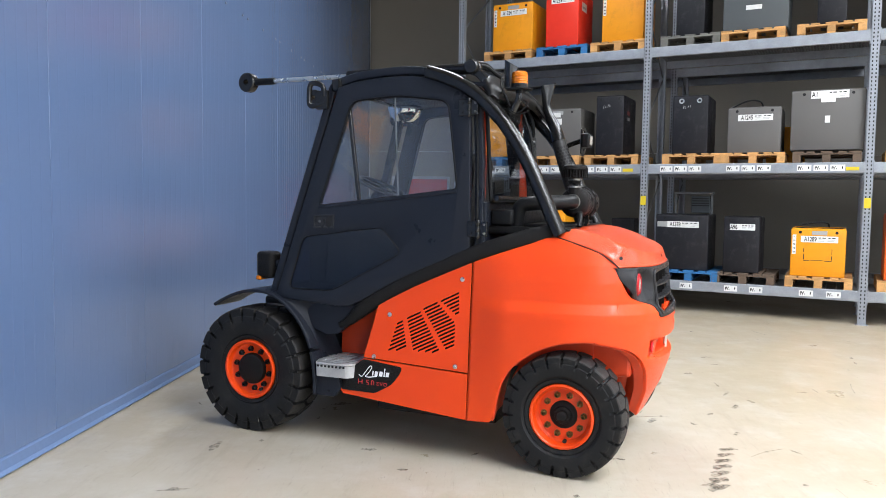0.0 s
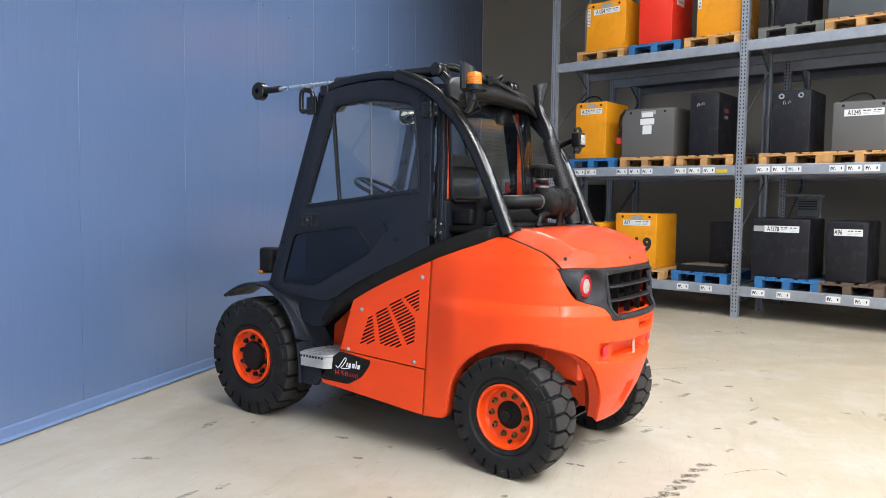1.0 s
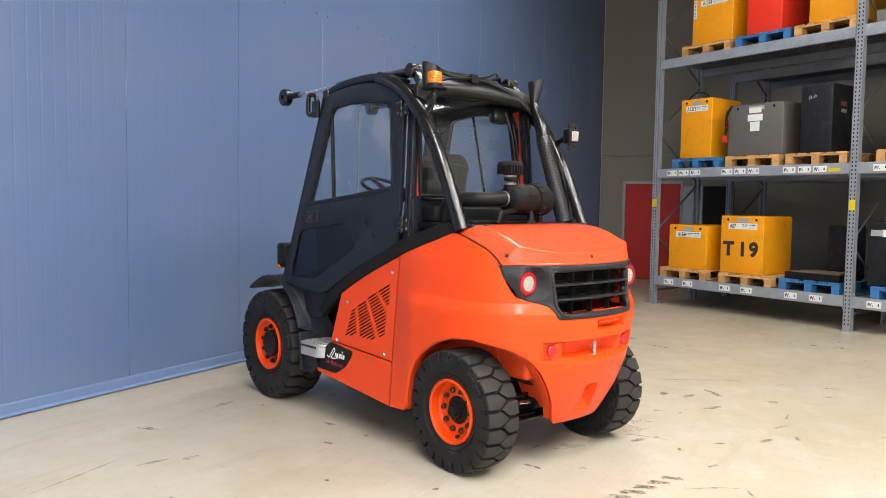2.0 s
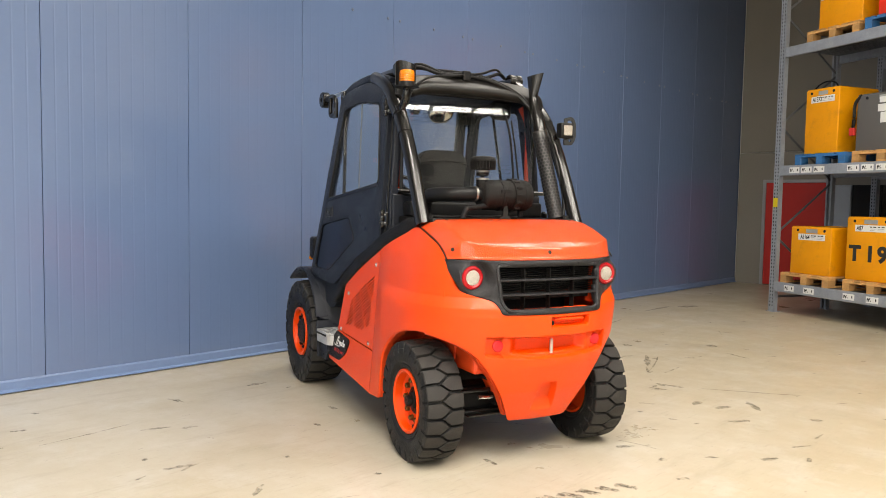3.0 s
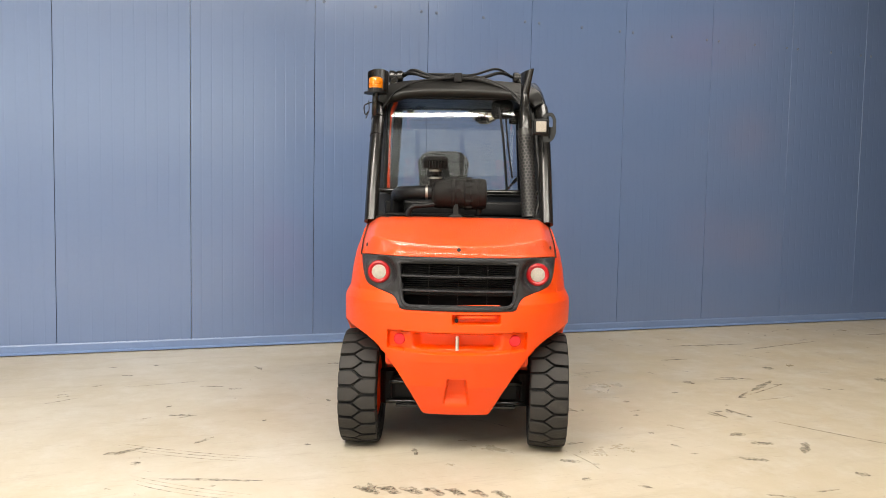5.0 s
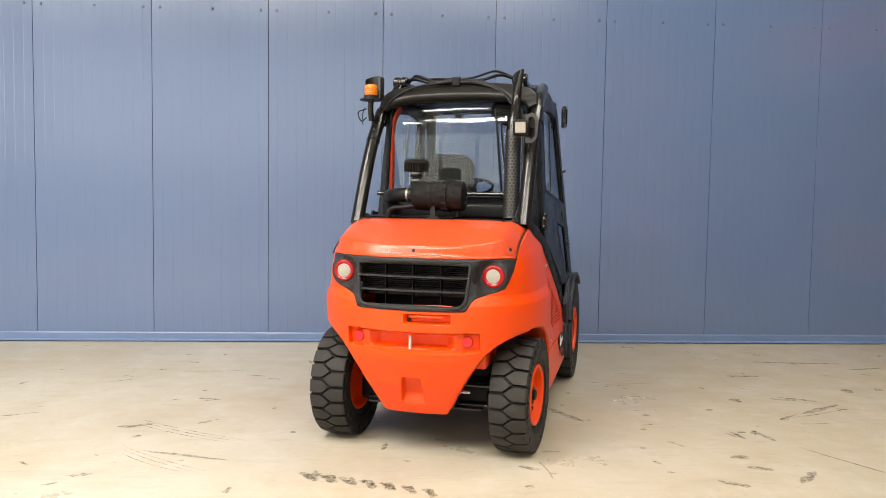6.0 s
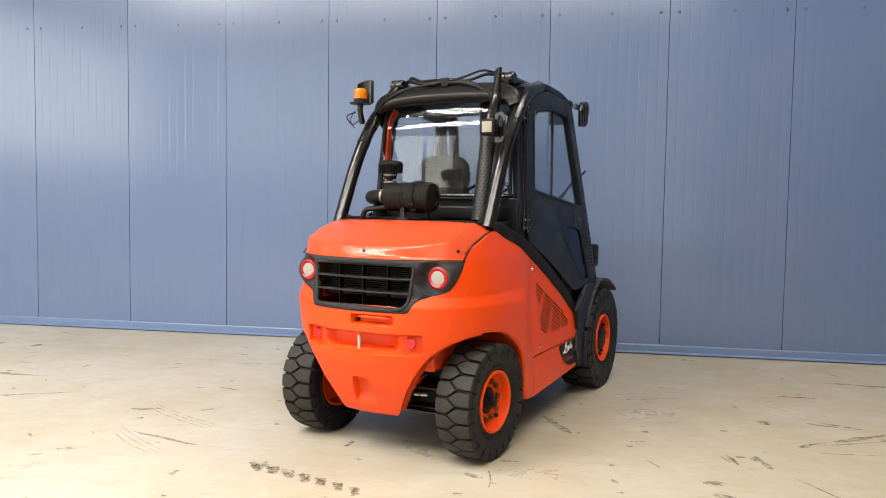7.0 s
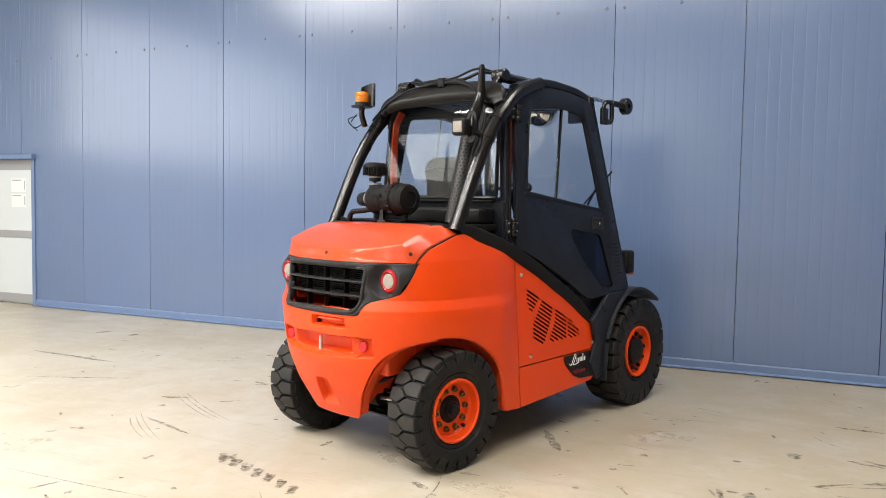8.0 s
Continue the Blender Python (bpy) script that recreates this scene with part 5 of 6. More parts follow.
# roof: rear arch beam, roof plate, front header
part("rear_beam", sweep(spline([(0.478, 0.525, 2.150), (0.497, 0.485, 2.205), (0.522, 0.38, 2.244), (0.548, 0.2, 2.262), (0.555, 0.0, 2.266), (0.548, -0.2, 2.262), (0.522, -0.38, 2.244), (0.497, -0.485, 2.205), (0.478, -0.525, 2.150)], 6), slab(0.145, 0.07, 0.033, 5), (-1.0, 0, 1), True, lambda t: 0.5 + 0.5 * smooth01(0.0, 0.16, min(t, 1 - t))), M["beam"], forklift, "black arched rear roof beam", 40)
part("roof_plate", surface(lambda u, v: Vector((0.52 + 1.02 * u, (1 - 2 * v) * 0.53, table(u, [(0, 2.265), (0.3, 2.30), (0.5, 2.305), (0.8, 2.29), (1, 2.26)]) - 0.02 * (2 * v - 1) ** 4)), lin(0, 1, 14), lin(0, 1, 14), 0.025), M["cab"], forklift, "dark cab roof", 40)
part("front_header", box(1.50, 1.57, -0.55, 0.55, 2.235, 2.315, 0.015), M["tube"], forklift)
part("front_cross", box(1.88, 1.96, -0.60, 0.60, 0.86, 0.98, 0.015), M["tube"], forklift)
wsq = [(-0.53, 2.24), (0.53, 2.24), (0.57, 1.0), (-0.57, 1.0)]
part("windscreen", plate(rounded(wsq, 0.04, 3), [], lambda u, v, w: (1.545 + (2.24 - v) * 0.29 + w, u, v), 0.005), M["glass"], forklift, "clear front windscreen").visible_shadow = False
for p0, p1 in (((1.795, -0.29, 1.49), (1.722, -0.615, 1.785)), ((1.798, -0.36, 1.515), (1.742, -0.50, 1.705))):
    part("wiper", pipe([p0, p1], 0.008, 8), M["hose"], forklift, "thin black wiper arm")

# rear window with dark surround, inside posts
rw = rounded([(-0.485, 2.205), (0.485, 2.205), (0.505, 1.545), (-0.505, 1.545)], [0.09, 0.09, 0.05, 0.05], 5)
rear_w = lambda u, v, w: (0.492 + 0.02 * (v - 1.55) + 0.85 * max(0, v - 1.935) ** 2 + w, u, v)
part("rear_glass", surface(lambda u, v: Vector(rear_w((0.505 - 0.02 * v) * (1 - 2 * u), 1.545 + 0.66 * v, 0)), lin(0, 1, 9), lin(0, 1, 25), 0.004), M["glass_rear"], forklift, "clear rear cab window with fine heating wires", 60).visible_shadow = False
part("rear_seal", sweep([rear_w(u, v, 0) for u, v in rw + rw[:1]], ring(0.013, 8), (1, 0, 0), False), M["hose"], forklift)
part("heating_wires", (lambda b: [box(rear_w(0, z, 0)[0] + 0.005, rear_w(0, z, 0)[0] + 0.0057, -0.45, 0.45, z, z + 0.0012, bm=b) for z in lin(1.62, 2.12, 20)] and b)(bmesh.new()), M["hose"], forklift)
rwp = part("rear_wiper", pipe([(0.476, -0.325, 1.585), (0.470, -0.322, 1.63), (0.478, -0.292, 1.94), (0.528, -0.262, 2.14)], 0.008, 8), M["hose"], forklift, "black rear wiper arm")
part("wiper_blade", pipe([(0.470, -0.36, 1.66), (0.474, -0.325, 1.90), (0.500, -0.31, 2.06)], 0.006, 6), M["hose"], rwp)
part("wiper_motor", box(0.575, 0.66, -0.37, -0.215, 2.07, 2.20, 0.04, 4), M["plastic"], rwp, "dark moulded wiper motor cover", 45)
part("rear_wall", box(0.50, 0.56, -0.56, 0.56, 1.22, 1.545, 0.01), M["cab"], forklift, "dark cab rear wall")
part("cross_rod", pipe([(0.44, 0.55, 1.565), (0.44, -0.55, 1.565)], 0.014, 10), M["tube"], forklift, "black cross rod")
for s in (1, -1):
    yi, xi = (0.485, 0.56) if s > 0 else (0.515, 0.60)
    part("inner_post", sweep(spline([(xi, s * yi, 1.56), (xi, s * yi, 1.8), (xi + 0.005, s * (yi - 0.005), 2.05), (xi + 0.03, s * (yi - 0.045), 2.17)], 4), slab(0.055, 0.02, 0.006), (0, 1, 0)), M["orange_flat"], forklift, "orange inner post")

# inside the cab
part("cab_floor", box(0.58, 1.9, -0.5, 0.5, 0.86, 0.90, 0.01), M["black"], forklift)
seat_o = part("seat", box(0.72, 1.18, -0.24, 0.24, 1.12, 1.26, 0.05, 4), M["seat"], forklift, "black operator seat", 50)
part("seat_base", box(0.74, 1.12, -0.20, 0.20, 0.90, 1.12, 0.02), M["black"], seat_o)
back = rounded([(-0.235, 1.22), (0.235, 1.22), (0.25, 1.42), (0.165, 1.60), (0.172, 1.70), (0.185, 1.785), (0.12, 1.848), (-0.12, 1.848), (-0.185, 1.785), (-0.172, 1.70), (-0.165, 1.60), (-0.25, 1.42)], [0.05, 0.05, 0.09, 0.07, 0.03, 0.05, 0.09, 0.09, 0.05, 0.03, 0.07, 0.09], 4)
rest = part("backrest", plate(back, [], lambda u, v, w: (0.68 + 0.12 * ((1.83 - v) / 0.6) ** 2 + w, 0.11 + u, v), 0.11, 0.03), M["seat"], seat_o, "", 50)
part("piping", pipe([(0.672, 0.11 - 0.178, 1.755), (0.668, 0.11 - 0.1, 1.772), (0.667, 0.11, 1.777), (0.668, 0.11 + 0.1, 1.772), (0.672, 0.11 + 0.178, 1.755)], 0.006, 6), M["plastic"], rest)
part("armrest", box(0.78, 1.22, -0.36, -0.27, 1.36, 1.43, 0.025, 3), M["seat"], seat_o, "", 50)
part("dashboard", box(1.46, 1.80, -0.48, 0.48, 0.98, 1.34, 0.05, 3), M["plastic"], forklift, "dark dashboard", 45)
col = part("steering_column", pipe([(1.66, 0.1, 1.32), (1.44, 0.1, 1.615)], 0.035, 12), M["plastic"], forklift)
wheel_m = Matrix.Translation((1.43, 0.1, 1.63)) @ Matrix.Rotation(radians(-24), 4, "Y")
tor = lathe([(0.165 + 0.014 * math.cos(a), 0.014 * math.sin(a)) for a in lin(0, 2 * math.pi * 9 / 10, 10)], 32, "z", closed=True)
box(-0.16, 0.16, -0.018, 0.018, -0.012, 0.004, bm=tor)
sw = part("steering_wheel", tor, M["hose"], col, "black steering wheel", 50)
sw.matrix_basis = wheel_m
part("display", box(1.52, 1.55, -0.36, -0.20, 1.36, 1.50, 0.01), M["hose"], forklift)
part("front_post", pipe([(1.83, 0.0, 0.95), (1.62, 0.0, 1.3)], 0.02, 8), M["tube"], forklift)
part("interior_mirror", lathe([(0.0, -0.105), (0.062, -0.092), (0.105, -0.056), (0.128, 0.0), (0.12, 0.014), (0, 0.014)], 28, "z", (1.40, -0.215, 2.205)), M["mirror"], forklift, "convex interior mirror", 60)
part("sun_visor", box(1.44, 1.47, -0.525, -0.40, 2.12, 2.235, 0.015, 3), M["plastic"], forklift, "dark sun visor", 45)
part("inner_roof", box(0.62, 1.46, -0.46, 0.46, 2.245, 2.26, 0.005), M["cab"], forklift)

# rear deck with the air filter
deck = part("rear_deck", box(0.005, 0.52, -0.515, 0.515, 1.355, 1.402, 0.014), M["plastic"], forklift, "black engine deck", 40)
part("deck_mat", box(0.05, 0.30, -0.10, 0.47, 1.402, 1.418, 0.008), M["plastic"], deck)
part("deck_riser", box(0.36, 0.50, -0.49, 0.49, 1.402, 1.50, 0.02, 3), M["hose"], deck, "", 40)
CX, CZ = 0.07, 1.545
can = [(0, 0.150), (0.064, 0.150), (0.086, 0.136), (0.092, 0.118), (0.092, 0.03), (0.096, 0.026), (0.096, 0.006), (0.092, 0.002), (0.092, -0.052), (0.102, -0.056), (0.102, -0.088), (0.096, -0.092), (0.096, -0.128), (0.098, -0.130), (0.098, -0.138), (0.096, -0.140), (0.096, -0.168), (0.088, -0.186), (0.052, -0.192), (0.048, -0.186), (0, -0.186)]
af = part("air_filter", lathe(can, 40, "y", (CX, 0.0, CZ)), M["plastic"], forklift, "black cylindrical air filter canister", 40)
for i in range(14):
    a = 2 * math.pi * i / 14
    part("clip_rib", box(CX + 0.101 * math.cos(a) - 0.007, CX + 0.101 * math.cos(a) + 0.007, -0.098, -0.060, CZ + 0.101 * math.sin(a) - 0.007, CZ + 0.101 * math.sin(a) + 0.007, 0.002), M["plastic"], af)
part("name_plate", box(CX - 0.097, CX - 0.088, -0.02, 0.05, CZ + 0.012, CZ + 0.034, 0.002), M["hose"], af)
for i in range(6):
    part("plate_bar", box(CX - 0.0985, CX - 0.096, -0.015 + 0.011 * i, -0.009 + 0.011 * i, CZ + 0.016, CZ + 0.030), M["plastic"], af)
part("bracket", plate([(-0.04, 1.402), (-0.04, 1.41), (-0.018, 1.42), (-0.012, 1.48), (0.012, 1.48), (0.018, 1.42), (0.04, 1.41), (0.04, 1.402)], [], lambda u, v, w: (CX - 0.065 + w, 0.0 + u, v), 0.02), M["tube"], af)
part("drain", lathe([(0, -0.03), (0.016, -0.03), (0.02, 0.03), (0, 0.03)], 12, "z", (CX, -0.145, CZ - 0.1)), M["hose"], af)
neck = part("intake_neck", pipe([(CX, 0.125, CZ + 0.02), (CX, 0.13, CZ + 0.07), (CX, 0.13, CZ + 0.17)], 0.038, 18), M["plastic"], af, "", 50)
part("hose_band", lathe([(0.036, 0.0), (0.042, 0.001), (0.042, 0.012), (0.036, 0.013)], 20, "z", (CX, 0.13, CZ + 0.09)), M["band"], neck, "steel hose band")
part("hose_band", lathe([(0.036, 0.0), (0.042, 0.001), (0.042, 0.012), (0.036, 0.013)], 20, "z", (CX, 0.13, CZ + 0.135)), M["band"], neck, "steel hose band")
cap = part("rain_cap", lathe([(0, 0.218), (0.052, 0.218), (0.072, 0.210), (0.078, 0.197), (0.078, 0.188), (0.063, 0.184), (0.063, 0.140), (0.036, 0.136), (0, 0.136)], 32, "z", (CX, 0.13, CZ + 0.015)), M["plastic"], af, "finned black rain cap", 40)
for i in range(26):
    a = 2 * math.pi * i / 26
    fin = box(0.060, 0.0795, -0.0028, 0.0028, 0.138, 0.2)
    fin.transform(Matrix.Translation((CX, 0.13, CZ + 0.015)) @ Matrix.Rotation(a, 4, "Z"))
    part("fin", fin, M["plastic"], cap)
elb = part("elbow_pipe", pipe([(CX, 0.12, CZ + 0.005), (CX + 0.005, 0.22, CZ + 0.005), (0.14, 0.32, CZ + 0.0), (0.25, 0.37, CZ - 0.005), (0.335, 0.385, CZ - 0.03), (0.365, 0.387, CZ - 0.15)], 0.044, 18), M["hose"], af, "black rubber elbow", 50)
part("hose_band", lathe([(0.043, 0.0), (0.048, 0.001), (0.048, 0.014), (0.043, 0.015)], 22, "y", (CX, 0.175, CZ + 0.005)), M["band"], elb, "steel hose band")
part("thin_hose", pipe([(0.03, 0.10, CZ - 0.06), (0.02, 0.2, CZ - 0.075), (0.0, 0.27, CZ - 0.085), (0.0, 0.30, CZ - 0.14)], 0.017, 10), M["hose"], af)

# exhaust: perforated guard and bent tail pipe
e0, e1 = Vector((0.145, -0.472, 1.40)), Vector((0.325, -0.444, 1.97))
guard = part("exhaust_guard", pipe([e0, e1], 0.05, 24, up=(0, 1, 0)), M["guard"], forklift, "dark perforated steel exhaust guard", 40)
ax = (e1 - e0).normalized()
q0 = ax.to_track_quat("Z", "Y").to_matrix()
bmh = bmesh.new()
bmesh.ops.create_circle(bmh, cap_ends=True, segments=8, radius=0.0090)
hole = None
for i in range(26):
    for j in range(14):
        a = 2 * math.pi * (j + 0.5 * (i % 2)) / 14
        n = q0 @ Vector((math.cos(a), math.sin(a), 0))
        if n.x > 0.45:
            continue
        p = e0 + ax * (0.02 + 0.021 * i) + n * 0.0508
        m4 = Matrix.Translation(p) @ n.to_track_quat("Z", "Y").to_matrix().to_4x4()
        if hole is None:
            ob = part("perforation", bmh, M["hole"], guard)
            ob.matrix_basis = m4
            hole = ob.data
        else:
            share("perforation", hole, guard, m4)
tail = part("tail_pipe", pipe([(0.315, -0.446, 1.95), (0.345, -0.443, 2.05), (0.390, -0.445, 2.14), (0.412, -0.447, 2.20), (0.416, -0.448, 2.23)], 0.042, 18, scale=lambda t: 1.1 - 0.42 * smooth01(0.0, 0.75, t), up=(0, 1, 0)), M["tube"], forklift, "black flared tail pipe", 50)


def flare(u, v):
    """Flattened funnel on the pipe's end, its mouth cut on the slant."""
    a, t = 2 * math.pi * u, v
    wide, thin = (0.028 + 0.030 * t) * math.cos(a), (0.028 - 0.008 * t) * math.sin(a)
    return Vector((0.416 - 0.006 * t + 0.77 * wide - 0.64 * thin, -0.448 - 0.01 * t + 0.64 * wide + 0.77 * thin, 2.22 + 0.145 * t - 0.012 * t * math.cos(a)))


part("flare", surface(flare, lin(0, 1, 21), lin(0, 1, 7), 0.0025), M["tube"], tail, "slanted flared pipe mouth", 50)
mouth = bmesh.new()
mouth.faces.new([mouth.verts.new(flare(i / 20, 0.86)) for i in range(20)])
part("outlet", mouth, M["hole"], tail, "dark inside of the pipe")

# beacon with its shield
bc = part("beacon", lathe([(0, 2.295), (0.03, 2.294), (0.042, 2.288), (0.046, 2.275), (0.046, 2.222), (0, 2.222)], 28, "z", (0.31, 0.535, 0)), M["amber"], forklift, "amber warning beacon", 40)
for z in (2.236, 2.25, 2.264):
    part("lens_rib", lathe([(0.045, -0.003), (0.0485, 0.0), (0.045, 0.003)], 24, "z", (0.31, 0.535, z)), M["amber"], bc)
part("beacon_base", lathe([(0, 2.222), (0.048, 2.222), (0.05, 2.2), (0.075, 2.196), (0.075, 2.188), (0, 2.188)], 24, "z", (0.31, 0.535, 0)), M["hose"], bc, "black beacon base")
part("beacon_stem", pipe([(0.31, 0.535, 2.19), (0.315, 0.54, 2.13), (0.35, 0.545, 2.06)], 0.02, 10), M["tube"], bc)
part("shield", surface(lambda u, v: Vector((0.33 + 0.072 * math.cos(-1.25 + 2.5 * u), 0.525 + 0.072 * math.sin(-1.25 + 2.5 * u), 2.20 + v * (0.165 - 0.03 * (1 - math.sin(math.pi * u))))), lin(0, 1, 14), lin(0, 1, 5), 0.003), M["tube"], bc, "curved dark beacon shield", 50)
part("wire", pipe([(0.29, 0.56, 2.13), (0.24, 0.60, 2.10), (0.30, 0.60, 2.05), (0.36, 0.585, 2.08)], 0.004, 6), M["hose"], bc)
part("wire", pipe([(0.30, 0.58, 2.14), (0.24, 0.57, 2.07), (0.33, 0.6, 2.03)], 0.003, 6), M["hose"], bc)

# work lamp with loop guard
wl = part("work_lamp", box(0.115, 0.18, -0.575, -0.475, 1.925, 2.025, 0.014, 3), M["hose"], forklift, "square work lamp", 40)
part("lens", box(0.108, 0.117, -0.558, -0.492, 1.942, 2.008, 0.006), M["white_lens"], wl, "ribbed clear lens")
part("lamp_arm", pipe([(0.18, -0.53, 1.975), (0.235, -0.545, 1.96), (0.29, -0.55, 1.94)], 0.018, 10), M["tube"], wl)
guard_o = rounded([(-0.545, 1.885), (-0.60, 1.885), (-0.625, 1.93), (-0.625, 2.03), (-0.60, 2.075), (-0.545, 2.06)], [0.01, 0.02, 0.03, 0.03, 0.03, 0.01], 4)
part("lamp_guard", plate(guard_o, [rounded([(-0.565, 1.985), (-0.605, 1.975), (-0.605, 2.03), (-0.59, 2.05), (-0.565, 2.045)], 0.012, 3), ring_hole(-0.585, 1.915, 0.009)], lambda u, v, w: (0.184 + 0.25 * (u + 0.545) + w, u, v), 0.009, 0.002), M["tube"], wl, "black guard plate with a slot")

# hoses over the roof
part("roof_hose", pipe([(0.66, 0.38, 2.36), (0.60, 0.32, 2.375), (0.56, 0.18, 2.335), (0.55, 0.0, 2.335), (0.54, -0.16, 2.32), (0.49, -0.33, 2.25), (0.42, -0.44, 2.13)], 0.012, 8), M["hose"], forklift, "black hydraulic hose")
part("roof_hose", pipe([(0.68, 0.37, 2.38), (0.61, 0.30, 2.395), (0.57, 0.16, 2.345), (0.555, 0.0, 2.352), (0.55, -0.14, 2.335), (0.50, -0.31, 2.27), (0.43, -0.45, 2.15)], 0.01, 8), M["hose"], forklift, "black hydraulic hose")
part("roof_hose", pipe([(0.68, -0.38, 2.37), (0.61, -0.29, 2.385), (0.57, -0.16, 2.345), (0.555, 0.0, 2.345)], 0.011, 8), M["hose"], forklift, "black hydraulic hose")
part("roof_hose", pipe([(0.70, 0.40, 2.385), (0.63, 0.26, 2.37), (0.575, 0.10, 2.362), (0.565, -0.06, 2.355), (0.54, -0.2, 2.325), (0.47, -0.37, 2.235), (0.40, -0.49, 2.08)], 0.0095, 8), M["hose"], forklift, "black hydraulic hose")
part("roof_hose", pipe([(0.69, -0.36, 2.385), (0.60, -0.26, 2.41), (0.56, -0.12, 2.365), (0.53, 0.08, 2.33), (0.50, 0.28, 2.30), (0.45, 0.42, 2.22), (0.38, 0.5, 2.1)], 0.008, 8), M["hose"], forklift, "thin black roof hose")
part("pillar_hose", pipe([(0.41, -0.50, 2.09), (0.33, -0.525, 1.93), (0.25, -0.53, 1.78), (0.17, -0.54, 1.57)], 0.009, 8), M["hose"], forklift, "thin black hose")
part("hose_clamp", box(0.53, 0.58, -0.03, 0.03, 2.305, 2.37, 0.01), M["hose"], forklift)
part("pillar_hose", pipe([(0.42, -0.47, 2.13), (0.34, -0.51, 1.98), (0.24, -0.525, 1.78), (0.16, -0.535, 1.55), (0.12, -0.51, 1.42)], 0.012, 8), M["hose"], forklift, "black hydraulic hose")

# what is mounted a little off the middle line
for ob in forklift.children:
    if ob.name.split(".")[0] in ("air_filter", "exhaust_guard", "tail_pipe", "beacon", "work_lamp", "roof_hose", "hose_clamp", "pillar_hose", "tilt_cylinder", "interior_mirror"):
        ob.matrix_basis = Matrix.Translation((0, 0.02, 0)) @ ob.matrix_basis

# the cab's sides open a little towards the front
for ob in [o for o in forklift.children if o.name.split(".")[0] in ("cab_door", "pillar_frame", "rear_post", "post_groove", "foot_well")]:
    for q in [ob] + list(ob.children) + [c2 for c1 in ob.children for c2 in c1.children]:
        for v in q.data.vertices:
            v.co.y += math.copysign(0.026, v.co.y) * (v.co.x - 0.95)


# ---- pallet racks: u along the front, v into the depth ----
RACK = pose(2.27, 10.70, 0, 0, 0, -24)
LEVELS = (0.44, 2.085, 3.735)
POSTS = (-2.965, 0.01, 2.83, 5.70)
DEPTH = 1.08


def upright_mesh(h):
    """An open steel profile with a column of slots."""
    b = bmesh.new()
    box(-0.05, 0.05, 0.0, 0.006, 0, h, bm=b)
    box(-0.05, -0.044, 0.0, 0.07, 0, h, bm=b)
    box(0.044, 0.05, 0.0, 0.07, 0, h, bm=b)
    box(-0.044, -0.022, 0.064, 0.07, 0, h, bm=b)
    box(0.022, 0.044, 0.064, 0.07, 0, h, bm=b)
    box(-0.075, 0.075, -0.02, 0.10, 0, 0.008, bm=b)
    return b


def slot_mesh(h):
    b = bmesh.new()
    z = 0.08
    while z < h - 0.05:
        for x in (-0.022, 0.022):
            box(x - 0.007, x + 0.007, -0.0012, 0.003, z, z + 0.024, bm=b)
        z += 0.05
    return b


def make_rack(name, m, label, posts, full_detail):
    rk = thing(name, m, label, "storage rack", "pallet racks")
    h = 5.6
    um = sm = None
    for u in posts:
        for v, turn in ((0.0, 0), (DEPTH, 180)):
            t = pose(u, v, 0, 0, 0, turn)
            if um is None:
                o = part("post", upright_mesh(h), M["galv"], rk, "galvanised slotted upright")
                o.matrix_basis = t
                um = o.data
            else:
                o = share("post", um, rk, t)
            if v == 0.0 or full_detail:
                if sm is None:
                    q = tagged(part("slot_strip", slot_mesh(h), M["hole"], o), kind="stuff")
                    sm = q.data
                else:
                    tagged(share("slot_strip", sm, o, Matrix()), kind="stuff")
        z = 0.35
        flip = False
        while z < h - 0.8:
            a, c = (0.05, DEPTH - 0.05) if flip else (DEPTH - 0.05, 0.05)
            part("brace", sweep([(u, a, z), (u, c, z + 0.72)], slab(0.03, 0.012, 0.003), (1, 0, 0)), M["galv_dark"], rk)
            z += 0.78
            flip = not flip
        part("tie", box(u - 0.015, u + 0.015, 0.05, DEPTH - 0.05, 0.2, 0.23), M["galv_dark"], rk)
    for a, c in zip(posts, posts[1:]):
        for zi, z in enumerate(LEVELS):
            for v in (0.0, DEPTH - 0.05):
                bm_ = box(a + 0.052, c - 0.052, v - 0.002, v + 0.045, z - 0.14, z, 0.008)
                beam = part("beam", bm_, M["galv"], rk, "galvanised box beam")
                if v == 0.0:
                    for e in (a + 0.053, c - 0.053):
                        part("end_plate", box(e - 0.006 if e > a + 1 else e - 0.002, e + 0.002 if e > a + 1 else e + 0.006, -0.006, 0.05, z - 0.17, z + 0.02), M["galv"], beam)
            # open grating deck
            if zi == 0 or not full_detail:
                n = 22
                for i in range(n):
                    uu = a + 0.06 + (c - a - 0.12) * i / n
                    part("deck_board", box(uu + 0.004, uu + (c - a - 0.12) / n - 0.004, 0.046, DEPTH - 0.052, z - 0.028, z - 0.004), M["galv_dark"], rk)
            else:
                g = bmesh.new()
                for i in range(70):
                    uu = a + 0.06 + (c - a - 0.12) * i / 69
                    box(uu - 0.007, uu + 0.007, 0.046, DEPTH - 0.052, z - 0.03, z - 0.006, bm=g)
                for i in range(9):
                    vv = 0.06 + (DEPTH - 0.13) * i / 8
                    box(a + 0.055, c - 0.055, vv - 0.004, vv + 0.004, z - 0.034, z - 0.012, bm=g)
                part("grating", g, M["galv_dark"], rk, "steel shelf grating")
    return rk


rack = make_rack("storage_rack", RACK, "galvanised pallet rack loaded with forklift batteries", POSTS, True)
make_rack("storage_rack", RACK @ pose(0, 1.93, 0), "galvanised pallet rack standing behind the first rack", POSTS, False)


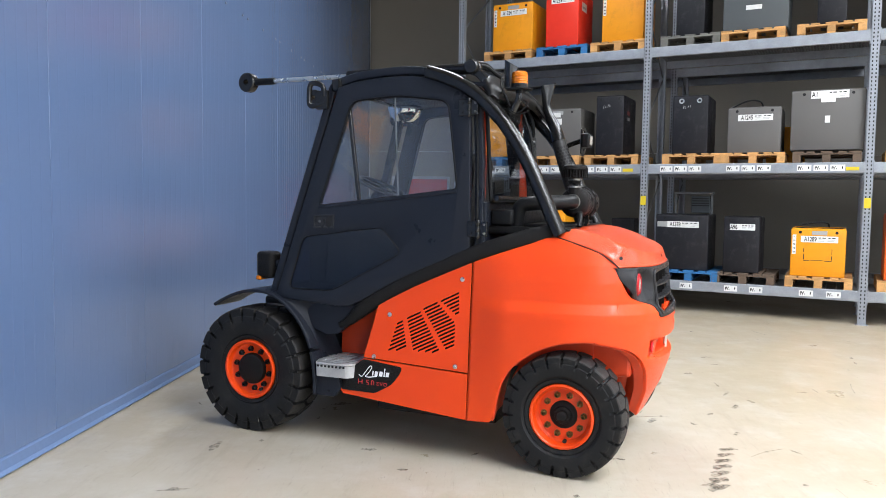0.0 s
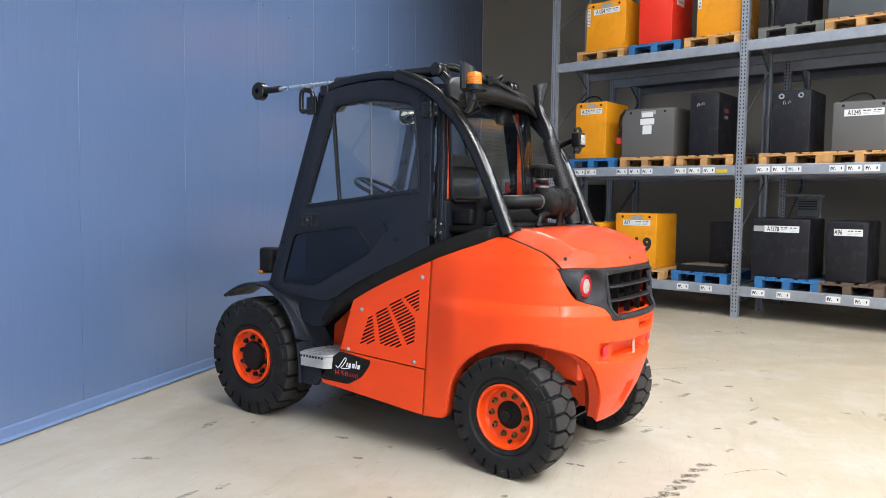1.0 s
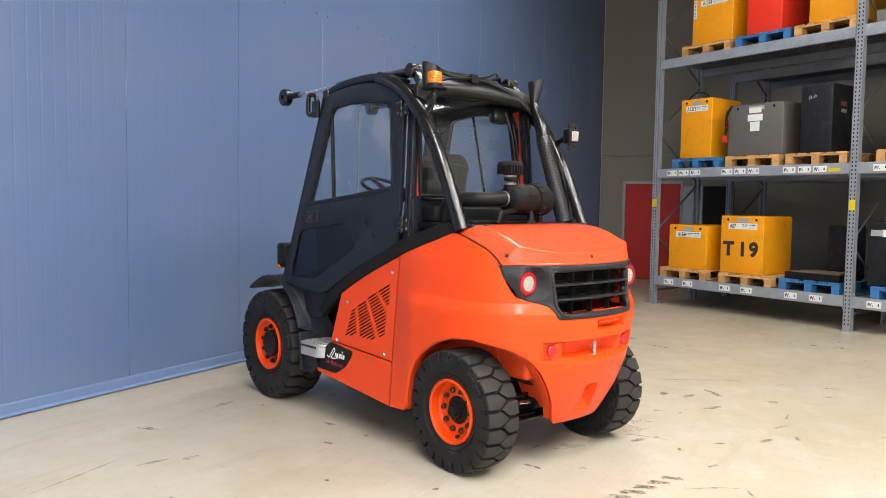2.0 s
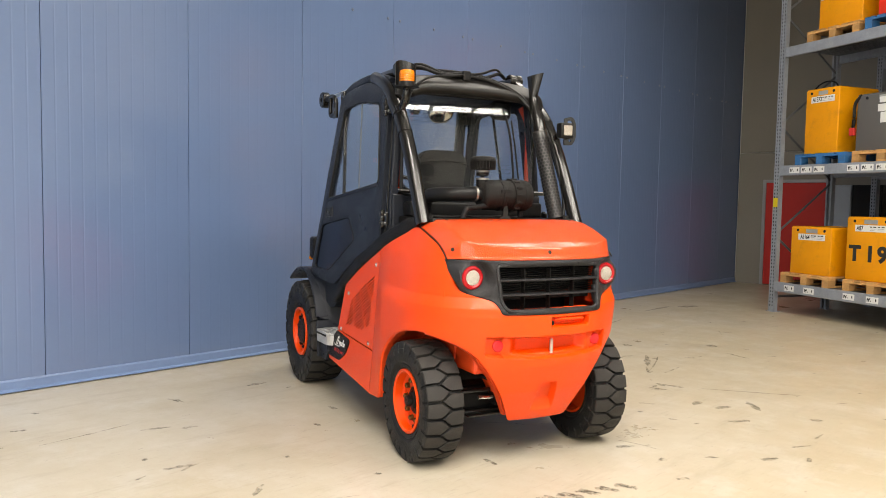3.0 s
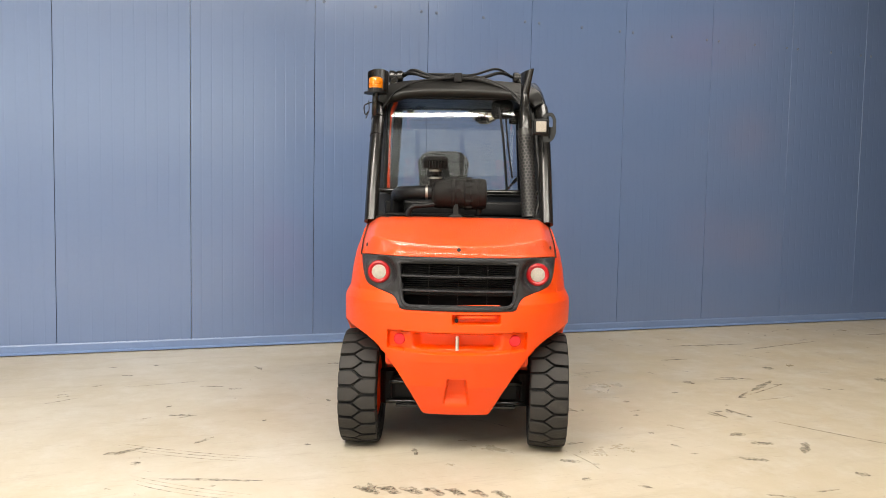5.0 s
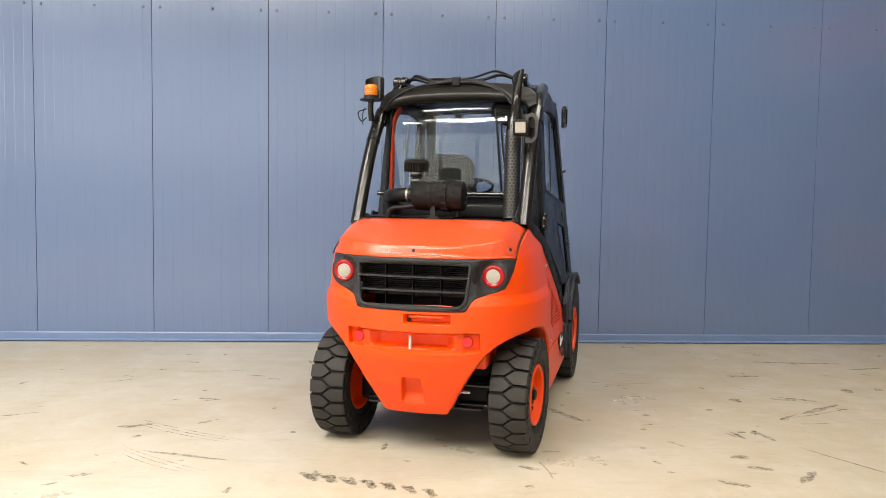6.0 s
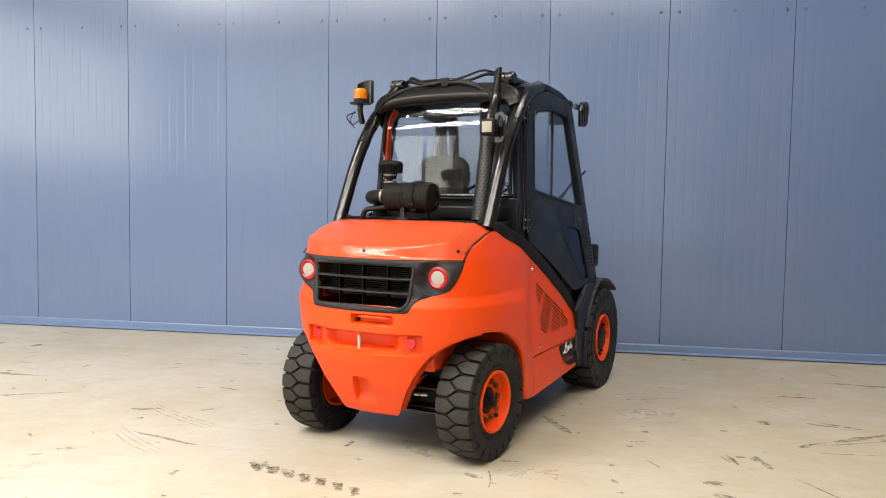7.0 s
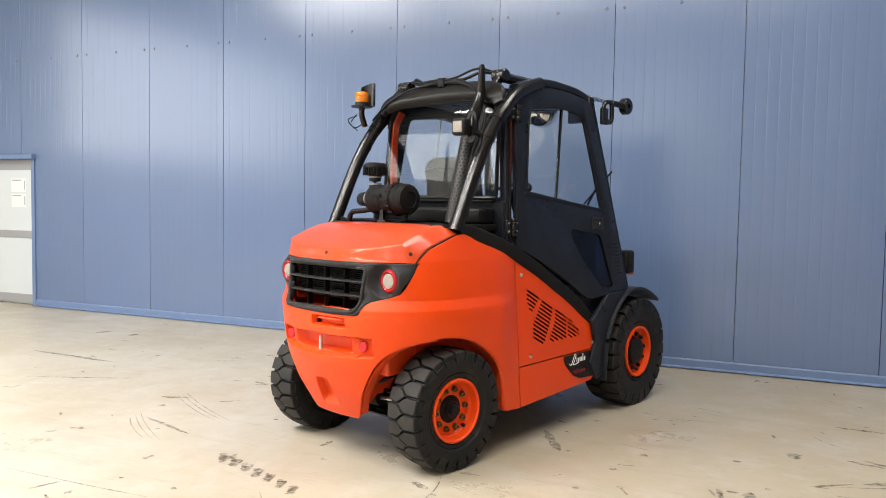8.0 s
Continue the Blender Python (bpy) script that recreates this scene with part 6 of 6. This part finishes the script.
def card_text(txt, w, h, parent, at, ink=True):
    """A white card on a face looking to -v, with its number and two lines of bars."""
    u, v, z = at
    cardo = part("label", box(u - w / 2, u + w / 2, v - 0.003, v, z - h / 2, z + h / 2), M["card"], parent, "white printed label")
    if txt:
        me = text_mesh(txt, h * 0.98, 0.0008, 0.018)
        me.materials.append(M["ink"])
        o = new("lettering", me)
        o.parent = cardo
        o.matrix_basis = pose(u - w * (0.5 - 0.052 * len(txt)), v - 0.0042, z - 0.002, 90) @ Matrix.Diagonal((0.68, 1, 1, 1))
    for a, c in ((-0.02, 0.05), (0.08, 0.17), (0.24, 0.30), (0.34, 0.43)):
        part("print_bar", box(u + w * a, u + w * c, v - 0.0045, v - 0.003, z + h * 0.15, z + h * 0.30), M["ink"], cardo)
    for a, c in ((-0.02, 0.15), (0.22, 0.42)):
        for k in (-0.04, -0.26):
            part("print_bar", box(u + w * a, u + w * (c + 0.1 * k), v - 0.0043, v - 0.003, z + h * k - h * 0.03, z + h * k + h * 0.03), M["card_grey"], cardo)
    return cardo


def beam_label(u, z, parent):
    c = part("beam_label", box(u - 0.085, u + 0.085, -0.0055, -0.003, z - 0.04, z + 0.04), M["card"], parent, "white location card")
    for k, (a, z0, z1) in enumerate(((-0.070, -0.022, 0.020), (-0.058, -0.004, 0.022), (-0.046, -0.022, 0.008), (-0.034, 0.004, 0.022), (-0.022, -0.020, -0.006))):
        part("print_bar", box(u + a, u + a + 0.010, -0.007, -0.0055, z + z0, z + z1), M["ink"], c)
    part("print_bar", box(u + 0.046, u + 0.060, -0.007, -0.0055, z - 0.014, z + 0.018), M["ink"], c)


for base in (-2.98, 0.01):
    w = 2.9 if base < -1 else 2.78
    for c0 in (0.36, 1.27, 2.17):
        for i in range(3):
            beam_label(base + (c0 + 0.2 * i - 0.04) * w / 2.85, LEVELS[1] - 0.07, rack)
    for c0 in (0.42, 1.36, 2.32):
        for i in range(2):
            beam_label(base + (c0 + 0.33 * i - 0.1) * w / 2.85, LEVELS[0] - 0.07, rack)
    part("yellow_label", box(base + w - 0.22, base + w - 0.07, -0.006, -0.003, LEVELS[1] - 0.105, LEVELS[1] - 0.06), M["yellow_card"], rack, "yellow load label")
for u in POSTS[:3]:
    part("post_label", box(u - 0.038, u + 0.038, -0.006, -0.002, 1.50, 1.63), M["yellow_card"], rack, "yellow sign on the upright")

# pallets
PALLET_MASTER = {}


def pallet(u, level, kind, v=0.02, depth_turn=0.0):
    label = {"wood": "pale pine euro pallet on the rack", "blue_wood": "blue painted wooden pallet on the rack", "grey_wood": "weathered grey wooden pallet on the rack", "dark_wood": "dark brown wooden pallet on the rack"}[kind]
    m = RACK @ pose(u, v, LEVELS[level] + 0.001, 0, 0, depth_turn)
    if kind in PALLET_MASTER:
        return copy_thing(PALLET_MASTER[kind], m)
    p = thing("pallet", m, label, "pallet", "euro pallets")
    mt = M[kind]
    L = 1.0
    for x in (-0.35, -0.185, 0.0, 0.185, 0.35):
        w = 0.1 if abs(x) == 0.185 else 0.14
        x = math.copysign(0.4 - w / 2, x) if abs(x) == 0.35 else x
        part("top_board", box(x - w / 2, x + w / 2, 0, L, 0.122, 0.144, 0.003, 1), mt, p)
    for y in (0.0, L / 2 - 0.07, L - 0.14):
        part("cross_board", box(-0.4, 0.4, y, y + 0.14, 0.1, 0.122, 0.002, 1), mt, p)
    for x in (-0.35, 0.0, 0.35):
        part("bottom_board", box(x - 0.05, x + 0.05, 0, L, 0.0, 0.022, 0.002, 1), mt, p)
        for y in (0.002, L / 2 - 0.07, L - 0.142):
            part("block", box(x - 0.05, x + 0.05, y, y + 0.14, 0.022, 0.1, 0.003, 1), mt, p)
    PALLET_MASTER[kind] = p
    return p


def battery(u0, u1, level, top, colour, label, number="", v=0.1, depth=0.72, lift=0.146, card_h=0.085, stencil=(), chalk=False, cable=False, straps=False, extras=True):
    z0 = LEVELS[level] + lift
    w, h = u1 - u0, top - z0
    b = thing("traction_battery", RACK @ pose((u0 + u1) / 2, v, z0), label, "battery", "batteries on the rack")
    mt = M[colour]
    bm_ = box(-w / 2, w / 2, 0, depth, 0, h, 0.012, 3)
    body = part("trough", bm_, mt, b, "", 40)
    part("rim", (lambda q: [box(*a, h - 0.004, h + 0.014, bm=q) for a in ((-w / 2 + 0.01, w / 2 - 0.01, 0.006, 0.03), (-w / 2 + 0.01, w / 2 - 0.01, depth - 0.03, depth - 0.006), (-w / 2 + 0.01, -w / 2 + 0.034, 0.03, depth - 0.03), (w / 2 - 0.034, w / 2 - 0.01, 0.03, depth - 0.03))] and q)(bmesh.new()), mt, b)
    part("cell_top", box(-w / 2 + 0.035, w / 2 - 0.035, 0.031, depth - 0.031, h - 0.02, h + 0.006), M["black"], b)
    for s in (-1, 1):
        part("lifting_hole", lathe([(0, 0.002), (0.019, 0.002), (0.019, -0.002), (0, -0.002)], 14, "y", (s * w * 0.33, -0.001, h - 0.04)), M["hole"], b)
    if number or card_h:
        cw_ = min(0.44, w * 0.7)
        card_text(number, cw_, card_h, b, (w * 0.02, -0.001, h - (0.05 if number == "A1" else 0.13)))
    if extras:
        part("rating_plate", box(-w * 0.12, w * 0.16, -0.004, -0.001, h - 0.075, h - 0.02), M["card_grey"], b, "silver rating plate")
    if stencil:
        for dx, ch in stencil:
            me = text_mesh(ch, 0.27, 0.001, 0.045)
            me.materials.append(M["ink"])
            o = new("stencil", me)
            o.parent = b
            o.matrix_basis = pose(dx, -0.002, h * 0.42, 90)
            tagged(o, "black stencilled character")
    if chalk:
        for i, (hh, lean) in enumerate(((0.05, 0.012), (0.035, -0.008), (0.045, 0.015), (0.03, 0.0))):
            cx, cz = -0.10 + 0.032 * i, h - 0.17 + 0.006 * i
            part("chalk_bar", sweep([(cx, -0.002, cz), (cx + lean, -0.002, cz + hh)], slab(0.003, 0.005, 0.001), (0, 1, 0)), M["card"], b, "white chalk stroke")
    if cable:
        part("cable", pipe([(0.1, 0.2, h), (0.05, 0.15, h + 0.10), (-0.1, 0.12, h + 0.11), (-w / 2 + 0.03, 0.1, h + 0.02)], 0.011, 8), M["hose"], b, "black battery cable")
    return b


W_, B_, G_, D_ = "wood", "blue_wood", "grey_wood", "dark_wood"
for u, lv, k in ((0.65, 1, W_), (1.45, 1, W_), (2.34, 1, D_), (0.66, 0, B_), (1.38, 0, D_), (2.31, 0, W_), (0.58, 2, G_), (1.39, 2, W_), (2.33, 2, W_),
                 (-2.17, 2, W_), (-1.29, 2, B_), (-0.44, 2, W_), (-2.28, 1, B_), (-1.38, 1, W_), (-0.49, 1, W_), (-2.44, 0, W_), (-1.42, 0, W_), (-0.51, 0, B_),
                 (3.38, 0, W_), (3.40, 1, W_), (3.42, 2, W_)):
    pallet(u, lv, k)

b_eye = battery(0.368, 0.847, 1, 3.03, "black_box", "tall black battery with chalk marks and lifting eyes", card_h=0, chalk=True, extras=False)
battery(1.112, 1.783, 1, 2.835, "grey_box", "mid-grey forklift battery with black cables", "A1245", cable=True, extras=False)
b_a1 = battery(1.90, 2.765, 1, 3.02, "grey_box", "wide grey forklift battery with three labels", "A1", lift=0.165, card_h=0.1, extras=False)
b_a1378 = battery(0.18, 0.904, 0, 1.36, "black_box", "black forklift battery on a blue pallet", "A1378", extras=False)
battery(1.11, 1.575, 0, 1.345, "black_box", "narrow black forklift battery", "A96", extras=False)
b_a1289 = battery(1.963, 2.616, 0, 1.21, "yellow", "yellow forklift battery with warning stickers", "A1289")
battery(0.375, 0.756, 2, 4.78, "black_box", "tall black battery on a grey pallet", card_h=0, extras=False)
b_slate = battery(1.00, 1.817, 2, 4.85, "slate_box", "large slate grey battery case", card_h=0, extras=False)
battery(2.159, 2.502, 2, 4.75, "black_box", "narrow black battery on a pine pallet", card_h=0, extras=False)
b_a1324 = battery(-2.456, -1.79, 2, 4.60, "yellow", "yellow forklift battery with a number card", "A1324")
b_red = battery(-1.574, -1.06, 2, 4.70, "red_box", "red forklift battery on a blue pallet", "A1259")
b_a1284 = battery(-0.694, -0.08, 2, 4.68, "yellow", "yellow forklift battery near the upright", "A1284")
battery(-2.605, -2.073, 1, 3.09, "yellow", "yellow forklift battery with a black cable", "A1373", cable=True)
b_grey = battery(-1.80, -0.983, 1, 2.93, "grey_box", "wide grey forklift battery with paper labels", card_h=0)
b_blk = battery(-0.746, -0.334, 1, 3.09, "black_box", "black battery with a red sticker", card_h=0, chalk=True, extras=False)
battery(-2.751, -2.086, 0, 1.228, "yellow", "scuffed yellow forklift battery", "A1164")
b_t19 = battery(-1.857, -1.196, 0, 1.382, "yellow", "yellow forklift battery with black stencil", "A87", stencil=((-0.2, "T"), (0.02, "1"), (0.19, "9")))
battery(3.05, 3.75, 0, 1.42, "orange_box", "orange forklift battery in the next bay", card_h=0, extras=False)
battery(3.10, 3.85, 1, 2.95, "yellow", "yellow forklift battery in the next bay", card_h=0)
battery(3.05, 3.75, 2, 4.6, "yellow", "yellow forklift battery up in the next bay", card_h=0)
battery(-0.66, -0.30, 0, 1.27, "black_box", "small black case deep on the shelf", v=0.78, depth=0.3, card_h=0, extras=False, lift=0.0)
battery(1.55, 2.05, 1, 2.62, "yellow", "yellow battery standing deeper on the shelf", v=0.85, depth=0.25, lift=0.0, card_h=0, extras=False)

# paper labels and warning stickers that set single batteries apart
def sticker(owner, x, z, w, h, mt, label):
    """A flat sticker on a battery's front, x and z from the middle of its foot."""
    part("sticker", box(x - w / 2, x + w / 2, -0.0055, -0.001, z - h / 2, z + h / 2), M[mt], owner, label)


sticker(b_a1, 0.0, 0.675, 0.17, 0.11, "card", "white rating sticker")
sticker(b_a1, 0.0, 0.40, 0.06, 0.09, "card", "small white sticker")
for owner, x in ((b_a1289, -0.285), (b_a1324, -0.29), (b_a1284, -0.27)):
    sticker(owner, x, 0.42 if owner is b_a1289 else 0.52, 0.045, 0.26, "card", "white strip of warning signs")
    for i in range(5):
        sticker(owner, x, (0.32 if owner is b_a1289 else 0.42) + 0.05 * i + 0.001, 0.026, 0.022, "ink", "")
sticker(b_grey, 0.0, 0.62, 0.18, 0.07, "card", "white paper label")
sticker(b_grey, 0.0, 0.52, 0.22, 0.09, "card", "white paper label")
sticker(b_grey, 0.0, 0.40, 0.14, 0.13, "card", "white paper label")
sticker(b_slate, -0.02, 0.30, 0.2, 0.06, "card", "torn white label")
sticker(b_a1378, -0.27, 0.645, 0.14, 0.075, "card_grey", "grey rating plate")
part("sticker", box(0.2055, 0.2075, 0.20, 0.36, 0.60, 0.66), M["faded_red"], b_blk, "faded red sticker on the side")
part("sticker", box(0.2055, 0.2075, 0.22, 0.35, 0.52, 0.565), M["card_grey"], b_blk, "grey sticker on the side")
for x in (-0.12, 0.12):
    part("lifting_eye", lathe([(0.018, -0.008), (0.036, -0.008), (0.036, 0.008), (0.018, 0.008), (0.018, -0.008)], 16, "y", (x, -0.002, 0.74)), M["chrome"], b_eye, "steel lifting eye")
part("cable", pipe([(0.12, 0.1, 0.66), (0.1, 0.06, 0.71), (0.0, 0.05, 0.72), (-0.2, 0.04, 0.69)], 0.012, 8), M["hose"], b_a1289, "black battery cable")
part("plug", box(-0.48, -0.41, -0.045, 0.005, 0.20, 0.30, 0.01), M["red_gate"], b_grey, "red cable plug")
part("cable", pipe([(-0.36, 0.02, 0.71), (-0.42, -0.02, 0.6), (-0.42, -0.03, 0.4), (-0.44, -0.02, 0.28)], 0.02, 8), M["hose"], b_grey, "black cable hanging at the corner")

tray = thing("metal_tray", RACK @ pose(-0.50, 0.08, LEVELS[0] + 0.146), "flat black metal tray with scrap lying on a blue pallet", "tray")
tb = bmesh.new()
for a in ((-0.36, 0.36, 0.0, 0.02), (-0.36, 0.36, 0.58, 0.6), (-0.36, -0.34, 0.02, 0.58), (0.34, 0.36, 0.02, 0.58)):
    box(*a, 0.0, 0.09, bm=tb)
box(-0.34, 0.34, 0.02, 0.58, 0.0, 0.012, bm=tb)
part("pan", tb, M["black"], tray)
for i in range(4):
    part("bar", box(-0.32 + 0.02 * i, 0.3 - 0.03 * i, 0.08 + 0.12 * i, 0.15 + 0.12 * i, 0.06, 0.1, 0.006), M["dark_wood"], tray)

# things against the back wall: red sheet door and grey cabinet
redd = thing("door_2", pose(-2.05, BACK_Y - 0.012, 0), "closed dark red sheet metal door in a pale frame", "door", "", "structure")
part("door_leaf", box(0.06, 1.17, -0.03, -0.002, 0.02, 1.96, 0.006), M["red_gate"], redd)
for a in ((0.0, 0.058, 0.0, 2.02), (1.172, 1.22, 0.0, 2.02)):
    part("door_frame", box(a[0], a[1], -0.045, -0.002, a[2], a[3], 0.004), M["door_grey"], redd, "pale door frame")
part("door_frame", box(0.059, 1.171, -0.045, -0.002, 1.962, 2.02, 0.004), M["door_grey"], redd, "pale door frame")
cab_o = thing("steel_cabinet", pose(-0.70, BACK_Y - 0.62, 0), "blue-grey steel cabinet standing against the back wall", "cabinet")
part("body", box(0, 0.37, 0, 0.6, 0.0, 1.9, 0.01), M["cabinet"], cab_o)
d = part("cabinet_door", box(0.01, 0.36, -0.02, -0.001, 0.06, 1.88, 0.004), M["cabinet"], cab_o)
part("handle", box(0.31, 0.33, -0.045, -0.02, 0.95, 1.1, 0.004), M["plastic"], d)

# black box stands in for the shaded side of the blue-grey cabinet
cab_shade = thing("steel_cabinet", pose(-0.322, BACK_Y - 0.62, 0), "black box standing in for the blue-grey cabinet's unlit side", "cabinet")
part("body", box(0, 0.46, 0, 0.6, 0.0, 1.9, 0.01), M["black"], cab_shade)
d = part("cabinet_door", box(0.01, 0.45, -0.02, -0.001, 0.06, 1.88, 0.004), M["black"], cab_shade)
part("handle", box(0.03, 0.05, -0.045, -0.02, 0.95, 1.1, 0.004), M["plastic"], d)

# side label of the red battery, and the charger behind the black one
part("sticker", box(0.2575, 0.2595, 0.16, 0.40, 0.55, 0.68), M["card"], b_red, "white label on the side")
part("print_bar", box(0.2593, 0.2603, 0.19, 0.37, 0.59, 0.62), M["card_grey"], b_red)
charger = thing("battery_charger", RACK @ pose(0.58, 0.84, LEVELS[0]), "dark metal charger unit standing behind a black battery", "charger")
for u in (-0.27, 0.25):
    part("leg", box(u - 0.015, u + 0.015, 0.0, 0.03, 0.0, 1.225, 0.003), M["galv_dark"], charger)
part("top_rail", box(-0.29, 0.27, -0.02, 0.12, 1.226, 1.262, 0.006), M["galv_dark"], charger, "grey top rail")
hood_b = part("housing", box(-0.04, 0.23, -0.015, 0.14, 0.95, 1.20, 0.012, 2), M["slate_box"], charger, "slate grey housing")
for i in range(4):
    part("rib", box(-0.03, 0.22, -0.022, -0.014, 1.05 + 0.035 * i, 1.066 + 0.035 * i, 0.003), M["black_box"], hood_b)

# scratched outline on the yellow battery
for a in ((-0.17, -0.10, 0.207, 0.217), (-0.09, 0.06, 0.212, 0.219), (0.08, 0.17, 0.206, 0.215), (-0.17, -0.160, 0.222, 0.30), (-0.172, -0.163, 0.32, 0.37), (0.162, 0.172, 0.222, 0.28), (0.163, 0.170, 0.30, 0.37)):
    part("scratch", box(a[0], a[1], -0.0022, -0.0008, a[2], a[3]), M["ink"], b_a1289)

# plain unseen wall added beside the racks, keeps east light from behind them
pw = thing("wall_partition", RACK @ pose(5.76, 0.5, 0), "plain grey unseen wall that blocks light beside the racks", "wall", "", "structure")
part("panel", box(0, 7.2, 0, 0.15, 0, 6.0), M["side_wall"], pw)

# rubber marks left on the floor
sb = bmesh.new()
rng = random.Random(7)


def smear(x, y, length, width, angle, jag=0.3, n=14, bend=0.0):
    a = radians(angle)
    lo, hi = [], []
    for i in range(n + 1):
        t = i / n - 0.5
        wv = width * (1 - (2 * t) ** 4 * 0.85) * (1 + jag * (rng.random() - 0.5) * 2) / 2
        off = bend * (t * t - 0.1) + width * 0.15 * (rng.random() - 0.5)
        for sgn, row in ((-1, lo), (1, hi)):
            px, py = length * t, off + sgn * wv * (0.7 + 0.6 * rng.random())
            row.append(sb.verts.new((x + px * math.cos(a) - py * math.sin(a), y + px * math.sin(a) + py * math.cos(a), 0.0016)))
    for i in range(n):
        sb.faces.new((lo[i], lo[i + 1], hi[i + 1], hi[i]))


# x, y, length, width, angle
for q in (
    (0.20, 5.47, 0.44, 0.06, 27), (1.29, 5.03, 0.13, 0.05, 60),  (0.71, 6.69, 0.25, 0.04, 11), (1.32, 6.37, 0.15, 0.05, 67), (1.22, 5.80, 0.08, 0.03, 20),  (-0.22, 2.87, 0.20, 0.04, 75), (-0.72, 1.27, 0.12, 0.03, 163), (-0.98, 3.07, 0.19, 0.03, 72),
    (0.36, 3.00, 0.16, 0.03, 130), (1.46, 6.58, 0.25, 0.05, -45), (-0.61, 4.21, 0.10, 0.04, -3),  (-0.36, 3.89, 0.07, 0.03, 0), (2.00, 5.46, 0.14, 0.04, 62), (0.90, 4.20, 0.12, 0.03, -10),  (0.08, 7.46, 0.50, 0.05, 121), (-0.30, 0.57, 1.10, 0.05, 88), (-1.54, 3.47, 0.19, 0.02, 15),
):
    smear(*q)
# blades and patches beside and behind the truck
for q in (
    (0.47, 2.51, 0.13, 0.048, 94), (-1.53, 3.48, 0.05, 0.064, 69), (-1.57, 4.18, 0.19, 0.045, 88), (0.60, 3.60, 0.05, 0.029, 56), (1.04, 3.03, 0.55, 0.030, 72), (0.70, 6.52, 0.18, 0.027, 10),
    (-0.19, 7.42, 0.28, 0.034, 63), (-0.45, 7.99, 0.11, 0.080, 19), (-1.53, 8.15, 0.90, 0.045, 85), (-1.34, 9.00, 1.12, 0.035, 101), (1.13, 6.34, 0.13, 0.059, 97), (1.55, 6.11, 0.17, 0.056, 56),
    (0.17, 8.67, 0.12, 0.120, 40), (0.60, 8.35, 0.31, 0.032, -21), (1.92, 6.54, 0.08, 0.057, 31),
):
    smear(*q)
for q in (
    (2.05, 5.85, 0.15, 0.026, 59), (2.06, 6.15, 0.16, 0.015, 89), (-1.64, 10.83, 0.76, 0.055, 91), (-1.46, 11.42, 0.34, 0.140, 65), (-0.16, 6.91, 0.11, 0.080, 5), (0.24, 6.06, 0.05, 0.050, 57),
    (0.84, 6.02, 0.04, 0.040, 60), (0.95, 5.80, 0.04, 0.035, 68), (1.57, 4.98, 0.05, 0.050, 27), (1.38, 5.15, 0.04, 0.029, 43), (-1.44, -0.25, 0.20, 0.080, 151), (-1.45, 0.18, 0.14, 0.070, 169),
    (0.44, 2.59, 0.17, 0.038, 117), (1.58, 3.40, 0.08, 0.033, 169), (2.15, 3.24, 0.18, 0.019, 158), (1.89, 3.52, 0.03, 0.026, 107), (1.89, 3.88, 0.04, 0.029, 108),
):
    smear(*q)
for q in (
    (-0.18, 7.30, 0.21, 0.038, 73), (0.29, 7.09, 0.25, 0.020, 124), (0.70, 6.48, 0.11, 0.020, 20), (0.64, 6.58, 0.06, 0.038, 99), (0.65, 6.66, 0.05, 0.083, 62), (-0.98, 7.35, 0.30, 0.034, 88),
    (0.10, 6.59, 0.06, 0.036, 100), (0.57, 5.93, 0.05, 0.031, 104), (-0.63, 6.12, 0.27, 0.014, 103),
):
    smear(*q)
# long thin scratches
for q in ((2.05, 3.32, 1.07, 0.008, 91), (1.29, 7.00, 0.80, 0.014, 31), (-1.15, 2.71, 0.61, 0.012, 97), (-0.81, 2.02, 0.26, 0.014, 118), (0.31, 1.37, 0.95, 0.018, 113)):
    smear(*q, 0.6, 24, 0.03)
# print of a tyre's tread, and thin arcs that wheels have drawn
for i in range(7):
    x, y = 1.395 + 0.034 * i + 0.0012 * i * i, 3.80 + 0.108 * i
    for j in range(4):
        smear(x - 0.036 + 0.024 * j, y + 0.010 * j - 0.012, 0.112 - 0.008 * i - 0.010 * j, 0.040, 74 - 5 * j, 0.3, 8)
for off in (0.0, 0.035, 0.075):
    smear(0.55 + off, 2.93 - off * 0.6, 0.92 - 2 * off, 0.007, 60, 0.7, 22, 0.10)
    smear(1.09 + off, 2.91 - off * 0.6, 0.76 - 3 * off, 0.006, 54, 0.7, 22, 0.09)
smear(0.21, 7.36, 0.75, 0.012, 112, 0.7, 20, 0.06)
smear(-0.69, 6.21, 0.5, 0.010, 97, 0.6, 16, 0.0)
for _ in range(150):
    smear(rng.uniform(-2.3, 4.2), rng.uniform(-0.5, 11.5), rng.uniform(0.03, 0.13), rng.uniform(0.01, 0.035), rng.gauss(70, 40), 0.7, 8)
for _ in range(16):
    smear(rng.uniform(-2.2, 3.8), rng.uniform(0.0, 11.0), rng.uniform(0.2, 0.5), rng.uniform(0.006, 0.012), rng.gauss(80, 30), 0.8, 16, rng.uniform(-0.15, 0.15))
tagged(put("tyre_marks", sb, M["scuff"]), "dark rubber scuffs and tyre marks on the concrete", "floor marks", "", "stuff")
